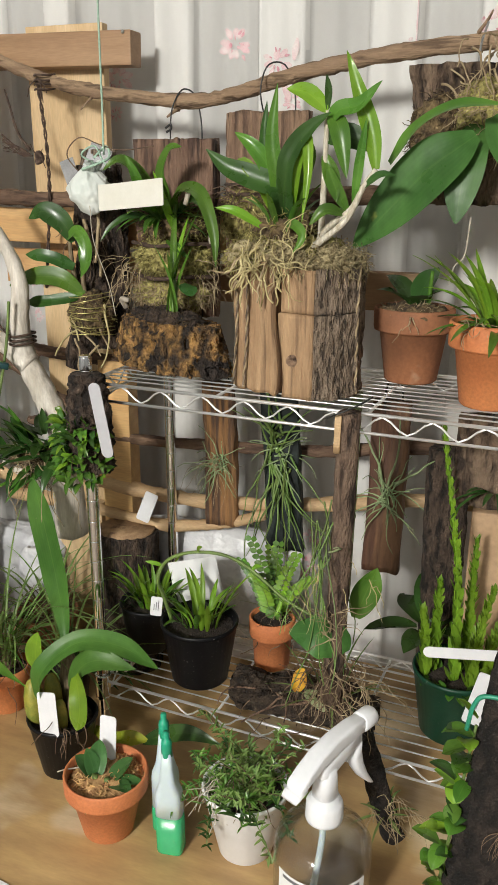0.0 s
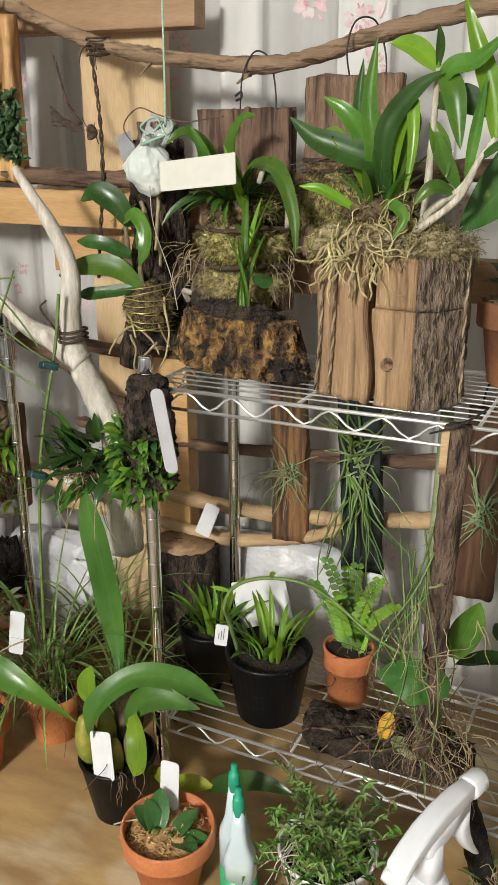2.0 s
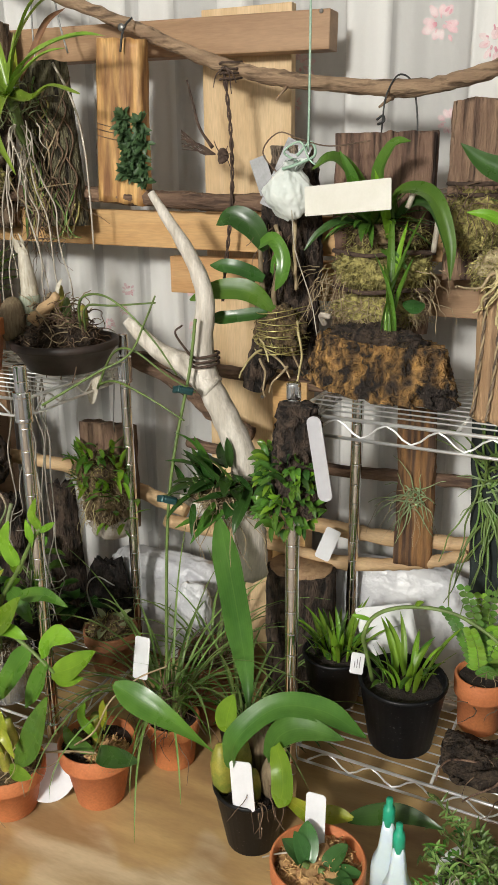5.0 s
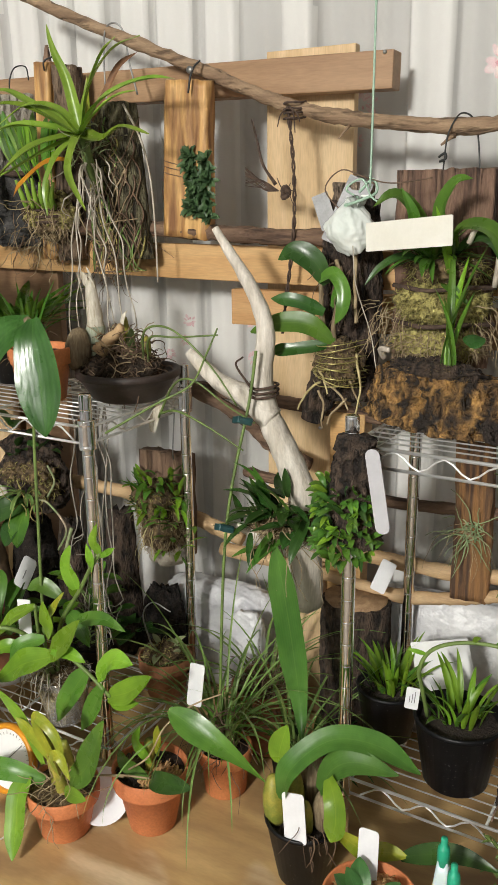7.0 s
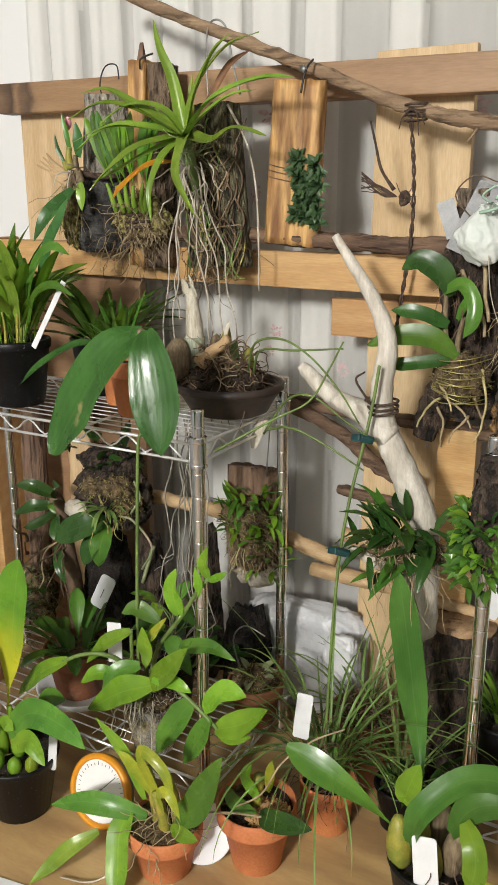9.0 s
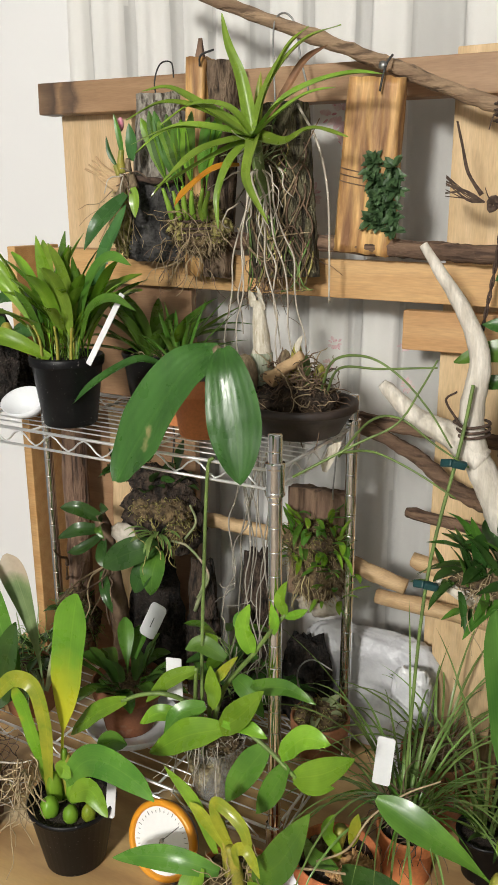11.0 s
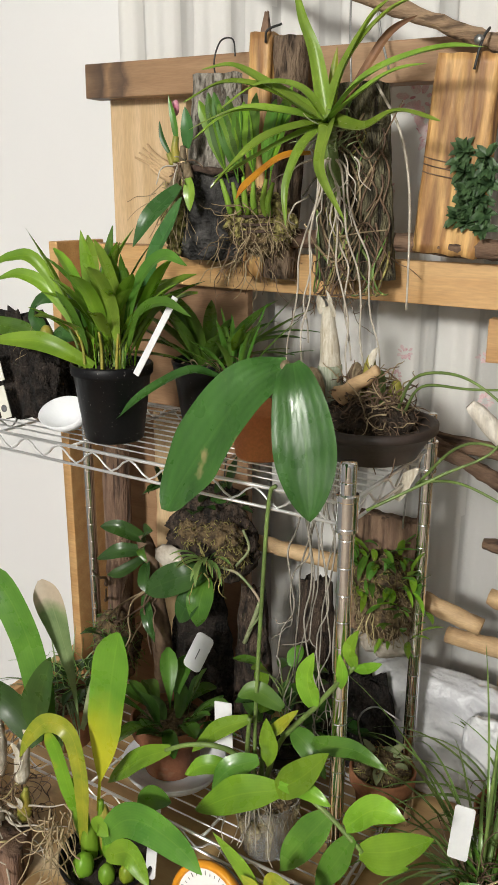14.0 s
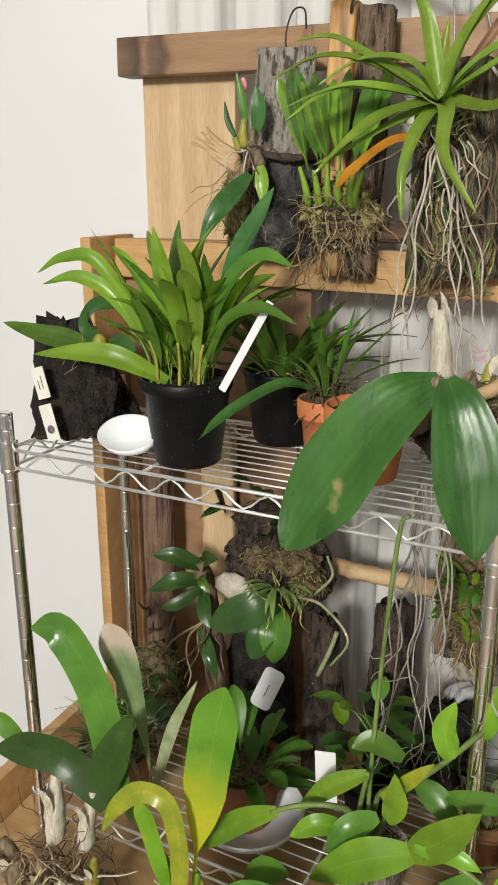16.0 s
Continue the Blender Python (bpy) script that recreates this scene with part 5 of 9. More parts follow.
def arching_shoot():
    """A long jointed green shoot that bends over the white card and the fern."""
    t = thing("orchid_shoot", pose(-0.57, 1.12, 0.96), "long arching green orchid shoot over the black pots", "plant")
    C = [(-0.565, 1.135, 0.965), (-0.572, 1.115, 1.03), (-0.572, 1.10, 1.06), (-0.562, 1.10, 1.09), (-0.538, 1.10, 1.111), (-0.498, 1.10, 1.125), (-0.449, 1.10, 1.127), (-0.401, 1.09, 1.115), (-0.347, 1.08, 1.083), (-0.291, 1.075, 1.061), (-0.262, 1.07, 1.05)]
    tube_w(t, "shoot", M_STEM, C, 0.0034, 0.0022, 7, 5, 0.15, knobs=0.25)
    for i, (dx, dz) in ((3, (-0.012, 0.006)), (5, (0.006, 0.012)), (7, (0.01, 0.012)), (8, (-0.004, -0.02))):
        q = C[i]
        leaf_w(t, M_LEAF_L, [q, (q[0] + dx, q[1] - 0.008, q[2] + dz), (q[0] + dx * 2.2, q[1] - 0.012, q[2] + dz * 1.4)], 0.007, (0, -1, 0.4), "lance", 0.4)


arching_shoot()


def fern_pot():
    t = thing("potted_fern", pose(-0.416, 1.238, LOW_R), "small button fern in a clean terracotta pot", "potted plant")
    pot(t, 0.042, 0.098, M_TERRA, base=0.76, rim=0.36, lip=0.005, fill=0.92)
    for i, (a, el, L, droop) in enumerate(((200, 84, 0.165, 18), (340, 82, 0.15, 22), (80, 86, 0.14, 10), (255, 80, 0.12, 30), (160, 72, 0.12, 35), (20, 70, 0.11, 40), (290, 62, 0.09, 45), (120, 80, 0.13, 15))):
        C = arc((0.004 * math.cos(i), 0.004 * math.sin(i), 0.09), a, el, L, droop, 13)
        f = part("frond", tube(C, 0.0014, 0.0007, 4, 1), M_STEM, t)
        for k in range(2, len(C)):
            for s in (-1, 1):
                d = V(s, -0.25, 0.12) * 0.017 * (1 - 0.35 * k / len(C))
                leaf_on(f, M_LEAF_L if i % 2 else M_LEAF, [C[k], C[k] + d * 0.5, C[k] + d], 0.0100, (0.2, -1, 0.5), "oval", 0.12, 0.1, "leaflet", 3)
    roots(t, M_ROOT, (0.02, 0, 0.095), 20, 0.04, 0.0009, (0.3, -0.2, 0.5), spread=0.02)


fern_pot()
label_tag(pose(-0.395, 1.285, 1.0, -6, 4, 4), 0.026, 0.06, M_TAG, "blank white label standing behind a fern")


def root_slab():
    t = thing("bark_slab", pose(-0.325, 1.135, LOW_R), "flat dark bark slab matted with dead roots and moss", "bark")
    b = column(outline_rect(0.25, 0.085, 30, 0.4), 0.0, 0.028, 7, 0.010, 30, 30, seed=8)
    for v in b.verts:
        if v.co.z > 0.015:
            v.co.z += 0.016 * noise.noise(v.co * 26) + 0.006 * noise.noise(v.co * 90)
    part("slab", b, M_DIRT, t)
    for x, y, r in ((-0.08, -0.005, 0.030), (-0.02, 0.01, 0.034), (0.04, -0.01, 0.034), (0.09, 0.01, 0.03)):
        moss(t, M_DIRT, (x, y, 0.028), r, r * 0.8, 0.014, 70, 0.018, 0.0009, amp=0.5)
    roots(t, M_ROOTD, (-0.02, 0, 0.045), 34, 0.05, 0.0012, (0, -0.3, 0.1), spread=0.09, sink=0.25)
    roots(t, M_ROOTD, (0.06, 0.0, 0.06), 60, 0.08, 0.0008, (0, -0.3, 0.3), spread=0.045, sink=0.1)
    for k in range(5):
        part("twig", tube(wander((rng.uniform(-0.10, 0.08), -0.03, 0.036), (rng.uniform(-1, 1), -0.3, 0.1), 0.09, 5, 0.4, 0.1), 0.0020, 0.0012, 5, 3), M_OLDWOOD, t)
    put(part("chip", blob(0.005, 0.003, 0.004, 0.3, 3, 1), M_STONE, t), pose(-0.03, -0.03, 0.036))
    tuft(t, M_GRASS, (0.05, -0.02, 0.05), 12, 0.10, 0.005, (10, 80), (20, 90), "grass", 0.03)
    leaf_w(t, M_LEAF_DEAD, [(-0.275, 1.10, 0.88), (-0.30, 1.085, 0.915), (-0.285, 1.08, 0.93)], 0.018, (0, -1, 0), "lance")


root_slab()


def stake_mount():
    t = thing("mounted_stake", pose(-0.256, 1.06, 1.03, 2, 1.5, 0), "bark-covered stake hung from the rack with climbing plant", "mounted plant")
    part("stake", column(outline_round(0.030, 0.030, 22), -0.1, 0.37, 40, 0.003, 80, 24, seed=2), M_BARK, t)
    put(part("cut_face", column(outline_rect(0.009, 0.004, 6), 0.315, 0.368, 4, 0.0006, 60, 14), M_PALEBRANCH, t, "pale cut wood"), pose(-0.011, -0.0165, 0))
    part("tie", tube([(-0.03, -0.01, 0.36), (-0.01, -0.03, 0.375), (0.012, -0.02, 0.385), (0.03, 0.0, 0.395)], 0.0012, 0.0012, 6), M_DARKMETAL, t, "black wire tie")
    roots(t, M_ROOT, (0.025, -0.028, -0.04), 44, 0.10, 0.0009, (0.3, -0.2, -0.25), spread=0.04, turn=0.8)
    roots(t, M_ROOTY, (0.005, -0.022, 0.12), 12, 0.07, 0.0009, (0.3, -0.1, -0.5), spread=0.05, turn=0.6)
    roots(t, M_ROOT, (0.0, -0.026, 0.05), 22, 0.09, 0.0009, (0.1, -0.2, 0.3), spread=0.02, sink=0.0, turn=0.7)
    roots(t, M_ROOTD, (0.0, -0.02, -0.05), 60, 0.10, 0.0008, (0.1, -0.3, -0.3), spread=0.035, turn=0.8)
    part("bright_root", tube(wander((-0.01, -0.03, 0.17), (1, -0.2, 0.2), 0.05, 6, 0.6, -0.1), 0.0017, 0.001), M_LEAF_DEAD, t)
    leaf_w(t, M_LEAF_BIG, [(-0.240, 1.055, 1.024), (-0.258, 1.046, 1.045), (-0.285, 1.042, 1.052), (-0.325, 1.046, 1.044)], 0.066, (0.1, -1, 0.3), "oval", 0.15, label="broad heart-shaped leaf")
    leaf_w(t, M_LEAF, [(-0.236, 1.10, 1.06), (-0.225, 1.11, 1.10), (-0.212, 1.12, 1.14)], 0.044, (0.3, -1, 0), "oval", 0.2)
    leaf_w(t, M_FELT, [(-0.308, 1.075, 0.965), (-0.309, 1.065, 0.95), (-0.313, 1.062, 0.93)], 0.024, (0, -1, 0.2), "oval", 0.5, 0.5, label="withered orange-yellow leaf")
    for k in range(9):
        strand = tube(wander((rng.uniform(-0.035, -0.005), -0.01, rng.uniform(0.10, 0.26)), (rng.uniform(-0.3, 0.2), -0.2, -1), rng.uniform(0.12, 0.26), 6, 0.3, 0.2), 0.0014, 0.0008, 4, 3)
        part("grass_strand", strand, M_GRASS, t)
    tuft(t, M_GRASS, (-0.03, 0.02, 0.0), 9, 0.20, 0.0042, (50, 88), (10, 60), "grass", 0.02, (90, 270))


stake_mount()


def crassula_pot():
    t = thing("potted_succulent", pose(-0.085, 1.165, LOW_R), "stacked-leaf succulent stems in a dark green plastic pot", "potted plant")
    pot(t, 0.068, 0.115, M_GREENPOT, base=0.74, rim=0.07, lip=0.0015)
    for x, y, H, lx in ((0.0, -0.02, 0.40, -0.045), (-0.045, -0.02, 0.11, -0.01), (-0.035, 0.0, 0.15, 0.0), (0.025, -0.03, 0.17, 0.022), (0.045, -0.01, 0.13, 0.03), (0.012, 0.02, 0.22, 0.0)):
        C = spline([(x, y, 0.10), (x + lx * 0.2, y, 0.10 + H * 0.45), (x + lx, y, 0.10 + H)], 14)
        s = part("stem", tube([C[0], C[14], C[-1]], 0.003, 0.0016, 6, 6), M_LEAF_L, t)
        b = bmesh.new()
        for k, c in enumerate(C):
            f = 1 - 0.55 * k / len(C)
            for a in (0, 90, 180, 270):
                ribbon(arc(c, a + 45 * (k % 2) + rng.uniform(-25, 25), rng.uniform(62, 82), 0.034 * f * rng.uniform(0.8, 1.2), 10, 3), 0.014 * f, V(math.cos(radians(a)), math.sin(radians(a)), 0.2), "lance", 0.3, b=b)
        ob = part("stacked_leaves", b, M_LEAF_L, t)
        ob["kind"] = "stuff"
    tuft(t, M_LEAF, (0, -0.02, 0.1), 22, 0.025, 0.014, (0, 80), (10, 40), "oval", 0.035)


crassula_pot()
label_tag(pose(-0.052, 1.09, 0.925, -6, 14, 4), 0.028, 0.085, M_TAG, "white plastic plant label with grey handwriting", bars=1)


def hung_board(name, x, y, z0, z1, w, d, m, label, wire=True, tilt=0.0, seed=0.0, amp=0.004, rz=0, outline=None, topm=None):
    t = thing(name, pose(x, y, z0, 0, tilt, rz), label, "mounted plant")
    part("board", column(outline or outline_rect(w, d, 14, 0.2), 0, z1 - z0, 24, amp, 60, 9, seed=seed), m, t)
    if wire:
        h = z1 - z0
        part("hanger", tube([(-0.01, -d * 0.5, h - 0.02), (-0.012, -d * 0.4, h + 0.02), (0, 0, h + 0.05), (0.012, d * 0.4, h + 0.02), (0.014, d * 0.5, h - 0.02)], 0.0016, 0.0016, 6), M_DARKMETAL, t, "thin wire hanger")
    return t


def air_plant(t, c, n, L, W, m=M_AIR, el=(-70, 80), j=0.006):
    for _ in range(n):
        a, e = radians(rng.uniform(150, 390)), radians(rng.uniform(*el))
        way = (math.cos(e) * math.cos(a), 0.6 * math.cos(e) * math.sin(a), math.sin(e))
        q = (c[0] + rng.uniform(-j, j), c[1], c[2] + rng.uniform(-2 * j, 2 * j))
        part("leaf", tube(wander(q, way, L * rng.uniform(0.6, 1.3), 6, 0.28, 0.12), W * 0.5, W * 0.16, 5, 3), m, t)


t = hung_board("air_plant_board", -0.562, 1.36, 1.06, 1.345, 0.062, 0.022, M_STRIPED, "air plant tied to a brown split board", tilt=-1)
air_plant(t, (0.0, -0.016, 0.130), 30, 0.065, 0.0030, j=0.01)
roots(t, M_ROOT, (0.0, -0.02, 0.13), 14, 0.11, 0.0007, (0, -0.3, 0), turn=0.5, spread=0.015)
t = hung_board("air_plant_mesh_board", -0.425, 1.335, 1.04, 1.345, 0.068, 0.022, M_MESH, "long trailing air plant on a dark mesh board", tilt=-3)
air_plant(t, (-0.005, -0.016, 0.22), 16, 0.11, 0.005, M_GRASS, (40, 88), 0.014)
air_plant(t, (0.0, -0.016, 0.17), 24, 0.16, 0.0044, M_GRASS, (-88, -35), 0.022)
air_plant(t, (0.0, -0.016, 0.19), 14, 0.09, 0.0035, M_AIR, (-30, 60), 0.012)
t = hung_board("air_plant_board", -0.245, 1.335, 1.03, 1.345, 0.064, 0.022, M_REDWOOD, "silvery air plant tied to reddish split board", tilt=1)
air_plant(t, (0.005, -0.018, 0.155), 34, 0.080, 0.0032, j=0.012)
for k in range(3):
    part("long_leaf", tube(wander((-0.005 + 0.01 * k, -0.02, 0.17), (-0.4 + 0.5 * k, -0.2, 1), 0.13, 6, 0.25, 0.0), 0.0024, 0.0012), M_AIR, t)
t = thing("bamboo_stake", pose(-0.315, 1.36, 0.95, 0, 1, 0), "pale green bamboo stake standing behind the boards", "stake")
part("cane", lathe([(0, 0), (0.011, 0), (0.011, 0.16), (0.0125, 0.165), (0.011, 0.17), (0.0105, 0.40), (0, 0.40)], 14), M_LEAF_DEAD, t)
t = hung_board("bark_stump", -0.13, 1.30, 0.90, 1.285, 0.075, 0.06, M_DARKBARK, "tall brown bark-covered stump under the rack", wire=False, amp=0.006, outline=outline_round(0.068, 0.058, 26), tilt=-1)
tuft(t, M_LEAF_D, (-0.01, -0.05, 0.08), 6, 0.09, 0.05, (-10, 60), (10, 60), "oval", 0.02)
t = hung_board("hung_dark_mount", -0.055, 1.2, 1.235, 1.37, 0.12, 0.04, M_BARK, "dark bark mount with narrow leaves hung under the rack", amp=0.006)
tuft(t, M_LEAF_D, (0.0, -0.025, 0.03), 10, 0.07, 0.009, (-40, 60), (20, 60), "lance", 0.01, (180, 360))
solid("cardboard_box", box((-0.09, 1.25, LOW_R), (0.08, 1.33, 1.20), 0.004), M_BROWNBOX, "plain brown cardboard box at the back of the rack", "box", smooth=False)


def bundle(name, pts, m, label, seed=0):
    """A crumpled sheet bundle lying along the lattice's foot."""
    b = bmesh.new()
    bmesh.ops.create_icosphere(b, subdivisions=5, radius=1)
    (x0, y0, z0), (x1, y1, z1) = pts
    for v in b.verts:
        n = -0.22 * abs(noise.noise(V(v.co.x * 5, v.co.y * 2, v.co.z * 2.4) + V(seed, 0, 0))) - 0.035 * abs(noise.noise(V(v.co.x * 13, v.co.y * 3, v.co.z * 7) + V(0, seed, 0)))
        v.co = v.co * (1 + n)
        v.co = V((x0 + x1) / 2 + math.copysign(abs(v.co.x) ** 0.5, v.co.x) * (x1 - x0) / 2, (y0 + y1) / 2 + v.co.y * (y1 - y0) / 2, max(z0, (z0 + z1) / 2 + math.copysign(abs(v.co.z) ** 0.4, v.co.z) * (z1 - z0) / 2))
    return solid(name, b, m, label, "plastic sheet")


bundle("plastic_sheet", ((-0.80, 1.375, TABLE), (-0.44, 1.46, 1.035)), M_SHEET, "crumpled white plastic sheet heaped behind the rack", 2)
bundle("plastic_sheet", ((-1.21, 1.345, TABLE), (-0.93, 1.43, 0.975)), M_SHEET, "crumpled white plastic sheet behind the hanging plants", 5)

bundle("plastic_sheet", ((-1.005, 1.285, TABLE), (-0.930, 1.33, 0.965)), M_SHEET, "crumpled white plastic bag standing among the pots", 9)

t = thing("log_stump", pose(-0.755, 1.325, TABLE), "mossy sawn log stump standing behind the post", "log")
part("trunk", column(outline_round(0.125, 0.11, 34), 0, 0.30, 24, 0.007, 50, 12, seed=4), M_DARKBARK, t)
part("cut_top", column(outline_round(0.112, 0.098, 30), 0.296, 0.306, 1, 0.003, 50, 12, seed=4), M_SPLIT, t, "mouldy sawn top")
label_tag(pose(-0.712, 1.31, 1.062, -8, 20, 6), 0.027, 0.06, M_TAG, "blank white label on the stump")

# ---- right rack, top deck ----
def split_log():
    t = thing("split_log", pose(-0.36, 1.16, DECK_R), "split log block with bark side, orchid rooted on top", "log")
    H = 0.182
    # two wedges with an open crack between them, and the bark at one corner; a saw cut runs across above the middle
    a = [(-0.090, -0.020), (-0.080, 0.050), (-0.010, 0.060), (-0.014, -0.056), (-0.040, -0.048), (-0.080, -0.032)][::-1]
    c = [(-0.004, -0.060), (0.046, -0.072), (0.047, 0.060), (0.0, 0.060)]
    k = [(0.048, -0.073), (0.075, -0.055), (0.098, -0.020), (0.095, 0.030), (0.070, 0.060), (0.048, 0.060)]

    def dense(p, n=6):
        out = []
        for u, w in zip(p, p[1:] + p[:1]):
            out += [(u[0] + (w[0] - u[0]) * i / n, u[1] + (w[1] - u[1]) * i / n) for i in range(n)]
        return out

    def bowed(b):
        for v in b.verts:
            v.co.x += 0.005 * math.sin(v.co.z * 34 + 0.6) * max(0, 1 - abs(v.co.x + 0.01) / 0.03)
        return b

    part("wood_wedge", bowed(column(dense(a), 0, H + 0.008, 26, 0.004, 45, 9, seed=1)), M_SPLIT, t)
    part("wood_wedge", bowed(column(dense(c), 0, 0.121, 18, 0.003, 45, 9, seed=5, capz=0.001)), M_SPLIT, t)
    part("wood_wedge", column(dense(c), 0.1225, H, 10, 0.003, 45, 9, seed=5, capz=0.001), M_SPLIT, t)
    part("bark_side", column(dense(k, 12), 0, 0.121, 30, 0.005, 120, 34, seed=9, capz=0.001), M_GREYBARK, t, "dark grey-brown bark")
    part("bark_side", column(dense(k, 12), 0.1225, H + 0.002, 18, 0.005, 120, 34, seed=9, capz=0.001), M_GREYBARK, t, "dark grey-brown bark")
    for x0, y0, s in ((-0.086, -0.033, 0), (-0.066, -0.043, 0), (0.100, -0.022, 2)):
        for w in (0, 1):
            C = [(x0 + 0.0012 * math.cos(i * 1.3 + 3.14 * w) + (0.006 if s == 0 else -0.002) * math.sin(i / 26 * 2.4), y0 - 0.003 + 0.0012 * math.sin(i * 1.3 + 3.14 * w), 0.005 + 0.185 * i / 26) for i in range(27)]
            part("rope", tube(C, 0.0016, 0.0016, 6, 2, 0.3, 200), M_GREYBARK if w else M_ROOT, t, "frayed hemp cord")
    put(part("knot", lathe([(0, -0.002), (0.004, 0.0012), (0.006, 0.0015), (0.008, 0.001), (0.009, 0)], 14), M_OLDWOOD, t), pose(0.016, -0.067, 0.055, 90, 0, 14))
    return t


split_log()


def log_orchid():
    t = thing("orchid", pose(-0.36, 1.165, DECK_R + 0.182), "leafy orchid with bare roots spread over the log", "orchid")
    moss(t, M_MOSS, (0.0, 0, 0.016), 0.075, 0.05, 0.026, 340, 0.03, 0.0011, m2=M_ROOT)
    moss(t, M_PEAT, (-0.02, 0, 0.05), 0.045, 0.036, 0.03, 160, 0.03, 0.001, m2=M_MOSS)
    roots(t, M_ROOTY, (-0.03, -0.055, 0.016), 24, 0.075, 0.0015, (-0.15, -0.35, -0.4), 0.6, 0.2, 0.028)
    for k in range(14):
        part("root", tube(wander((rng.uniform(-0.07, 0.0), -0.058, rng.uniform(0.0, 0.03)), (rng.uniform(-0.9, 0.5), -0.25, -0.45), rng.uniform(0.04, 0.085), 8, 0.7, 0.3), 0.0021, 0.0012, 6, 4), M_ROOTY if k % 3 else M_ROOT, t)
    for x, y, z, r in ((0.06, -0.04, 0.008, 0.030), (0.03, -0.05, 0.004, 0.024), (0.0, -0.045, 0.014, 0.030), (0.045, -0.02, 0.014, 0.034), (0.075, -0.01, 0.008, 0.026)):
        moss(t, M_FLUFF, (x, y, z), r, r * 0.75, r * 0.5, 190, 0.03, 0.001, amp=0.5)
    moss(t, M_FLUFF, (-0.06, -0.03, 0.012), 0.04, 0.026, 0.022, 260, 0.025, 0.001, m2=M_MOSS)
    roots(t, M_ROOTY, (0.0, -0.05, 0.03), 30, 0.07, 0.0013, (0.2, -0.5, 0.1), 0.7, 0.15, 0.035)
    # upright strap growths, then two leafy canes
    for p, w, m in (
            ([(-0.378, 1.15, 1.62), (-0.376, 1.13, 1.68), (-0.416, 1.12, 1.70), (-0.451, 1.115, 1.714), (-0.481, 1.11, 1.738)], 0.034, M_LEAF_D),
            ([(-0.385, 1.15, 1.63), (-0.381, 1.125, 1.70), (-0.387, 1.12, 1.753), (-0.381, 1.12, 1.82)], 0.022, M_LEAF),
            ([(-0.392, 1.15, 1.63), (-0.396, 1.135, 1.70), (-0.402, 1.13, 1.75), (-0.399, 1.13, 1.80)], 0.017, M_LEAF_D),
            ([(-0.385, 1.15, 1.64), (-0.395, 1.13, 1.71), (-0.415, 1.12, 1.741), (-0.442, 1.12, 1.76)], 0.024, M_LEAF),
            ([(-0.385, 1.15, 1.64), (-0.405, 1.13, 1.69), (-0.43, 1.12, 1.72), (-0.436, 1.12, 1.70)], 0.018, M_LEAF_L),
            ([(-0.372, 1.15, 1.63), (-0.368, 1.12, 1.705), (-0.355, 1.115, 1.738), (-0.33, 1.11, 1.764), (-0.302, 1.105, 1.782)], 0.026, M_LEAF_D),
            ([(-0.362, 1.14, 1.66), (-0.35, 1.12, 1.72), (-0.337, 1.115, 1.751), (-0.331, 1.105, 1.704), (-0.337, 1.10, 1.644)], 0.016, M_LEAF_L),
            ([(-0.372, 1.15, 1.63), (-0.35, 1.14, 1.69), (-0.335, 1.13, 1.73), (-0.342, 1.12, 1.76)], 0.018, M_LEAF),
            ([(-0.40, 1.14, 1.63), (-0.44, 1.12, 1.655), (-0.47, 1.115, 1.66)], 0.013, M_LEAF_L),
            ([(-0.37, 1.13, 1.63), (-0.352, 1.11, 1.64), (-0.335, 1.10, 1.625), (-0.348, 1.095, 1.60)], 0.014, M_LEAF)):
        leaf_w(t, m, p, w, (0.1, -1, 0.35), "lance", 0.45)
    tuft(t, M_LEAF, (-0.02, -0.01, 0.05), 10, 0.09, 0.012, (50, 85), (10, 50), "lance", 0.02)
    c1 = [(-0.325, 1.15, 1.60), (-0.317, 1.13, 1.651), (-0.313, 1.12, 1.71), (-0.311, 1.12, 1.785)]
    c2 = [(-0.335, 1.15, 1.60), (-0.311, 1.13, 1.633), (-0.274, 1.12, 1.661), (-0.259, 1.12, 1.689), (-0.243, 1.12, 1.712)]
    c3 = [(-0.345, 1.14, 1.60), (-0.315, 1.12, 1.618), (-0.28, 1.11, 1.645), (-0.265, 1.11, 1.67)]
    for c in (c1, c2, c3):
        tube_w(t, "cane", M_CANE, c, 0.0055, 0.0035, 8, 6, 0.25)
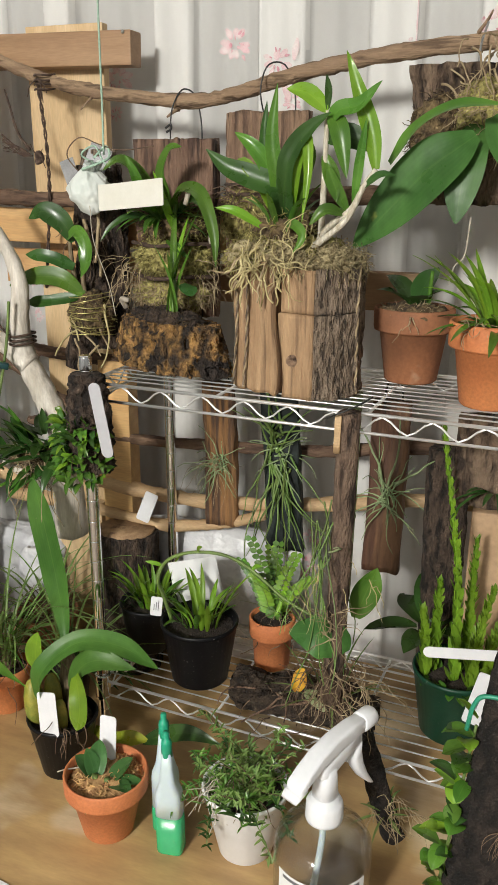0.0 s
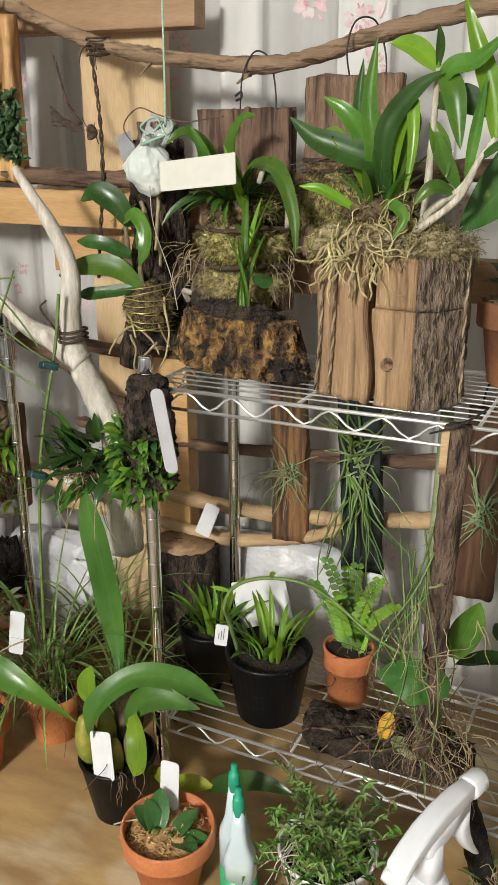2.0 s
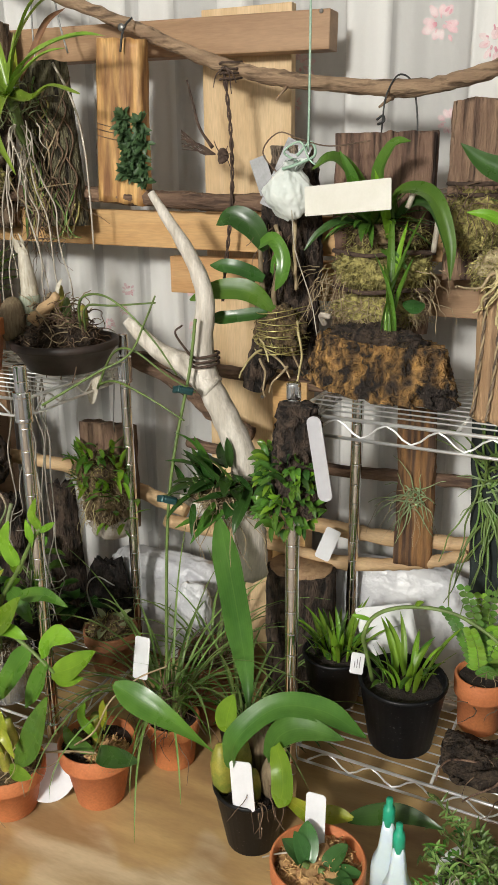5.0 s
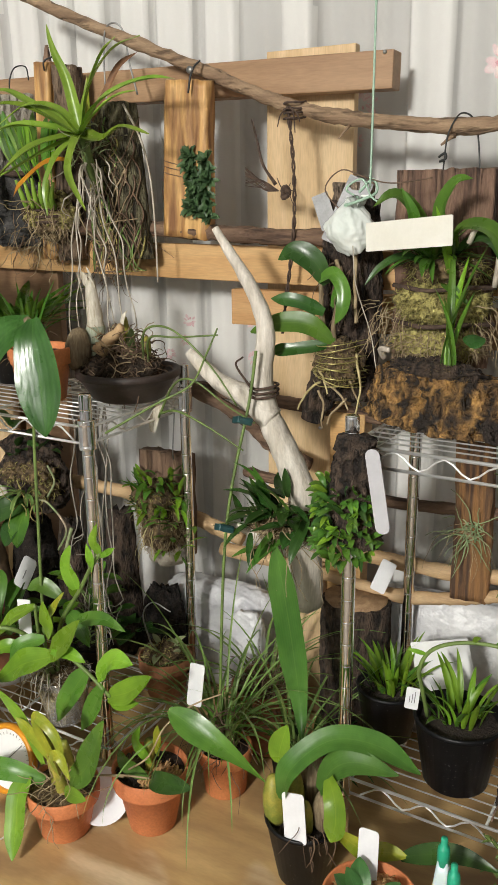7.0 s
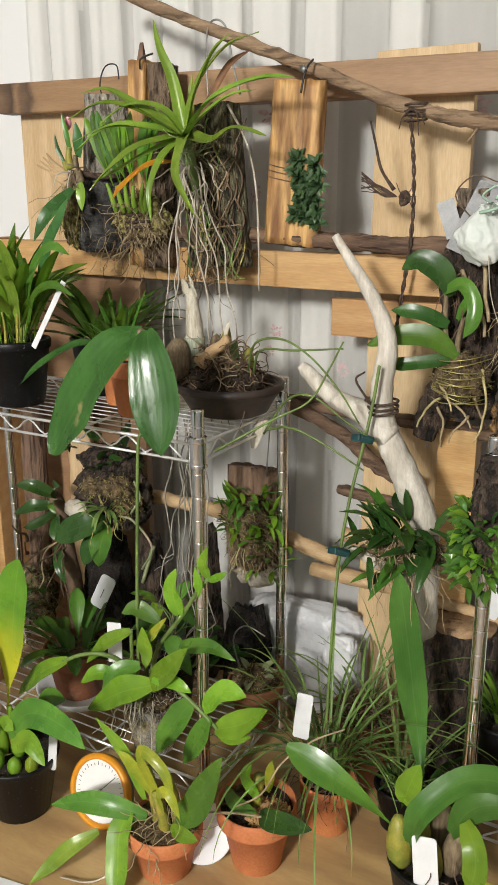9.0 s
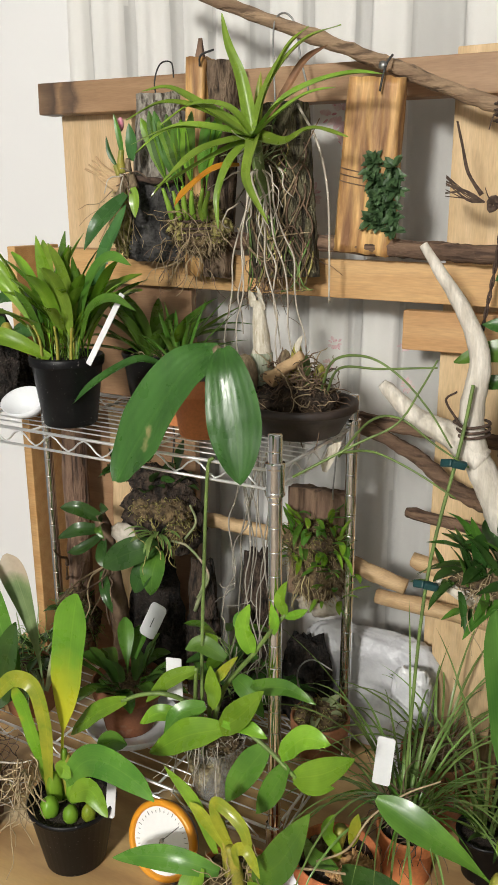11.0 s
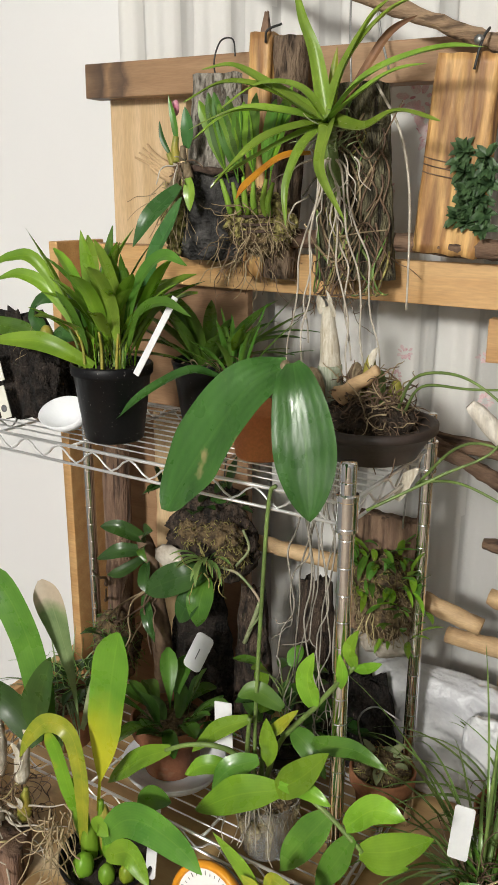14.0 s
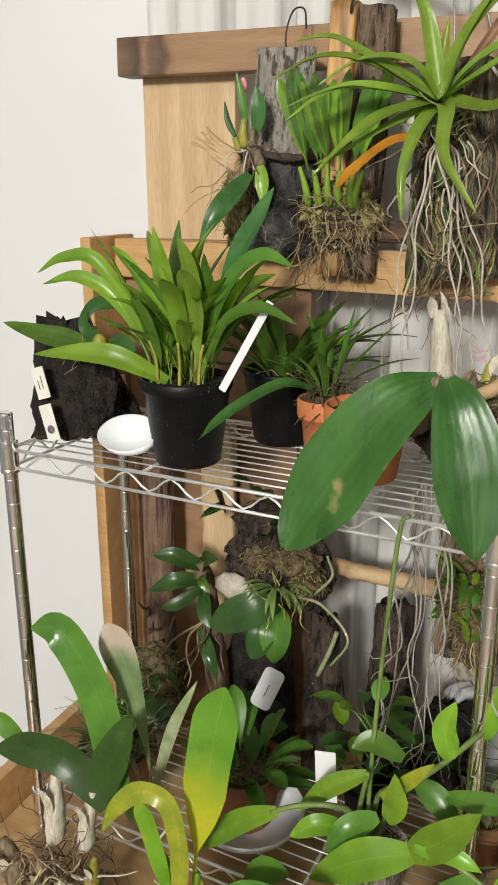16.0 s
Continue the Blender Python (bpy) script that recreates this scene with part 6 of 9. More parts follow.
    for p, w, m in (
            ([(-0.311, 1.12, 1.785), (-0.336, 1.11, 1.806), (-0.362, 1.10, 1.811)], 0.024, M_LEAF_L),
            ([(-0.311, 1.12, 1.787), (-0.309, 1.115, 1.809), (-0.311, 1.11, 1.828)], 0.010, M_LEAF_D),
            ([(-0.243, 1.12, 1.712), (-0.25, 1.12, 1.754), (-0.267, 1.12, 1.80), (-0.288, 1.12, 1.856)], 0.024, M_LEAF_L),
            ([(-0.309, 1.12, 1.77), (-0.292, 1.11, 1.785), (-0.266, 1.105, 1.79), (-0.236, 1.10, 1.817)], 0.022, M_LEAF),
            ([(-0.312, 1.12, 1.75), (-0.281, 1.13, 1.752), (-0.247, 1.135, 1.735)], 0.034, M_LEAF_D),
            ([(-0.306, 1.12, 1.782), (-0.289, 1.105, 1.757), (-0.277, 1.10, 1.70)], 0.026, M_LEAF),
            ([(-0.271, 1.12, 1.67), (-0.264, 1.115, 1.72), (-0.256, 1.11, 1.775)], 0.013, M_LEAF),
            ([(-0.259, 1.12, 1.689), (-0.235, 1.11, 1.705), (-0.212, 1.10, 1.704)], 0.010, M_LEAF_D),
            ([(-0.28, 1.12, 1.66), (-0.295, 1.11, 1.69), (-0.305, 1.105, 1.72)], 0.018, M_LEAF),
            ([(-0.285, 1.12, 1.655), (-0.305, 1.10, 1.66), (-0.325, 1.095, 1.64)], 0.016, M_LEAF),
            ([(-0.313, 1.12, 1.73), (-0.30, 1.115, 1.70), (-0.292, 1.11, 1.67)], 0.022, M_LEAF)):
        leaf_w(t, m, p, w, (0.1, -1, 0.35), "lance", 0.4)


log_orchid()


def cork_mount():
    t = thing("cork_bark", pose(-0.602, 1.228, DECK_R, 0, 0, -24), "orange-brown cork bark chunk with a small orchid seedling", "bark")
    b = column(outline_round(0.265, 0.11, 96), 0, 0.078, 36, 0.022, 48, 40, seed=6, shape=lambda s: 1.0 - 0.2 * s)
    part("cork", b, M_CORK, t)
    moss(t, M_DARKBARK, (0.0, -0.005, 0.082), 0.08, 0.035, 0.016, 160, 0.02, 0.001, m2=M_PEAT)
    for i, (a, L) in enumerate(((20, 0.13), (60, 0.18), (100, 0.16), (130, 0.19), (75, 0.11), (160, 0.10), (250, 0.12))):
        leaf(t, M_LEAF_L if i == 2 else M_LEAF, (0.02 + 0.004 * i, -0.02, 0.095), a, 82, L, 0.011, 22, "lance", 0.4)
    leaf(t, M_LEAF_B, (0.075, -0.02, 0.125), -60, 60, 0.032, 0.03, 30, "oval", 0.15, label="small round pale leaf")
    part("hook", tube([(-0.09, -0.02, 0.09), (-0.088, -0.03, 0.105), (-0.07, -0.03, 0.105)], 0.005, 0.004, 8), M_STONE, t)


cork_mount()


def clay_pot_plant(x, y, z, r, h, m, label, soilm=M_PEAT, base=0.66, rim=0.30):
    t = thing("potted_plant", pose(x, y, z), label, "potted plant")
    pot(t, r, h, m, soilm, base=base, rim=rim, lip=0.005, fill=0.9)
    return t


t = clay_pot_plant(-0.205, 1.275, DECK_R, 0.062, 0.115, M_TERRA_OLD, "small dark-leaved orchid in a stained terracotta pot")
moss(t, M_PEAT, (0.0, -0.01, 0.108), 0.05, 0.046, 0.012, 120, 0.016, 0.001, m2=M_ROOT)
roots(t, M_ROOT, (0.0, -0.055, 0.10), 5, 0.04, 0.0012, (0, -0.1, -0.6), spread=0.01)
for a, L, W, e in ((200, 0.07, 0.04, 50), (150, 0.08, 0.045, 60), (10, 0.05, 0.035, 60), (70, 0.09, 0.04, 65), (300, 0.06, 0.035, 50)):
    leaf(t, M_LEAF_D, (0, 0, 0.11), a, e, L, W, 45, "oval", 0.25)
part("young_shoot", tube([(0.02, 0, 0.11), (0.023, 0, 0.17)], 0.004, 0.003, 8), M_LEAF, t)
t = clay_pot_plant(-0.075, 1.165, DECK_R, 0.063, 0.118, M_TERRA, "grassy bright green orchid in a new terracotta pot")
tuft(t, M_LEAF_L, (0.005, 0, 0.11), 30, 0.13, 0.013, (40, 86), (15, 70), "lance", 0.022)
tuft(t, M_LEAF, (0.0, 0, 0.11), 16, 0.11, 0.012, (10, 60), (30, 70), "lance", 0.022)
roots(t, M_ROOT, (-0.03, -0.04, 0.115), 20, 0.035, 0.001, (-0.2, -0.3, 0.3), spread=0.015)


# ---- boards and mounts hung over the right rack ----
def hook(t, pts, r=0.0018, m=M_DARKMETAL, label="black wire hook"):
    tube_w(t, "wire_hook", m, pts, r, r, 6, 6, label=label)


def moss_plank():
    t = thing("mounted_orchid", pose(-0.63, 1.325, 1.47), "red-brown old board with orchid bound in olive moss", "mounted plant")
    part("board", column(outline_rect(0.145, 0.028, 44, 0.15), 0.0, 0.29, 30, 0.008, 60, 5, seed=12, capz=0.008), M_OLDWOOD, t)
    hook(t, [(-0.637, 1.32, 1.745), (-0.634, 1.315, 1.775), (-0.631, 1.318, 1.81), (-0.618, 1.33, 1.838), (-0.60, 1.34, 1.83), (-0.592, 1.345, 1.795), (-0.586, 1.338, 1.745)], 0.0013)
    tube_w(t, "wire_knot", M_DARKMETAL, [(-0.64, 1.312, 1.772), (-0.63, 1.308, 1.776), (-0.634, 1.316, 1.784), (-0.642, 1.312, 1.778)], 0.0018, 0.0018, 6)
    moss(t, M_MOSS, (0.015, -0.05, 0.10), 0.068, 0.035, 0.032, 420, 0.03, 0.0012)
    moss(t, M_MOSS, (0.01, -0.045, 0.04), 0.066, 0.034, 0.028, 380, 0.035, 0.0012, m2=M_ROOT)
    moss(t, M_PEAT, (0.02, -0.045, 0.15), 0.055, 0.03, 0.025, 260, 0.03, 0.0011, m2=M_MOSS)
    for z in (0.072, 0.125):
        part("binding", tube([(-0.06, -0.05, z), (0.0, -0.085, z - 0.003), (0.05, -0.082, z + 0.002), (0.09, -0.04, z)], 0.0035, 0.0035, 6, 6, 0.4), M_TWINE, t, "brown twine binding")
    for p, w, m in (
            ([(-0.62, 1.265, 1.64), (-0.65, 1.24, 1.70), (-0.675, 1.215, 1.725), (-0.70, 1.20, 1.71)], 0.026, M_LEAF),
            ([(-0.61, 1.265, 1.64), (-0.615, 1.24, 1.70), (-0.59, 1.22, 1.74), (-0.565, 1.21, 1.745)], 0.026, M_LEAF),
            ([(-0.60, 1.265, 1.64), (-0.58, 1.235, 1.68), (-0.53, 1.20, 1.675), (-0.50, 1.18, 1.62), (-0.495, 1.175, 1.57)], 0.028, M_LEAF),
            ([(-0.61, 1.265, 1.63), (-0.56, 1.235, 1.665), (-0.525, 1.21, 1.655), (-0.505, 1.20, 1.60)], 0.026, M_LEAF_D),
            ([(-0.62, 1.265, 1.62), (-0.66, 1.23, 1.64), (-0.69, 1.21, 1.625), (-0.71, 1.20, 1.60)], 0.016, M_LEAF_D),
            ([(-0.62, 1.265, 1.63), (-0.64, 1.23, 1.66), (-0.645, 1.21, 1.70), (-0.66, 1.20, 1.735)], 0.024, M_LEAF),
            ([(-0.605, 1.26, 1.60), (-0.595, 1.23, 1.60), (-0.56, 1.22, 1.575)], 0.02, M_LEAF),
            ([(-0.60, 1.27, 1.60), (-0.60, 1.22, 1.66), (-0.61, 1.20, 1.71)], 0.016, M_LEAF_L)):
        leaf_w(t, m, p, w * 0.8, (0.1, -0.8, 0.6), "lance", 0.5)
    tuft(t, M_LEAF, (0.0, -0.055, 0.165), 30, 0.085, 0.011, (0, 70), (20, 70), "lance", 0.015, (150, 390))
    tube_w(t, "white_hook", M_ROOTW, [(-0.535, 1.25, 1.60), (-0.53, 1.235, 1.655), (-0.555, 1.225, 1.685), (-0.57, 1.23, 1.66)], 0.004, 0.004, 8)
    roots(t, M_ROOT, (-0.055, -0.05, 0.08), 40, 0.07, 0.0011, (-0.5, -0.2, -0.4), spread=0.03)
    roots(t, M_ROOT, (0.07, -0.05, 0.08), 26, 0.06, 0.001, (0.5, -0.2, -0.1), spread=0.03)


moss_plank()


def second_plank():
    t = thing("mounted_orchid", pose(-0.465, 1.325, 1.555), "old bark board with moss pad hung on the rail", "mounted plant")
    part("board", column(outline_rect(0.132, 0.03, 44, 0.2), 0.0, 0.245, 28, 0.009, 60, 6, seed=22, capz=0.008), M_OLDWOOD, t)
    hook(t, [(-0.47, 1.325, 1.785), (-0.472, 1.305, 1.83), (-0.465, 1.32, 1.868), (-0.445, 1.345, 1.87), (-0.43, 1.35, 1.83), (-0.425, 1.34, 1.785)], 0.0013)
    moss(t, M_MOSS, (-0.02, -0.04, 0.085), 0.042, 0.025, 0.04, 320, 0.03, 0.0011)
    roots(t, M_ROOTD, (-0.02, -0.045, 0.11), 40, 0.07, 0.0011, (0, -0.3, 0), spread=0.03)
    for z in (0.12, 0.135):
        part("binding", tube([(-0.068, -0.015, z), (-0.03, -0.06, z), (0.03, -0.03, z), (0.066, -0.016, z)], 0.003, 0.003, 6, 6, 0.4), M_TWINE, t, "brown twine binding")


second_plank()


def corner_bark_mount():
    t = thing("mounted_orchid", pose(-0.13, 1.30, 1.665), "mossy dark bark slab with huge glossy orchid leaves", "mounted plant")
    part("slab", column(outline_rect(0.20, 0.05, 34, 0.3), 0.0, 0.19, 22, 0.010, 45, 16, seed=31, shape=lambda s: 0.8 + 0.25 * s), M_BARK, t)
    moss(t, M_MOSS, (0.03, -0.04, 0.12), 0.07, 0.03, 0.05, 380, 0.035, 0.0012, m2=M_ROOT)
    moss(t, M_PEAT, (-0.055, -0.035, 0.09), 0.04, 0.02, 0.06, 200, 0.03, 0.0012)
    roots(t, M_ROOT, (0.0, -0.04, 0.17), 30, 0.09, 0.0019, (0.2, -0.4, 0.0), 0.6, 0.3, 0.05)
    hook(t, [(-0.14, 1.28, 1.85), (-0.14, 1.29, 1.88), (-0.135, 1.31, 1.91)], m=M_GREYWIRE, label="thin wire")
    leaf_w(t, M_LEAF_BIG, [(-0.126, 1.195, 1.756), (-0.150, 1.185, 1.738), (-0.183, 1.18, 1.713), (-0.234, 1.18, 1.66), (-0.284, 1.18, 1.606)], 0.080, (-0.2, -1, 0.3), "paddle", 0.12, 0.02, label="huge glossy dark green leaf", n=8)
    leaf_w(t, M_LEAF_BIG, [(-0.132, 1.235, 1.772), (-0.135, 1.205, 1.74), (-0.140, 1.19, 1.69), (-0.143, 1.185, 1.642)], 0.054, (0, -1, 0.2), "oval", 0.12, 0.03, n=8)
    leaf_w(t, M_LEAF_BIG, [(-0.11, 1.22, 1.78), (-0.08, 1.19, 1.745), (-0.05, 1.18, 1.72), (-0.03, 1.175, 1.69)], 0.062, (0.3, -1, 0.2), "oval", 0.14, n=8)
    leaf_w(t, M_LEAF, [(-0.235, 1.17, 1.72), (-0.20, 1.16, 1.765), (-0.15, 1.155, 1.79), (-0.09, 1.15, 1.79)], 0.022, (-0.1, -0.6, 0.8), "strap", 0.3)
    leaf_w(t, M_LEAF_BIG, [(-0.09, 1.21, 1.785), (-0.05, 1.19, 1.79), (-0.01, 1.18, 1.77)], 0.07, (0, -0.7, 0.7), "oval", 0.2)
    tube_w(t, "dangling_root", M_ROOTW, [(-0.125, 1.2, 1.65), (-0.128, 1.19, 1.60), (-0.14, 1.185, 1.585), (-0.145, 1.18, 1.56)], 0.0013, 0.0008)


corner_bark_mount()
label_tag(pose(-0.642, 1.182, 1.654, -4, -5, -16), 0.140, 0.040, M_CREAM, "long blank cream plastic label tied among leaves", corner=0.05)


def moss_bag():
    t = thing("moss_bundle", pose(-0.742, 1.245, 1.632), "white net bag of moss hung on pale green cord", "bundle")
    b = blob(1, 1, 1, 0.10, 1.7, 5, 3)
    for v in b.verts:
        a, h = math.atan2(v.co.y, v.co.x), v.co.z
        # gathered cloth: sharp folds that run up to the tie, slack and wider below
        k = 1 - 0.16 * abs(math.sin(a * 3.5 + 1.6 * h + 0.5)) ** 0.6 * (0.35 + 0.65 * max(0, h)) - 0.13 * abs(noise.noise((math.cos(a) * 2.2, math.sin(a) * 2.2, h * 2.6))) - 0.05 * abs(noise.noise(v.co * 6))
        f = 1 - 0.62 * max(0, h - 0.15) ** 1.1
        v.co = V(-0.008 + v.co.x * k * f * 0.041, v.co.y * k * f * 0.036, 0.048 + h * 0.039 + 0.004 * math.sin(a * 2))
    part("net_bag", b, M_BAG, t)
    ruff = bmesh.new()
    for i in range(9):
        ribbon(arc((0.004 * math.cos(i * 0.7), 0.004 * math.sin(i * 0.7), 0.076), i * 40, 62, rng.uniform(0.016, 0.026), 30, 3), 0.016, V(0, -0.6, 0.8), "oval", 0.5, 0.4, b=ruff)
    part("gathered_end", ruff, M_BAG, t)
    tube_w(t, "cord", M_CORD, [(-0.722, 1.245, 1.735), (-0.722, 1.247, 1.80), (-0.722, 1.248, 1.95), (-0.722, 1.25, 2.2)], 0.0017, 0.0017, 6)
    tube_w(t, "cord_knot", M_CORD, [(-0.755, 1.23, 1.712), (-0.73, 1.222, 1.718), (-0.71, 1.24, 1.73), (-0.72, 1.25, 1.748), (-0.735, 1.235, 1.73)], 0.0022, 0.002, 6)
    tube_w(t, "cord_end", M_CORD, [(-0.735, 1.235, 1.722), (-0.75, 1.222, 1.735), (-0.727, 1.225, 1.748), (-0.715, 1.23, 1.725), (-0.70, 1.225, 1.715)], 0.0016, 0.0014, 6)
    tube_w(t, "loose_wire", M_ROOTD, [(-0.765, 1.25, 1.70), (-0.795, 1.25, 1.735), (-0.77, 1.25, 1.762), (-0.735, 1.25, 1.752), (-0.69, 1.245, 1.742), (-0.63, 1.245, 1.748)], 0.0011, 0.001, 5)
    tube_w(t, "fine_wire", M_ROOTW, [(-0.735, 1.215, 1.655), (-0.725, 1.205, 1.60), (-0.70, 1.205, 1.53), (-0.69, 1.205, 1.48)], 0.0009, 0.0009, 4)
    put(part("zinc_tag", plate(0.040, 0.105, 0.0012, 0.05), M_GREYTAG, t, "bent grey zinc tag", False), pose(-0.052, 0.035, 0.022, -5, 24, 10))
    put(part("zinc_tag", plate(0.026, 0.055, 0.0012, 0.05), M_GREYTAG, t, "bent grey zinc tag", False), pose(-0.058, 0.038, 0.045, -5, -20, 10))


moss_bag()


def ball_orchid():
    t = thing("mounted_orchid", pose(-0.775, 1.315, 1.40), "dark bark mount with thick-leaved orchid and wire-bound moss ball", "mounted plant")
    part("bark", column(outline_round(0.085, 0.05, 34), 0.0, 0.32, 34, 0.011, 55, 20, seed=41, shape=lambda s: 0.9 + 0.25 * math.sin(3 * s)), M_DARKBARK, t)
    part("bark_top", column(outline_round(0.066, 0.045, 24), 0.30, 0.345, 6, 0.006, 60, 20, seed=44), M_GREYBARK, t)
    part("bark_foot", tube([(0.0, -0.005, 0.10), (-0.03, -0.01, 0.04), (-0.052, -0.012, -0.01), (-0.06, -0.015, -0.04)], 0.038, 0.018, 14, 8, 0.35), M_DARKBARK, t)
    moss(t, M_PEAT, (0.002, -0.05, 0.070), 0.040, 0.034, 0.036, 200, 0.016, 0.001, m2=M_MOSS)
    roots(t, M_ROOTD, (0.0, -0.03, 0.20), 22, 0.09, 0.0014, (0, -0.1, -0.8), 0.4, 0.2, 0.035)
    for k in range(9):
        z = 0.038 + 0.0075 * k + rng.uniform(-0.004, 0.004)
        dz = rng.uniform(-0.01, 0.01)
        part("wire_turn", tube([(-0.044, -0.045, z), (-0.015, -0.087, z + 0.002), (0.02, -0.086, z + dz), (0.046, -0.045, z + 1.6 * dz)], 0.0009, 0.0009, 5), M_BRASS, t, "brass-coloured wire")
    for p, w, m in (
            ([(-0.790, 1.25, 1.595), (-0.805, 1.238, 1.628), (-0.836, 1.23, 1.644), (-0.860, 1.222, 1.632)], 0.044, M_LEAF_D),
            ([(-0.801, 1.245, 1.601), (-0.771, 1.232, 1.612), (-0.751, 1.225, 1.587), (-0.751, 1.22, 1.561), (-0.764, 1.22, 1.538)], 0.026, M_LEAF),
            ([(-0.794, 1.25, 1.551), (-0.829, 1.232, 1.568), (-0.874, 1.225, 1.572)], 0.027, M_LEAF_D),
            ([(-0.777, 1.25, 1.505), (-0.813, 1.235, 1.532), (-0.863, 1.225, 1.533), (-0.909, 1.222, 1.516)], 0.042, M_LEAF),
            ([(-0.787, 1.25, 1.500), (-0.837, 1.232, 1.492), (-0.880, 1.225, 1.488)], 0.026, M_LEAF_D),
            ([(-0.780, 1.25, 1.56), (-0.766, 1.235, 1.585), (-0.752, 1.23, 1.60)], 0.016, M_LEAF)):
        leaf_w(t, m, p, w * 0.84, (0.0, -1, 0.55), "strap" if w < 0.03 else "oval", 0.32, 0.12, n=7)
    for a, b2 in (((-0.785, 1.26, 1.48), (-0.80, 1.25, 1.60)), ((-0.775, 1.26, 1.48), (-0.77, 1.245, 1.565)), ((-0.79, 1.26, 1.47), (-0.815, 1.25, 1.555))):
        tube_w(t, "stem", M_BULBD, [a, V(*a).lerp(V(*b2), 0.5) + V(-0.006, 0, 0), b2], 0.0052, 0.0036, 8)
    for k in range(7):
        a = rng.uniform(-0.04, 0.05)
        part("root", tube(wander((a, -0.06, rng.uniform(0.0, 0.09)), (rng.uniform(-0.5, 0.6), -0.3, rng.uniform(-0.6, 0.1)), rng.uniform(0.05, 0.12), 6, 0.4, 0.35), 0.0024, 0.0014, 6, 4), M_ROOT if k % 3 else M_ROOTY, t)
    for q in ((0.02, -0.045, 0.25), (-0.01, -0.04, 0.23)):
        part("root", tube(wander(q, (0.3, -0.3, -0.6), 0.11, 5, 0.3, 0.1), 0.0036, 0.0024, 6, 4), M_ROOT, t)


ball_orchid()


def driftwood():
    t = thing("driftwood_branch", pose(-0.80, 1.20, 1.06), "forked bleached driftwood branch with ferny orchid on its foot", "driftwood")
    tube_w(t, "main_limb", M_DRIFT, [(-0.80, 1.20, 1.07), (-0.795, 1.19, 1.16), (-0.80, 1.19, 1.26), (-0.832, 1.19, 1.335), (-0.865, 1.19, 1.40), (-0.872, 1.19, 1.46), (-0.866, 1.19, 1.53), (-0.89, 1.19, 1.59), (-0.925, 1.19, 1.64), (-0.953, 1.19, 1.68)], 0.030, 0.006, 16, 8, 0.12)
    tube_w(t, "side_limb", M_DRIFT, [(-0.855, 1.19, 1.385), (-0.90, 1.185, 1.42), (-0.945, 1.18, 1.44), (-0.985, 1.175, 1.475), (-0.998, 1.172, 1.487)], 0.022, 0.007, 14, 8, 0.12)
    tube_w(t, "foot_limb", M_DRIFT, [(-0.79, 1.19, 1.17), (-0.84, 1.16, 1.19), (-0.895, 1.14, 1.215)], 0.024, 0.006, 12, 8, 0.15)
    for z in (1.425, 1.432, 1.44):
        tube_w(t, "twine_turn", M_TWINE, [(-0.895, 1.185, z), (-0.87, 1.163, z - 0.002), (-0.845, 1.18, z + 0.002), (-0.86, 1.212, z), (-0.895, 1.19, z + 0.002)], 0.0023, 0.0023, 6, 4, 0.4)
    tube_w(t, "twine_end", M_TWINE, [(-0.88, 1.165, 1.44), (-0.90, 1.155, 1.475), (-0.885, 1.15, 1.49)], 0.002, 0.0015, 5)
    moss(t, M_PEAT, (-0.01, -0.055, 0.17), 0.06, 0.03, 0.025, 160, 0.03, 0.001, m2=M_ROOT)
    scatter(t, (M_LEAF_D, M_LEAF_D, M_LEAF), (0.0, -0.05, 0.18), (0.055, 0.03, 0.035), 46, 0.085, 0.021)
    scatter(t, (M_LEAF, M_LEAF_D), (-0.04, -0.06, 0.15), (0.05, 0.03, 0.03), 16, 0.055, 0.014)
    roots(t, M_ROOT, (0.0, -0.07, 0.17), 26, 0.10, 0.0012, (0.1, -0.3, -0.2), spread=0.03)


driftwood()


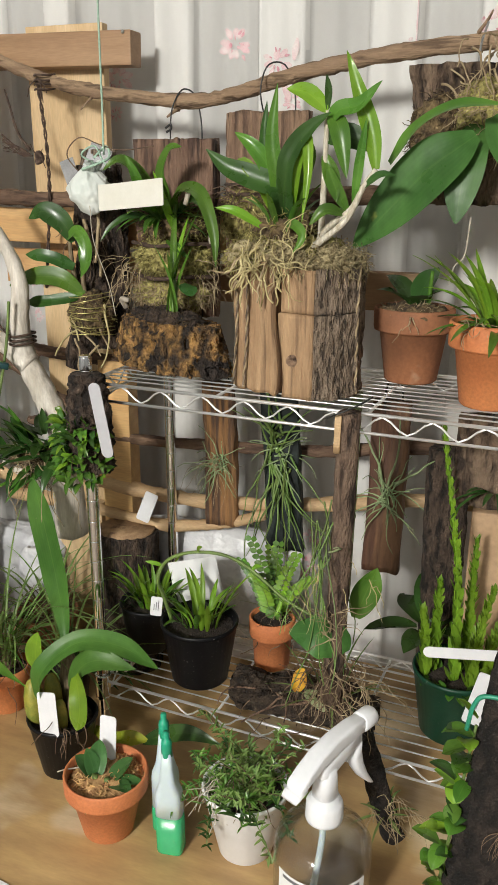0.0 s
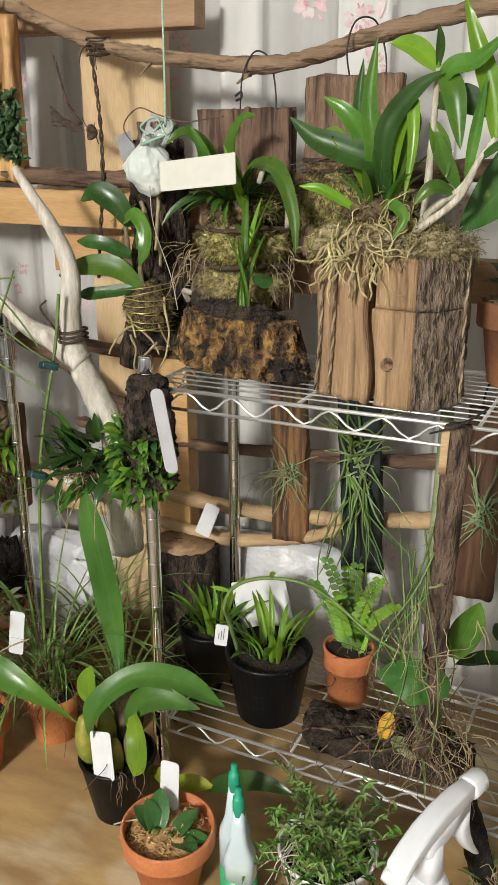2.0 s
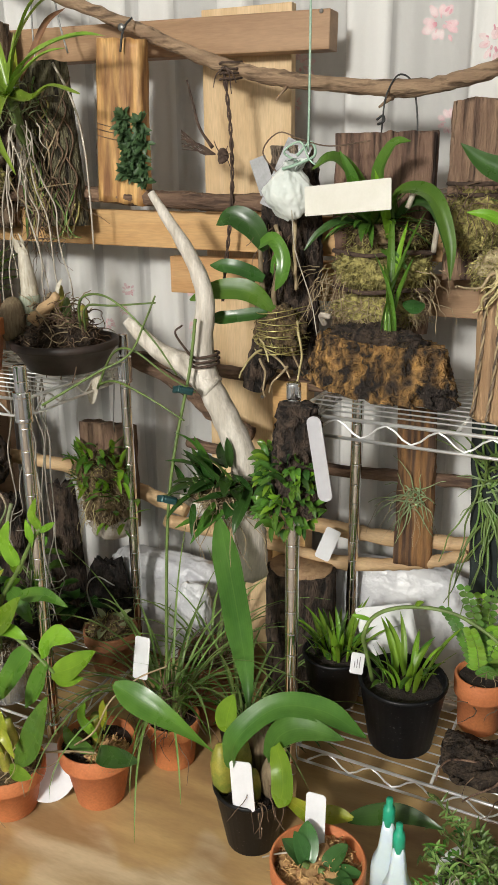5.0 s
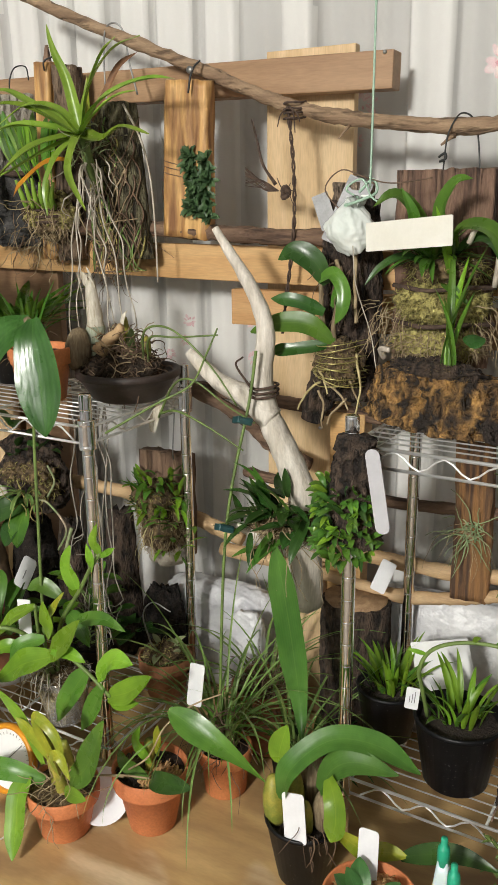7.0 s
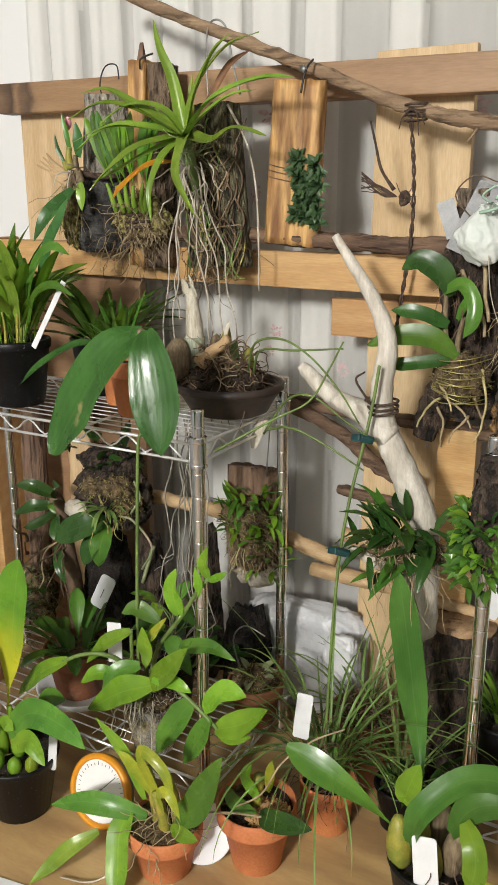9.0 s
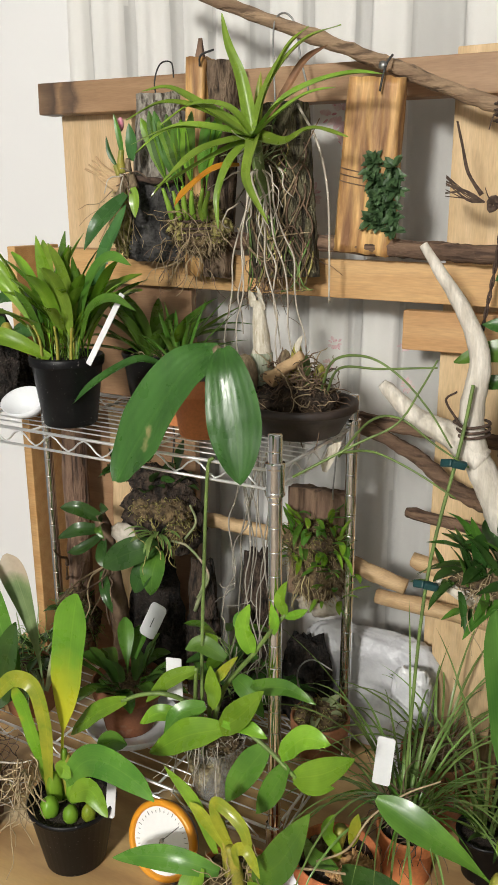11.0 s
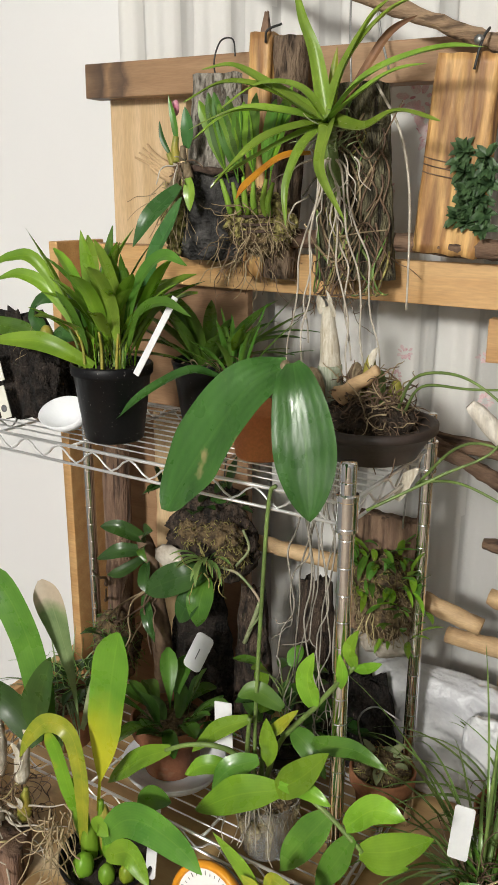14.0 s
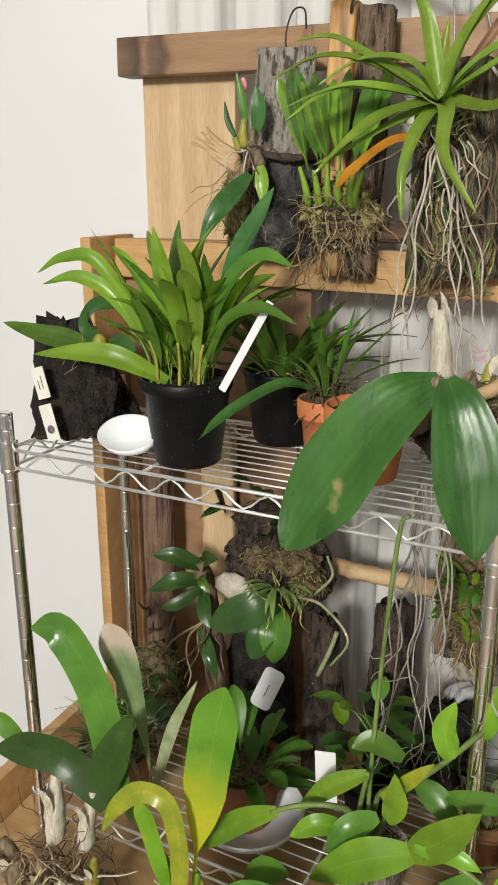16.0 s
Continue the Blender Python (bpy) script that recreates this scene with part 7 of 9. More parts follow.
def twisted_cord():
    t = thing("hemp_cord", pose(-0.884, 1.33, 1.70), "dark twisted hemp cord knotted to the rail branch", "cord")
    for s in (0, 1):
        C = []
        for i in range(60):
            u = i / 59
            a = u * 52 + math.pi * s
            C.append((-0.889 + 0.012 * math.sin(u * 4) + 0.002 * math.cos(a), 1.325 - 0.008 + 0.002 * math.sin(a), 1.862 - 0.36 * u))
        tube_w(t, "strand", M_TWINE, C, 0.0018, 0.0018, 5, 1, 0.4)
    for z in (1.845, 1.853, 1.859, 1.868):
        tube_w(t, "wrap", M_TWINE, [(-0.90, 1.325, z), (-0.887, 1.312, z), (-0.87, 1.322, z), (-0.875, 1.352, z + 0.004), (-0.90, 1.34, z)], 0.0017, 0.0017, 6, 4, 0.3)
    tube_w(t, "knot", M_TWINE, [(-0.894, 1.31, 1.734), (-0.887, 1.304, 1.740), (-0.883, 1.31, 1.731), (-0.892, 1.305, 1.724), (-0.894, 1.312, 1.734)], 0.0045, 0.004, 8, 4, 0.4)
    b = bmesh.new()
    for _ in range(16):
        tube(local(t, [(-0.90, 1.305, 1.735), (-0.925, 1.30, 1.745 + rng.uniform(-0.008, 0.008)), (-0.955, 1.295, 1.758 + rng.uniform(-0.016, 0.016))]), 0.0009, 0.0006, 4, 3, bm=b)
    part("frayed_end", b, M_TWINE, t)["kind"] = "stuff"
    for dx, dz in ((0.016, -0.02), (0.02, 0.0), (-0.012, 0.02), (0.012, 0.012)):
        tube_w(t, "loose_fibre", M_TWINE, [(-0.888, 1.306, 1.733), (-0.888 + dx * 0.6, 1.302, 1.735 + dz * 0.4), (-0.888 + dx, 1.300, 1.735 + dz)], 0.0012, 0.0006, 5)
    for dx, L in ((-0.012, 0.03), (0.010, 0.04), (0.016, 0.025)):
        tube_w(t, "loose_fibre", M_TWINE, [(-0.884, 1.312, 1.862), (-0.884 + dx, 1.305, 1.85), (-0.884 + dx * 1.4, 1.303, 1.862 - L)], 0.0014, 0.0008, 5)
    tube_w(t, "loose_end", M_TWINE, [(-0.905, 1.305, 1.745), (-0.925, 1.30, 1.775), (-0.935, 1.30, 1.81), (-0.945, 1.30, 1.845)], 0.003, 0.0015, 6, 4, 0.3)


twisted_cord()


def honey_plank():
    t = thing("mounted_succulent", pose(-1.092, 1.336, 1.66, 4, 4.6, 0), "honey-striped wooden plank with small dark rosette plant", "mounted plant")
    part("board", column(outline_rect(0.091, 0.03, 26, 0.25), 0.0, 0.255, 20, 0.0022, 40, 5, seed=51, shape=lambda s: 1.04 - 0.1 * s), M_HONEY, t)
    put(part("screw_eye", lathe([(0, 0), (0.006, 0), (0.006, 0.003), (0, 0.004)], 12), M_GREYWIRE, t), pose(0.013, -0.018, 0.270, 90, 0, 0))
    hook(t, [(-1.078, 1.310, 1.895), (-1.075, 1.312, 1.92), (-1.074, 1.322, 1.935), (-1.073, 1.338, 1.945)])
    for z in (0.108, 0.118, 0.127):
        part("binding_wire", tube([(-0.044, 0.004, z), (-0.0425, -0.015, z), (-0.02, -0.0165, z - 0.004), (0.02, -0.0165, z - 0.008)], 0.0008, 0.0008, 5), M_ROOTD, t, "thin dark wire")
    b = bmesh.new()
    for k in range(16):
        cx, cz = 0.03 + rng.uniform(-0.022, 0.024), 0.04 + 0.0065 * k
        for i in range(22):
            a, e = rng.uniform(150, 390), rng.uniform(-60, 75)
            ribbon(arc((cx, -0.02, cz), a, e, rng.uniform(0.012, 0.024), 20, 3), 0.0095, V(0, -1, 0.6), "lance", 0.35, b=b)
    part("rosette_clump", b, M_ROSETTE, t, "tight clump of small dark green rosettes")["kind"] = "stuff"


honey_plank()


def ball_of_creeper():
    t = thing("mounted_creeper", pose(-0.664, 1.064, 1.272), "dark fern-fibre plug with fleshy green creeper tied to the post", "mounted plant")
    part("plug", column(outline_round(0.062, 0.055, 36), -0.01, 0.14, 34, 0.015, 60, 50, seed=61, shape=lambda s: 1.12 - 0.25 * s - 0.5 * max(0, s - 0.85)), M_DARKBARK, t)
    for k in range(230):
        a, z = rng.uniform(130, 345), rng.uniform(-0.03, 0.07)
        x, y = -0.006 + 0.036 * math.cos(radians(a)), 0.036 * math.sin(radians(a))
        d = V(math.cos(radians(a + rng.uniform(-60, 60))), math.sin(radians(a + rng.uniform(-60, 60))), rng.uniform(-0.8, 1.1)).normalized()
        blade = rng.choice((M_LEAF, M_LEAF_S, M_LEAF, M_LEAF_D, M_LEAF_L))
        q = V(x, y, z)
        h = rng.uniform(0.018, 0.030)
        leaf_on(t, blade, [q, q + d * h * 0.5 + V(0, -0.002, 0.003), q + d * h], rng.uniform(0.007, 0.010), (0.2 * d.x, -0.7, 0.7), "oval", 0.25, 0.1, n=3)
    roots(t, M_ROOTD, (0, -0.02, 0.01), 16, 0.04, 0.0008, (0, -0.3, -0.3), spread=0.02)


ball_of_creeper()
label_tag(pose(-0.608, 1.022, 1.297, 0, -10, 0), 0.020, 0.116, M_HAZE, "rounded hazy grey plastic label tied to the rack post", corner=0.45)

# ---- mounts hung on the lattice over the left rack ----
def hanging_vanda():
    t = thing("mounted_orchid", pose(-1.222, 1.315, 1.62, 0, -2, 0), "fan-leaved orchid on a mossy hung log with long aerial roots", "mounted plant")
    part("log", column(outline_round(0.118, 0.075, 40), 0.0, 0.265, 34, 0.006, 80, 12, seed=71, shape=lambda s: 1.02 - 0.22 * s), M_MOSSLOG, t)
    for k in range(46):
        u, z, L = rng.uniform(-1.2, 1.2), rng.uniform(0.03, 0.25), rng.uniform(0.06, 0.15)
        pts = []
        for i in range(7):
            zz = max(-0.02, z - L * i / 6)
            f = 1.05 - 0.22 * zz / 0.265
            v = u + 0.25 * math.sin(k + i * 0.9) + (0.3 if k % 3 == 0 else 0.1) * (i / 6) * math.sin(k * 2.3)
            pts.append((0.059 * f * math.sin(v), -0.038 * f * math.cos(v) - 0.002, zz))
        part("clinging_root", tube(pts, 0.0019, 0.0012, 5, 2), rng.choice((M_ROOT, M_ROOTD, M_ROOTD, M_GRASS, M_MOSS)), t)
    for k in range(12):
        x0, z0 = rng.uniform(-0.06, 0.02), rng.uniform(0.02, 0.2)
        part("clinging_root", tube([(x0, -0.05, z0), (x0 + rng.uniform(0.02, 0.05), -0.052, z0 + rng.uniform(-0.06, 0.05)), (x0 + rng.uniform(0.05, 0.09), -0.042, z0 + rng.uniform(-0.08, 0.06))], 0.0014, 0.0009, 5, 4), rng.choice((M_ROOT, M_ROOTD, M_MOSSLOG, M_ROOTD)), t)
    roots(t, M_ROOTD, (0.0, -0.035, 0.01), 40, 0.08, 0.001, (0.0, -0.2, -0.4), 0.6, 0.1, 0.045)
    for x, y, dx, L in ((-1.265, 1.235, -0.028, 0.30), (-1.245, 1.225, -0.02, 0.33), (-1.20, 1.22, 0.02, 0.31), (-1.19, 1.23, 0.0, 0.24), (-1.175, 1.24, 0.01, 0.34), (-1.165, 1.25, 0.015, 0.30), (-1.26, 1.24, 0.0, 0.22)):
        pts = [(-1.222, 1.235, 1.79)]
        for i in range(0, 9):
            f = 1 - 0.75 * (1 - i / 8) ** 2.2
            pts.append((-1.222 + (x + 1.222) * f + dx * i / 8 + 0.005 * math.sin(i * 1.9 + x * 90), y - 0.01 + 0.008 * noise.noise((x * 50, i, 0)), 1.772 - (L + 0.017) * i / 8))
        tube_w(t, "aerial_root", M_ROOTW, pts, 0.0017, 0.0011, 6, 4, label="pale aerial root")
    tube_w(t, "aerial_root", M_ROOTW, [(-1.18, 1.29, 1.88), (-1.145, 1.285, 1.82), (-1.13, 1.285, 1.75), (-1.128, 1.285, 1.66), (-1.13, 1.285, 1.58)], 0.0022, 0.0015, 6)
    tube_w(t, "stem", M_STEM, [(-1.222, 1.26, 1.74), (-1.222, 1.235, 1.79), (-1.22, 1.225, 1.84)], 0.011, 0.008, 10)
    roots(t, M_ROOTW, (0.0, -0.08, 0.14), 14, 0.10, 0.0018, (0.0, -0.2, -0.5), 0.5, 0.2, 0.03)
    roots(t, M_LEAF_DEAD, (0.0, -0.08, 0.20), 30, 0.06, 0.0014, (0.0, -0.2, 0.0), 0.6, 0.1, 0.025)
    c = (-1.222, 1.225, 1.83)
    for p, w, m in (
            ([(-1.235, 1.22, 1.905), (-1.25, 1.21, 1.955), (-1.255, 1.20, 2.0)], 0.026, M_LEAF_V),
            ([(-1.195, 1.215, 1.89), (-1.155, 1.205, 1.94), (-1.12, 1.20, 1.965)], 0.030, M_LEAF_V),
            ([(-1.185, 1.21, 1.90), (-1.13, 1.20, 1.945), (-1.07, 1.195, 1.96)], 0.028, M_LEAF_V),
            ([(-1.17, 1.205, 1.87), (-1.11, 1.195, 1.89), (-1.05, 1.19, 1.895), (-1.005, 1.185, 1.89)], 0.028, M_LEAF_V),
            ([(-1.175, 1.195, 1.85), (-1.12, 1.185, 1.875), (-1.07, 1.18, 1.88)], 0.022, M_LEAF),
            ([(-1.16, 1.195, 1.815), (-1.11, 1.185, 1.83), (-1.055, 1.18, 1.815)], 0.030, M_LEAF_V),
            ([(-1.29, 1.20, 1.875), (-1.34, 1.185, 1.905), (-1.385, 1.175, 1.905)], 0.026, M_LEAF_V),
            ([(-1.29, 1.195, 1.87), (-1.35, 1.175, 1.885), (-1.41, 1.165, 1.865)], 0.026, M_LEAF_V),
            ([(-1.285, 1.185, 1.845), (-1.34, 1.165, 1.845), (-1.39, 1.155, 1.815)], 0.028, M_LEAF_V),
            ([(-1.28, 1.19, 1.845), (-1.33, 1.17, 1.85), (-1.40, 1.16, 1.83)], 0.022, M_LEAF),
            ([(-1.27, 1.17, 1.815), (-1.31, 1.14, 1.785), (-1.345, 1.125, 1.75)], 0.030, M_LEAF),
            ([(-1.275, 1.175, 1.80), (-1.32, 1.15, 1.775), (-1.35, 1.14, 1.765)], 0.02, M_LEAF),
            ([(-1.205, 1.185, 1.815), (-1.20, 1.155, 1.765), (-1.16, 1.14, 1.705)], 0.027, M_LEAF_V),
            ([(-1.235, 1.175, 1.795), (-1.245, 1.15, 1.75), (-1.245, 1.145, 1.70)], 0.026, M_LEAF),
            ([(-1.25, 1.20, 1.87), (-1.30, 1.185, 1.88), (-1.355, 1.175, 1.855)], 0.022, M_LEAF)):
        leaf_w(t, M_LEAF_V if rng.random() < 0.75 else m, [c, *p], w * 0.92, (0, -0.55, 0.85), "grass", 0.5, 0.12)
    leaf_w(t, M_LEAF_O, [(-1.235, 1.20, 1.79), (-1.27, 1.18, 1.785), (-1.31, 1.165, 1.755), (-1.33, 1.16, 1.735)], 0.018, (0, -0.6, 0.8), "strap", 0.4, label="dying orange leaf")
    leaf_w(t, M_LEAF_DRY, [(-1.205, 1.235, 1.85), (-1.17, 1.235, 1.895), (-1.14, 1.235, 1.93), (-1.105, 1.235, 1.945)], 0.012, (0, -1, 0), "lance", 0.6, label="dry brown leaf")
    leaf_w(t, M_LEAF_Y, [(-1.225, 1.25, 1.83), (-1.225, 1.25, 1.88), (-1.22, 1.25, 1.925)], 0.014, (0, -1, 0), "lance", 0.4)
    tube_w(t, "wire_hook", M_GREYWIRE, [(-1.222, 1.30, 1.88), (-1.228, 1.31, 1.95), (-1.232, 1.325, 2.005), (-1.222, 1.338, 2.02), (-1.207, 1.345, 2.005), (-1.195, 1.34, 1.95), (-1.18, 1.335, 1.90)], 0.0015, 0.0017, 6)


hanging_vanda()


def grey_bark_orchid():
    t = thing("mounted_orchid", pose(-1.482, 1.335, 1.64, 0, 2, 0), "grey bark slab over charred wood with small bulbous orchid", "mounted plant")
    part("slab", column(outline_round(0.10, 0.05, 26), 0.06, 0.278, 22, 0.005, 45, 9, seed=81, shape=lambda s: 1.08 - 0.22 * s), M_LICHEN, t)
    part("charred_foot", column(outline_round(0.125, 0.085, 34), 0.0, 0.14, 18, 0.014, 34, 26, seed=84, shape=lambda s: 0.75 + 0.55 * math.sin(math.pi * min(1, s * 0.8 + 0.15)) * 0.6), M_CHAR, t, "charred black wood")
    part("twine", tube([(-0.06, -0.02, 0.135), (-0.02, -0.055, 0.14), (0.03, -0.05, 0.135), (0.062, -0.015, 0.14)], 0.006, 0.005, 8, 6, 0.4), M_TWINE, t)
    stub = bmesh.new()
    for k in range(5):
        tube(local(t, [(-1.525, 1.285, 1.755 + 0.005 * k), (-1.56, 1.28, 1.772 + 0.006 * k), (-1.575 - 0.008 * ((k * 3) % 4), 1.278, 1.786 + 0.007 * k)]), 0.0065, 0.0015, 7, 5, 0.5, bm=stub)
    part("branch_stub", stub, M_PALEBRANCH, t, "pale splintered branch stub")
    tube_w(t, "wire_hook", M_DARKMETAL, [(-1.475, 1.33, 1.895), (-1.474, 1.312, 1.93), (-1.468, 1.32, 1.962), (-1.462, 1.345, 1.968), (-1.46, 1.35, 1.945)], 0.0013, 0.0013, 6, label="bent black wire hook")
    for p, r0, r1, m in (([(-1.511, 1.27, 1.788), (-1.512, 1.265, 1.805), (-1.510, 1.265, 1.824)], 0.0075, 0.005, M_BULB), ([(-1.519, 1.27, 1.783), (-1.524, 1.265, 1.80)], 0.006, 0.004, M_BULB), ([(-1.493, 1.265, 1.785), (-1.505, 1.26, 1.762), (-1.519, 1.255, 1.736)], 0.005, 0.0075, M_BULBD),
                         ([(-1.49, 1.265, 1.785), (-1.482, 1.26, 1.763)], 0.005, 0.0085, M_BULBD), ([(-1.50, 1.27, 1.79), (-1.497, 1.265, 1.81)], 0.006, 0.004, M_BULBD)):
        tube_w(t, "pseudobulb", m, p, r0, r1, 10, 5, 0.15)
    for p, w, m in (
            ([(-1.521, 1.266, 1.797), (-1.533, 1.262, 1.82), (-1.538, 1.26, 1.846)], 0.009, M_LEAF_D),
            ([(-1.508, 1.266, 1.815), (-1.512, 1.262, 1.847), (-1.521, 1.26, 1.882)], 0.011, M_LEAF),
            ([(-1.494, 1.272, 1.807), (-1.490, 1.268, 1.836), (-1.495, 1.266, 1.866)], 0.022, M_LEAF_B),
            ([(-1.481, 1.258, 1.765), (-1.474, 1.252, 1.741), (-1.473, 1.25, 1.715)], 0.020, M_LEAF_V),
            ([(-1.492, 1.25, 1.752), (-1.506, 1.225, 1.725), (-1.52, 1.205, 1.70), (-1.540, 1.195, 1.660)], 0.030, M_LEAF_B)):
        leaf_w(t, m, p, w, (0.1, -1, 0.2), "lance", 0.35)
    for k in range(10):
        part("root", tube(wander((-0.02 + rng.uniform(-0.012, 0.012), -0.07, 0.145), (rng.uniform(-0.8, 0.8), -0.3, rng.uniform(-0.8, 0.6)), rng.uniform(0.03, 0.06), 5, 0.5, 0.2), 0.0016, 0.0009, 5, 3), M_ROOTW if k % 2 else M_ROOTD, t)
    put(part("flower_bud", blob(0.007, 0.006, 0.012, 0.1, 2, 2), M_PINKBUD, t, "small pink bud"), pose(-0.037, -0.06, 0.225))
    roots(t, M_ROOT, (-0.05, -0.05, 0.10), 30, 0.09, 0.0011, (0, -0.3, -0.5), spread=0.02)
    moss(t, M_MOSS, (-0.05, -0.04, 0.07), 0.02, 0.02, 0.06, 90, 0.02, 0.001)


grey_bark_orchid()


def brown_board_orchid():
    t = thing("mounted_orchid", pose(-1.378, 1.335, 1.615, 0, 2.5, 0), "tall split board with orchid bound on in dried moss", "mounted plant")
    put(part("bark_half", column(outline_rect(0.042, 0.045, 16, 0.3), 0.0, 0.345, 26, 0.006, 50, 8, seed=91), M_BARK, t), pose(0.02, 0, 0))
    wood = part("wood_half", column(outline_rect(0.036, 0.04, 14, 0.2), 0.0, 0.35, 24, 0.003, 50, 6, seed=92), M_HONEY, t, "pale split wood")
    put(wood, pose(-0.02, -0.006, 0))
    put(part("splinter", column(outline_rect(0.018, 0.012, 6, 0.2), 0.0, 0.04, 5, 0.003, 60, 20, shape=lambda s: 1 - 0.7 * s), M_OLDWOOD, t), pose(-0.022, -0.004, 0.34))
    tube_w(t, "wire_hook", M_DARKMETAL, [(-1.385, 1.305, 1.95), (-1.38, 1.30, 1.965), (-1.365, 1.315, 1.975)], 0.0018, 0.0018, 6)
    for x, z, r, h in ((-0.022, 0.085, 0.034, 0.030), (0.022, 0.082, 0.032, 0.026), (0.0, 0.105, 0.036, 0.024), (0.004, 0.062, 0.036, 0.024)):
        moss(t, M_MOSS if z > 0.07 else M_PEAT, (x, -0.034, z), r, 0.024, h, 150, 0.026, 0.0012, m2=M_ROOT if x > 0 else M_PEAT, amp=0.5)
    roots(t, M_ROOT, (0.0, -0.05, 0.07), 34, 0.085, 0.0012, (0, -0.3, -0.4), 0.6, 0.2, 0.045)
    roots(t, M_ROOTD, (0.0, -0.05, 0.05), 34, 0.08, 0.0010, (0.1, -0.2, -0.5), 0.6, 0.2, 0.045)
    for k in range(6):
        x = -1.415 + 0.014 * k + rng.uniform(-0.005, 0.005)
        tube_w(t, "pseudobulb", M_LEAF_V, [(x, 1.275, 1.71), (x - 0.002, 1.268, 1.73), (x - 0.003 + 0.004 * (k - 2), 1.262, rng.uniform(1.742, 1.768))], 0.0040, 0.0026, 8, 4, bulge=0.5)
        for a in range(2):
            q = rng.uniform(-0.022, 0.022) + 0.004 * (k - 2.5)
            leaf_w(t, M_LEAF if (k + a) % 3 else M_LEAF_L, [(x, 1.268, 1.755), (x + q * 0.4, 1.256, 1.79), (x + q, 1.248, 1.83), (x + q * 1.7, 1.24, rng.uniform(1.85, 1.885))], 0.019, (0, -1, 0.2), "oblong", 0.4)
    for z in (0.07, 0.08, 0.092):
        part("twine", tube([(-0.045, -0.03, z), (-0.01, -0.062, z), (0.03, -0.058, z + 0.003), (0.05, -0.02, z)], 0.0024, 0.0024, 6, 6, 0.4), M_TWINE, t)


brown_board_orchid()


# ---- left rack, top deck ----
def black_bark_piece():
    t = thing("mounted_orchid", pose(-1.70, 1.145, DECK_L, 0, 0, 6), "charred black bark chunk with small orchid and two tags", "mounted plant")
    part("bark", column(outline_rect(0.155, 0.075, 34, 0.25), 0.0, 0.165, 20, 0.014, 34, 14, seed=101, shape=lambda s: 1.08 - 0.62 * s, lean=(-0.035, 0.0), capz=0.02), M_FERNROOT, t)
    moss(t, M_FERNROOT, (0.03, -0.03, 0.07), 0.035, 0.03, 0.06, 80, 0.02, 0.001)
    for m, p, w in ((M_LEAF, [(-1.67, 1.12, 1.515), (-1.70, 1.11, 1.53), (-1.74, 1.10, 1.54), (-1.80, 1.095, 1.555)], 0.034), (M_LEAF_D, [(-1.665, 1.12, 1.52), (-1.675, 1.11, 1.56), (-1.65, 1.10, 1.585), (-1.61, 1.095, 1.585)], 0.03), (M_LEAF_B, [(-1.655, 1.12, 1.52), (-1.63, 1.11, 1.53), (-1.60, 1.105, 1.525)], 0.034)):
        leaf_w(t, m, p, w, (0, -0.7, 0.7), "oval", 0.25)
    bulb(t, M_BULB, (0.04, -0.03, 0.125), 0.011, 0.03)
    roots(t, M_ROOT, (0.02, -0.04, 0.12), 12, 0.05, 0.0009, (0, -0.3, 0.4), spread=0.015)


black_bark_piece()
label_tag(pose(-1.73, 1.083, 1.452, -4, -17, 4), 0.021, 0.045, M_CREAM, "cream plastic label with faint writing on bark", bars=2, corner=0.05)
tg = label_tag(pose(-1.712, 1.075, 1.395, -4, -17, 4), 0.021, 0.052, M_CREAM, "cream plastic label with a small round mark on bark", corner=0.05)
put(part("round_mark", lathe([(0, 0), (0.006, 0), (0.006, 0.0006), (0, 0.0008)], 16), M_INK, tg), pose(0, -0.0012, 0.016, 90, 0, 0))
b = lathe([(0, 0), (0.022, 0), (0.04, 0.012), (0.044, 0.022), (0.042, 0.022), (0.02, 0.004), (0, 0.003)], 28)
b.transform(Matrix.Diagonal((1.1, 0.75, 1.2, 1)))
solid("shell_dish", b, M_WHITE, "small white oval dish on the wire shelf", "dish", m=pose(-1.583, 1.083, DECK_L + 0.014, 34, 0, -8))


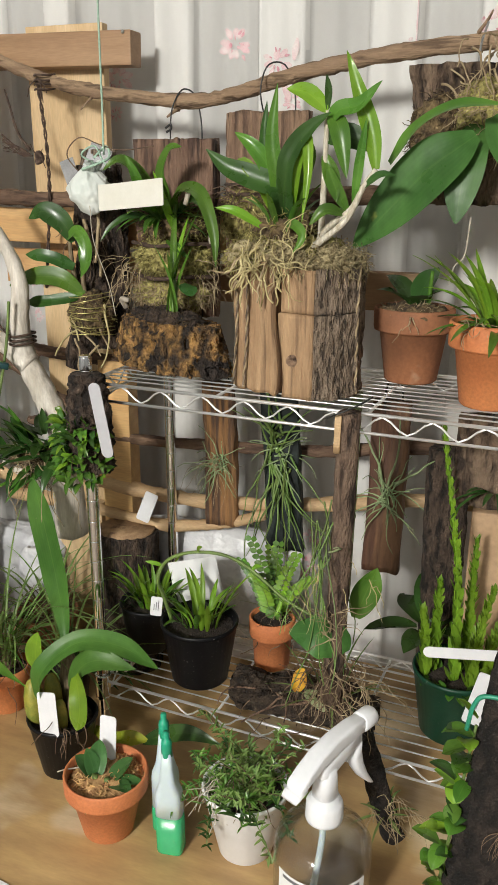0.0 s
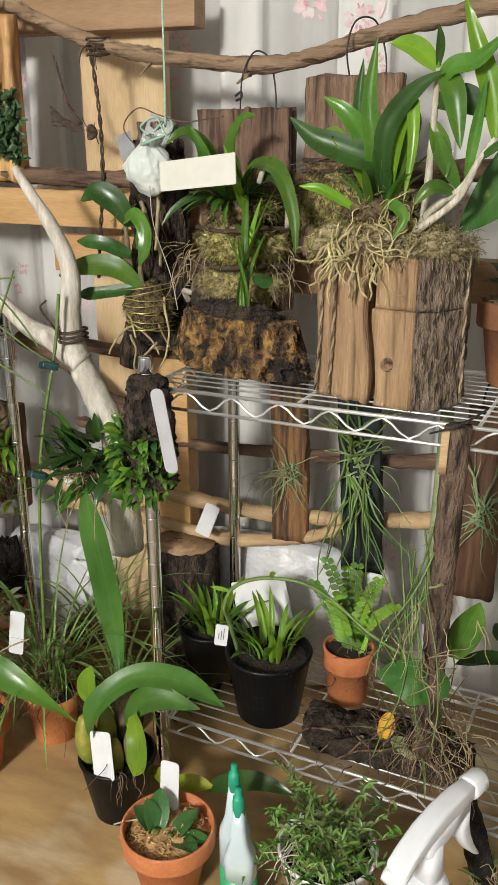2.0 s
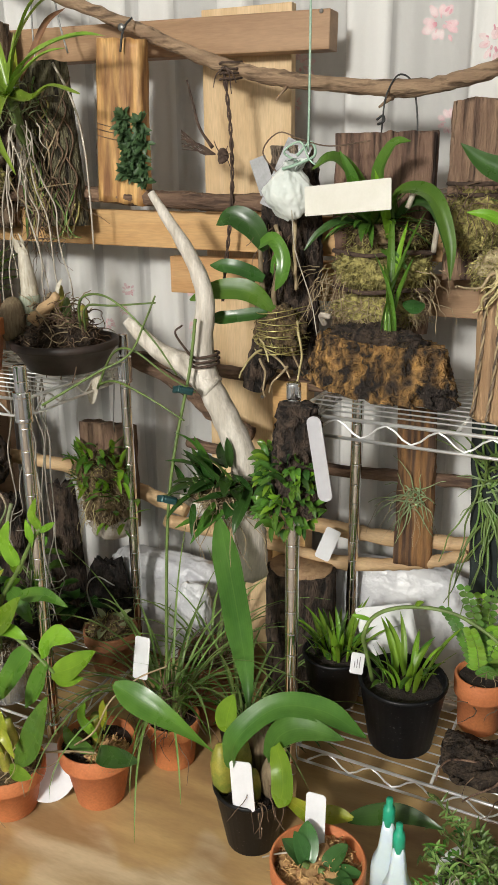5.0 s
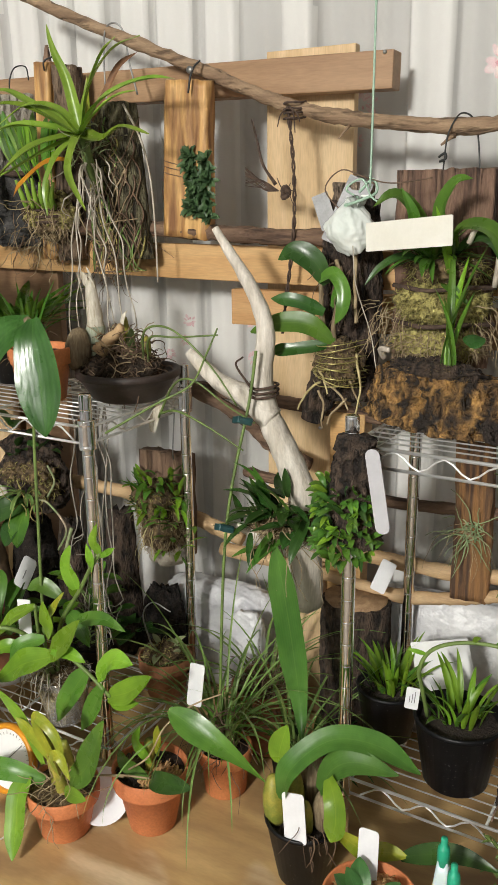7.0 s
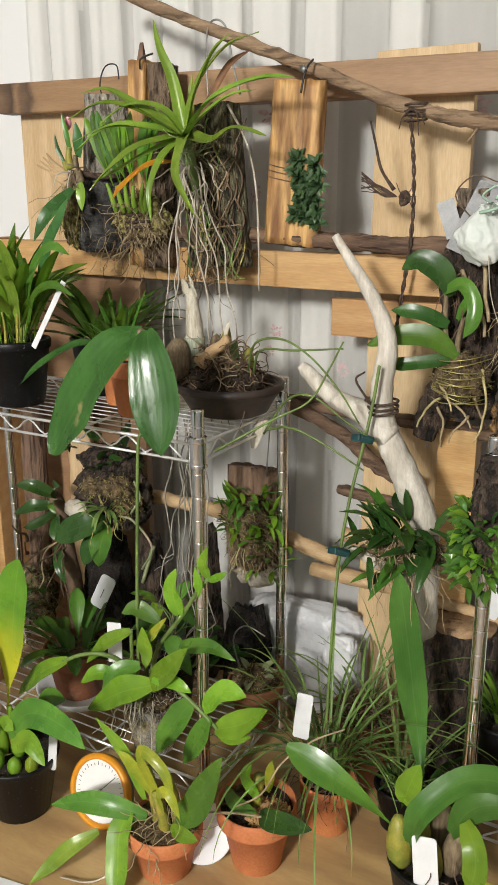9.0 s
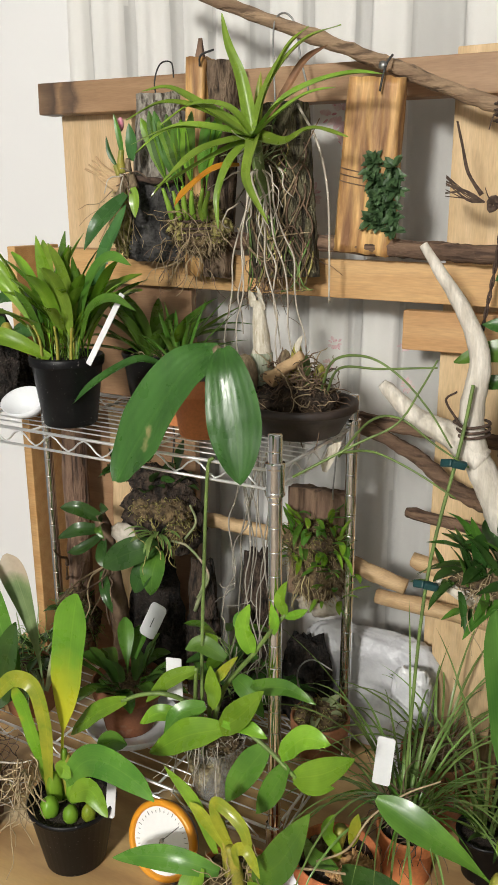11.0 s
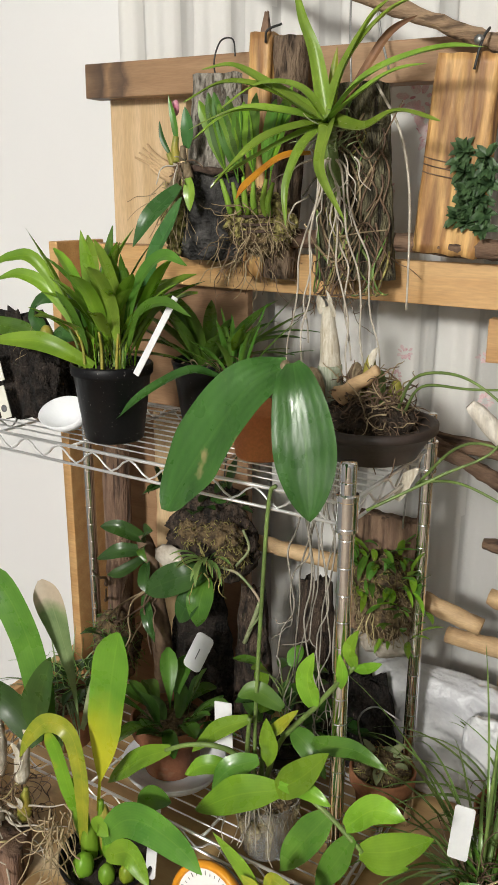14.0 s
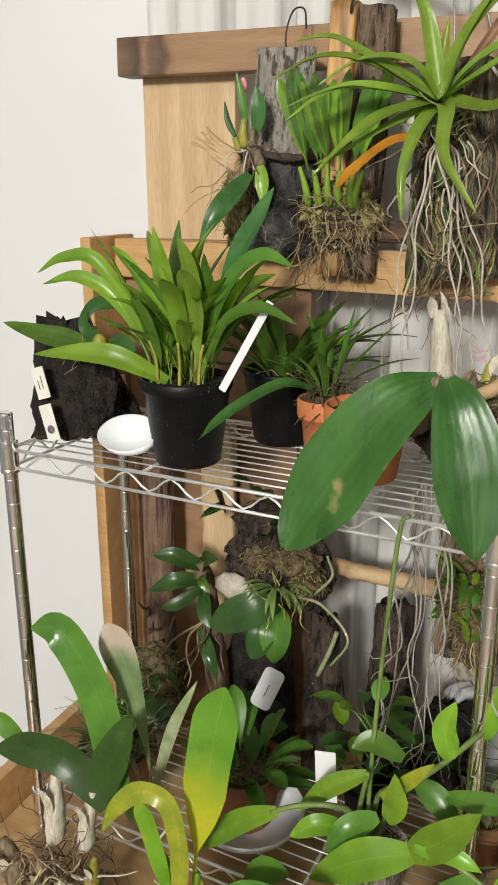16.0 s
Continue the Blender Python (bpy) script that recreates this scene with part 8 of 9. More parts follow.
def leafy_black_pot():
    t = thing("potted_orchid", pose(-1.508, 1.096, DECK_L), "bushy light green orchid in a dusty black plastic pot", "potted plant")
    pot(t, 0.061, 0.115, M_BLACKPOT, base=0.72, rim=0.14, lip=0.002, fill=0.92)
    for i in range(46):
        a = rng.uniform(0, 360)
        b0 = (rng.uniform(-0.034, 0.034), rng.uniform(-0.026, 0.026), 0.105)
        leaf(t, rng.choice((M_LEAF_L, M_LEAF_L, M_LEAF, M_LEAF_V)), b0, a, rng.uniform(56, 88), rng.uniform(0.13, 0.225), rng.uniform(0.017, 0.024), rng.uniform(8, 70), "oblong" if i % 4 else "stalk", 0.4, rng.uniform(-25, 25), 0.14, n=12)
    for k in range(16):
        x, y = rng.uniform(-0.04, 0.04), rng.uniform(-0.035, 0.0)
        part("stem", tube([(x, y, 0.10), (x * 1.1, y, 0.14), (x * 1.35, y * 1.2, 0.165)], 0.0028, 0.0018, 6, 3), M_BULB if k % 3 else M_STEM, t)
    for m, p, w in ((M_LEAF_L, [(-1.55, 1.10, 1.52), (-1.60, 1.08, 1.60), (-1.65, 1.07, 1.625), (-1.70, 1.06, 1.615)], 0.028), (M_LEAF_L, [(-1.55, 1.10, 1.52), (-1.61, 1.07, 1.64), (-1.66, 1.06, 1.65), (-1.70, 1.05, 1.63)], 0.026),
                    (M_LEAF_L, [(-1.52, 1.07, 1.50), (-1.57, 1.04, 1.53), (-1.62, 1.03, 1.535), (-1.69, 1.02, 1.53)], 0.040), (M_LEAF, [(-1.49, 1.10, 1.52), (-1.44, 1.08, 1.62), (-1.39, 1.07, 1.66), (-1.345, 1.06, 1.65)], 0.03),
                    (M_LEAF_B, [(-1.48, 1.13, 1.55), (-1.45, 1.13, 1.65), (-1.42, 1.13, 1.70), (-1.40, 1.13, 1.735)], 0.038), (M_LEAF, [(-1.48, 1.10, 1.52), (-1.44, 1.08, 1.58), (-1.39, 1.07, 1.60), (-1.34, 1.06, 1.585)], 0.024),
                    (M_LEAF_L, [(-1.52, 1.10, 1.52), (-1.53, 1.09, 1.62), (-1.54, 1.08, 1.69)], 0.04), (M_LEAF, [(-1.50, 1.10, 1.52), (-1.47, 1.09, 1.60), (-1.47, 1.08, 1.66)], 0.036)):
        leaf_w(t, m, p, w * 0.72, (0, -0.9, 0.5), "lance", 0.4)


leafy_black_pot()
label_tag(pose(-1.443, 1.07, 1.495, -10, 27, 0), 0.010, 0.125, M_TAG, "slim white plastic label stuck in a black pot")
t = thing("potted_orchid", pose(-1.43, 1.235, DECK_L), "strap-leaved orchid in a tall black plastic pot", "potted plant")
pot(t, 0.058, 0.105, M_BLACKPOT, base=0.72, rim=0.08, lip=0.0015)
tuft(t, M_LEAF, (0, 0, 0.095), 22, 0.17, 0.024, (25, 75), (15, 60), "lance", 0.02)
tuft(t, M_LEAF_L, (0.02, 0, 0.095), 6, 0.15, 0.022, (30, 60), (0, 30), "lance", 0.02, (-40, 40))
roots(t, M_ROOT, (0.01, -0.01, 0.10), 20, 0.05, 0.0012, (0, -0.2, 0.5), spread=0.02)
t = thing("potted_orchid", pose(-1.343, 1.175, DECK_L), "spindly orchid in a small terracotta pot", "potted plant")
pot(t, 0.039, 0.085, M_TERRA, M_PEAT, base=0.7, rim=0.3, fill=0.95)
roots(t, M_PEAT, (0, 0, 0.095), 50, 0.05, 0.0015, (0, -0.1, 0.6), spread=0.02)
tuft(t, M_LEAF, (0, 0, 0.09), 14, 0.12, 0.009, (40, 85), (10, 50), "lance", 0.012)
leaf_w(t, M_LEAF_D, [(-1.35, 1.14, 1.49), (-1.38, 1.11, 1.50), (-1.43, 1.08, 1.47), (-1.48, 1.06, 1.425)], 0.018, (0, -0.6, 0.8), "strap", 0.4)


def two_leaf_pot():
    t = thing("potted_orchid", pose(-1.272, 1.13, DECK_L), "two huge drooping pleated leaves over a terracotta pot", "potted plant")
    pot(t, 0.055, 0.095, M_TERRA, base=0.68, rim=0.3)
    part("stem", tube([(0.02, -0.01, 0.08), (0.07, -0.08, 0.13), (0.115, -0.15, 0.165)], 0.008, 0.006, 8), M_BULBD, t)
    leaf_w(t, M_LEAF_PLEAT, [(-1.156, 0.985, 1.553), (-1.195, 0.966, 1.528), (-1.242, 0.955, 1.462), (-1.275, 0.948, 1.41), (-1.303, 0.944, 1.361)], 0.094, (-0.3, -1, 0.35), "paddle", 0.2, 0.14, label="huge drooping green leaf with brown spot", n=9)
    leaf_w(t, M_LEAF_PLEAT, [(-1.150, 0.985, 1.555), (-1.132, 0.962, 1.528), (-1.117, 0.952, 1.479), (-1.109, 0.946, 1.436), (-1.104, 0.942, 1.388)], 0.072, (0.25, -1, 0.35), "paddle", 0.2, 0.14, label="huge drooping green leaf with yellow tip", n=9)


two_leaf_pot()


def bulb_bowl():
    t = thing("potted_orchid", pose(-1.137, 1.195, DECK_L), "dormant orchid bulbs and wiry roots in a shallow brown bowl", "potted plant")
    part("bowl", lathe([(0, 0.004), (0.056, 0.004), (0.064, 0.008), (0.078, 0.032), (0.087, 0.043), (0.091, 0.045), (0.091, 0.055), (0.084, 0.056), (0.078, 0.048), (0, 0.038)], 40), M_BROWNPOT, t)
    moss(t, M_DIRT, (-0.01, 0, 0.055), 0.07, 0.056, 0.03, 300, 0.035, 0.0012, m2=M_ROOTD)
    roots(t, M_ROOTD, (0.0, 0.0, 0.068), 200, 0.055, 0.0016, (0, -0.1, 0.2), 0.6, 0.05, 0.042)
    roots(t, M_ROOT, (0.0, -0.005, 0.070), 90, 0.055, 0.0014, (0, -0.1, 0.2), 0.6, 0.05, 0.042)
    # papery white cane on a striped grey foot, and three plump green-brown bulbs
    part("pseudobulb", tube([(-0.058, 0.0, 0.05), (-0.062, -0.002, 0.09), (-0.064, -0.002, 0.125)], 0.019, 0.017, 14, 6, 0.12), M_GREYBULB, t, "striped grey-green bulb foot")
    part("pseudobulb", tube([(-0.064, -0.002, 0.12), (-0.066, -0.002, 0.16), (-0.070, -0.002, 0.205)], 0.0165, 0.008, 14, 6, 0.2), M_CANE, t, "white papery pseudobulb")
    for x, y, r, h, m in ((-0.085, -0.03, 0.024, 0.075, M_BULBD), (-0.012, 0.005, 0.011, 0.095, M_BULB), (0.006, -0.002, 0.010, 0.075, M_STEM), (0.02, 0.02, 0.012, 0.06, M_BULB), (-0.035, 0.01, 0.014, 0.08, M_BULBD)):
        bulb(t, m, (x, y, 0.05), r, h, (0.006, 0))
    for x, z, el in ((-0.078, 0.195, 80), (-0.066, 0.200, 88), (-0.058, 0.192, 70), (0.0, 0.13, 75)):
        leaf(t, M_CANE, (x, -0.008, z), 270 + 40 * (el - 80), el, 0.028, 0.013, 15, "lance", 0.6, name="torn_sheath")
    tube_w(t, "bark_piece", M_PALEBRANCH, [(-1.175, 1.165, 1.478), (-1.15, 1.16, 1.497), (-1.115, 1.155, 1.522)], 0.013, 0.007, 9, 6, 0.6, label="splintered pale wood chip")
    for pts in ([(-1.10, 1.19, 1.46), (-1.06, 1.14, 1.52), (-1.0, 1.11, 1.535), (-0.95, 1.10, 1.515), (-0.91, 1.11, 1.47), (-0.88, 1.12, 1.42)], [(-1.09, 1.19, 1.46), (-1.05, 1.14, 1.51), (-0.98, 1.11, 1.52), (-0.90, 1.10, 1.53)],
                [(-1.06, 1.17, 1.37), (-1.0, 1.13, 1.44), (-0.95, 1.11, 1.455), (-0.90, 1.12, 1.42), (-0.86, 1.14, 1.39)], [(-1.05, 1.16, 1.38), (-0.99, 1.12, 1.40), (-0.93, 1.11, 1.385), (-0.87, 1.12, 1.35)],
                [(-1.08, 1.05, 1.37), (-1.0, 1.08, 1.42), (-0.95, 1.10, 1.45), (-0.92, 1.10, 1.50), (-0.90, 1.10, 1.54)]):
        tube_w(t, "arching_stem", M_STEM, pts, 0.0022, 0.0013, 6, label="thin arching green stem")


bulb_bowl()


# ---- under the left top deck ----
t = hung_board("trunk_post", -1.705, 1.32, LOW_L, 1.36, 0.05, 0.045, M_OLDWOOD, "upright bark-stripped trunk behind the rack", wire=False, outline=outline_round(0.052, 0.045, 20), amp=0.006, tilt=1)
part("dead_twig", tube([(0.0, -0.03, 0.10), (0.04, -0.06, 0.16), (0.07, -0.07, 0.25)], 0.004, 0.002, 6, 4, 0.3), M_OLDWOOD, t)
for k in range(4):
    part("twig", tube(wander((-0.01, -0.03, 0.12 + 0.03 * k), (rng.uniform(0.2, 0.9), -0.4, 0.3), 0.10, 5, 0.4, 0.0), 0.004, 0.0015, 6, 4, 0.3), M_ROOTD, t)
moss(t, M_PEAT, (0.02, -0.04, 0.10), 0.05, 0.03, 0.06, 120, 0.04, 0.0012, m2=M_GRASS)
tuft(t, M_LEAF_D, (0.015, -0.05, 0.12), 10, 0.05, 0.02, (0, 60), (10, 50), "oval", 0.02)
t = hung_board("wood_board", -1.60, 1.36, LOW_L, 1.36, 0.06, 0.02, M_PINE, "pale wooden strip standing behind the rack", wire=False)


def mossy_block():
    t = thing("mounted_orchid", pose(-1.45, 1.27, 1.11), "moss-covered bark basket with broad-leaved orchid, hung under the shelf", "mounted plant")
    part("block", column(outline_round(0.16, 0.08, 44), 0.0, 0.115, 20, 0.026, 30, 22, seed=111, shape=lambda s: 0.75 + 0.3 * math.sin(math.pi * s)), M_DARKBARK, t)
    for x, z, r in ((0.045, 0.090, 0.034), (-0.01, 0.085, 0.030), (0.065, 0.060, 0.022)):
        moss(t, M_PEAT, (x, -0.034, z), r, 0.026, r * 0.7, 90, 0.022, 0.0012, m2=M_MOSS, amp=0.5)
    roots(t, M_MOSS, (0.03, -0.05, 0.06), 16, 0.07, 0.0016, (0.1, -0.3, -0.5), 0.6, 0.2, 0.04)
    moss(t, M_DARKBARK, (0.0, 0.0, 0.13), 0.07, 0.04, 0.03, 60, 0.03, 0.0012)
    scatter(t, (M_LEAF_D, M_LEAF_D), (-0.02, -0.01, 0.15), (0.07, 0.04, 0.04), 16, 0.05, 0.026, "oval")
    put(part("white_patch", blob(0.03, 0.012, 0.022, 0.2, 3, 3), M_STONE, t, "bleached bare wood"), pose(-0.06, -0.042, 0.03))
    tuft(t, M_GRASS, (0.02, -0.05, 0.05), 14, 0.06, 0.009, (-10, 60), (30, 80), "lance", 0.01, (180, 360))
    for m, p, w in ((M_LEAF_D, [(-1.42, 1.21, 1.14), (-1.45, 1.185, 1.135), (-1.49, 1.175, 1.115), (-1.52, 1.17, 1.095)], 0.055), (M_LEAF, [(-1.42, 1.21, 1.13), (-1.415, 1.18, 1.10), (-1.415, 1.17, 1.06)], 0.05), (M_LEAF_D, [(-1.43, 1.21, 1.12), (-1.44, 1.18, 1.09), (-1.455, 1.175, 1.055)], 0.045)):
        leaf_w(t, m, p, w, (0, -0.9, 0.5), "oval", 0.2)
    for p in ([(-1.40, 1.22, 1.15), (-1.35, 1.20, 1.155), (-1.31, 1.20, 1.11), (-1.335, 1.20, 1.06)], [(-1.37, 1.22, 1.16), (-1.34, 1.21, 1.20), (-1.345, 1.20, 1.235)]):
        tube_w(t, "root", M_LEAF_DEAD, p, 0.0025, 0.002, 6)
    tube_w(t, "hanger", M_DARKMETAL, [(-1.43, 1.27, 1.25), (-1.42, 1.27, 1.32), (-1.42, 1.27, 1.37)], 0.0015, 0.0015, 5)


mossy_block()


def side_foliage():
    t = thing("mounted_orchid", pose(-1.56, 1.25, 1.05), "dark glossy leaf cluster on a knotted root", "mounted plant")
    part("root_stock", tube([(0.0, 0.03, -0.25), (0.01, 0.0, -0.1), (0.0, -0.01, 0.06), (-0.01, -0.02, 0.12)], 0.022, 0.012, 10, 5, 0.35), M_ROOTD, t)
    for m, p, w in ((M_LEAF_D, [(-1.56, 1.23, 1.16), (-1.595, 1.20, 1.185), (-1.63, 1.19, 1.185)], 0.034), (M_LEAF_D, [(-1.56, 1.23, 1.16), (-1.54, 1.20, 1.19), (-1.515, 1.19, 1.20)], 0.034), (M_LEAF_D, [(-1.56, 1.23, 1.14), (-1.60, 1.20, 1.14), (-1.64, 1.19, 1.12)], 0.034),
                    (M_LEAF_D, [(-1.56, 1.23, 1.13), (-1.59, 1.20, 1.105), (-1.62, 1.19, 1.095)], 0.028), (M_LEAF_D, [(-1.56, 1.23, 1.12), (-1.545, 1.20, 1.10), (-1.53, 1.19, 1.08)], 0.03), (M_LEAF, [(-1.56, 1.23, 1.15), (-1.545, 1.195, 1.155), (-1.53, 1.19, 1.14)], 0.02), (M_LEAF_D, [(-1.57, 1.23, 1.05), (-1.54, 1.20, 1.03), (-1.52, 1.19, 0.99)], 0.03)):
        leaf_w(t, m, p, w * 0.82, (0, -0.8, 0.6), "lance", 0.35, 0.15)
    for k in range(7):
        part("root", tube(wander((0, -0.01, 0.02), (rng.uniform(-0.6, 0.6), -0.4, -0.3), 0.13, 6, 0.5, 0.2), 0.0022, 0.0012, 6, 4), M_ROOT if k % 2 else M_ROOTD, t)


side_foliage()

for x, y, z1, w, d, sd, lab in ((-1.50, 1.31, 1.05, 0.125, 0.08, 121, "broad dark bark stump at the back of the rack"), (-1.375, 1.285, 1.085, 0.062, 0.055, 122, "narrow grey-brown bark stump at the back"), (-1.275, 1.325, 1.11, 0.082, 0.06, 123, "tapering dark bark stump at the back"), (-1.175, 1.325, 0.955, 0.10, 0.07, 124, "low black fibrous stump at the back")):
    t = thing("bark_stump", pose(x, y, LOW_L), lab, "bark")
    part("stump", column(outline_round(w, d, 30), 0, z1 - LOW_L, 24, 0.009, 45, 14, seed=sd, shape=(lambda s: 1.05 - 0.35 * s) if sd == 123 else (lambda s: 1.05 - 0.4 * s ** 3), capz=0.03), M_FERNROOT if sd in (121, 124) else M_DARKBARK, t)
    if sd == 122:
        part("pale_root", tube([(0.0, -0.03, 0.20), (0.02, -0.035, 0.25), (0.03, -0.03, 0.285)], 0.004, 0.004, 6), M_LEAF_DEAD, t)
    if sd == 124:
        tuft(t, M_LEAF_D, (-0.04, -0.05, 0.08), 9, 0.06, 0.04, (0, 70), (10, 60), "oval", 0.02)


def hanging_stone_moss():
    t = thing("mounted_orchid", pose(-1.13, 1.315, 1.03), "mossy clump on pale stone wired to a bark board", "mounted plant")
    put(part("board", column(outline_rect(0.115, 0.025, 24, 0.2), 0.0, 0.205, 20, 0.005, 45, 7, seed=131), M_OLDWOOD, t), pose(-0.022, 0.01, 0.02))
    put(part("stone", blob(0.040, 0.028, 0.024, 0.25, 2.5, 4, 2), M_STONE, t, "pale rounded stone"), pose(-0.005, -0.03, 0.03))
    moss(t, M_PEAT, (-0.01, -0.035, 0.09), 0.042, 0.032, 0.055, 300, 0.03, 0.001, m2=M_ROOT)
    moss(t, M_PEAT, (-0.02, -0.035, 0.14), 0.045, 0.032, 0.04, 200, 0.03, 0.001, m2=M_MOSS)
    scatter(t, (M_LEAF_L, M_LEAF, M_LEAF), (-0.01, -0.03, 0.14), (0.055, 0.04, 0.05), 70, 0.045, 0.010)
    scatter(t, (M_LEAF, M_LEAF_L), (0.02, -0.03, 0.09), (0.04, 0.04, 0.06), 34, 0.040, 0.009)
    roots(t, M_ROOTY, (0.0, -0.05, 0.08), 20, 0.05, 0.0011, (0, -0.3, -0.2), spread=0.03)
    tube_w(t, "wire", M_GREYWIRE, [(-1.12, 1.30, 1.25), (-1.118, 1.295, 1.27), (-1.115, 1.30, 1.34), (-1.115, 1.30, 1.36)], 0.0014, 0.0014, 5)
    part("hanging_root", tube(wander((-0.05, -0.05, 0.14), (-0.3, -0.2, -1), 0.08, 5, 0.3, 0.1), 0.002, 0.0015), M_ROOTW, t)


hanging_stone_moss()


def curtain_roots():
    t = thing("hanging_roots", pose(-1.195, 1.15, DECK_L), "bunch of grey aerial roots hanging through the wire shelf", "roots")
    for k in range(10):
        x, y = rng.uniform(-0.02, 0.03), rng.uniform(-0.03, 0.03)
        L = rng.uniform(0.22, 0.44)
        pts = [(x, y, -0.01)]
        dx = rng.uniform(-0.05, 0.03)
        for i in range(1, 8):
            pts.append((x + dx * (i / 7) ** 1.5 + 0.009 * math.sin(i * 1.7 + k) + 0.004 * math.sin(i * 4.1 + 2 * k), y + 0.006 * math.cos(i * 2.1 + k), -0.01 - L * i / 7))
        part("aerial_root", tube(pts, 0.0017, 0.0011, 5, 4), M_ROOTG, t)
        end = pts[-1]
        for _ in range(2):
            part("root_tip", tube(wander(end, (rng.uniform(-0.8, 0.8), -0.2, -0.6), 0.05, 5, 0.6, 0.1), 0.0011, 0.0007, 5, 3), M_ROOTG, t)


curtain_roots()
solid("torn_leaf_piece", ribbon(spline([(0, 0, 0), (0.01, -0.005, 0.03), (0.03, -0.008, 0.055)], 5), 0.02, V(0.2, -1, 0.2), "oval", 0.3), M_CANE, "dry cream leaf scrap hanging below the shelf", "dry leaf", m=pose(-1.095, 1.2, 1.332))

# ---- left rack, lower deck ----
t = thing("potted_orchid", pose(-1.268, 1.20, LOW_L), "round-leaved dark green orchid in a small black pot", "potted plant")
pot(t, 0.042, 0.075, M_BLACKPOT, base=0.75, rim=0.08, lip=0.0015)
for i in range(22):
    a, z = 137.5 * i, 0.07 + 0.005 * i
    stalk = arc((0, 0, z), a, 30 + 2 * i, rng.uniform(0.03, 0.07), 30, 5)
    part("stalk", tube(stalk, 0.0016, 0.0011, 5, 2), M_STEM, t)
    leaf(t, rng.choice((M_LEAF, M_LEAF_S, M_LEAF_D, M_LEAF_L)), stalk[-1], a + rng.uniform(-40, 40), rng.uniform(0, 60), rng.uniform(0.035, 0.055), rng.uniform(0.024, 0.032), 30, "oval", 0.25)

put_saucer = lathe([(0, 0), (0.06, 0), (0.078, 0.012), (0.088, 0.028), (0.085, 0.029), (0.074, 0.016), (0.058, 0.005), (0, 0.005)], 40)
solid("saucer", put_saucer, M_WHITE, "white plastic saucer under a terracotta pot", "saucer", m=pose(-1.435, 1.125, LOW_L + 0.002))
t = thing("potted_orchid", pose(-1.445, 1.13, LOW_L + 0.008), "dark leafy orchid clump in an old terracotta pot", "potted plant")
pot(t, 0.066, 0.10, M_TERRA_OLD, M_PEAT, base=0.68, rim=0.28)
tuft(t, M_LEAF, (0, 0, 0.09), 15, 0.10, 0.030, (35, 84), (10, 70), "spoon", 0.028)
tuft(t, M_LEAF_S, (0.02, -0.02, 0.09), 9, 0.075, 0.030, (15, 80), (10, 60), "oval", 0.03)
label_tag(pose(-1.455, 1.205, 0.95, -12, 22, 6), 0.034, 0.07, M_TAG, "white plastic label with faint writing in dark foliage", bars=1, corner=0.25)
t = thing("potted_plant", pose(-1.10, 1.215, LOW_L), "mossy terracotta pot with dried twigs", "potted plant")
pot(t, 0.052, 0.085, M_TERRA_OLD, M_PEAT, base=0.7, rim=0.3, fill=0.95)
moss(t, M_PEAT, (0, 0, 0.085), 0.04, 0.038, 0.015, 140, 0.025, 0.0012, m2=M_MOSS)
tuft(t, M_LEAF_DEAD, (0, 0, 0.09), 8, 0.04, 0.015, (20, 70), (10, 60), "lance", 0.015)
part("dead_stem", tube([(-0.03, 0, 0.09), (-0.04, -0.01, 0.16), (-0.01, -0.02, 0.20), (0.03, -0.02, 0.19)], 0.0018, 0.0012, 5), M_GREYWIRE, t)
t = thing("potted_plant", pose(-1.655, 1.10, LOW_L), "wiry grey air plants heaped in a terracotta pot", "potted plant")
pot(t, 0.064, 0.09, M_TERRA_OLD, M_PEAT, base=0.7, rim=0.3)
tuft(t, M_AIR, (0, 0, 0.10), 70, 0.10, 0.004, (-10, 85), (30, 120), "grass", 0.04, seg=7)
roots(t, M_GRASS, (0, 0, 0.11), 60, 0.10, 0.001, (0, -0.2, 0.3), 0.8, 0.0, 0.04)
tuft(t, M_LEAF_D, (0.03, 0.02, 0.12), 16, 0.05, 0.018, (10, 80), (10, 60), "oval", 0.03)


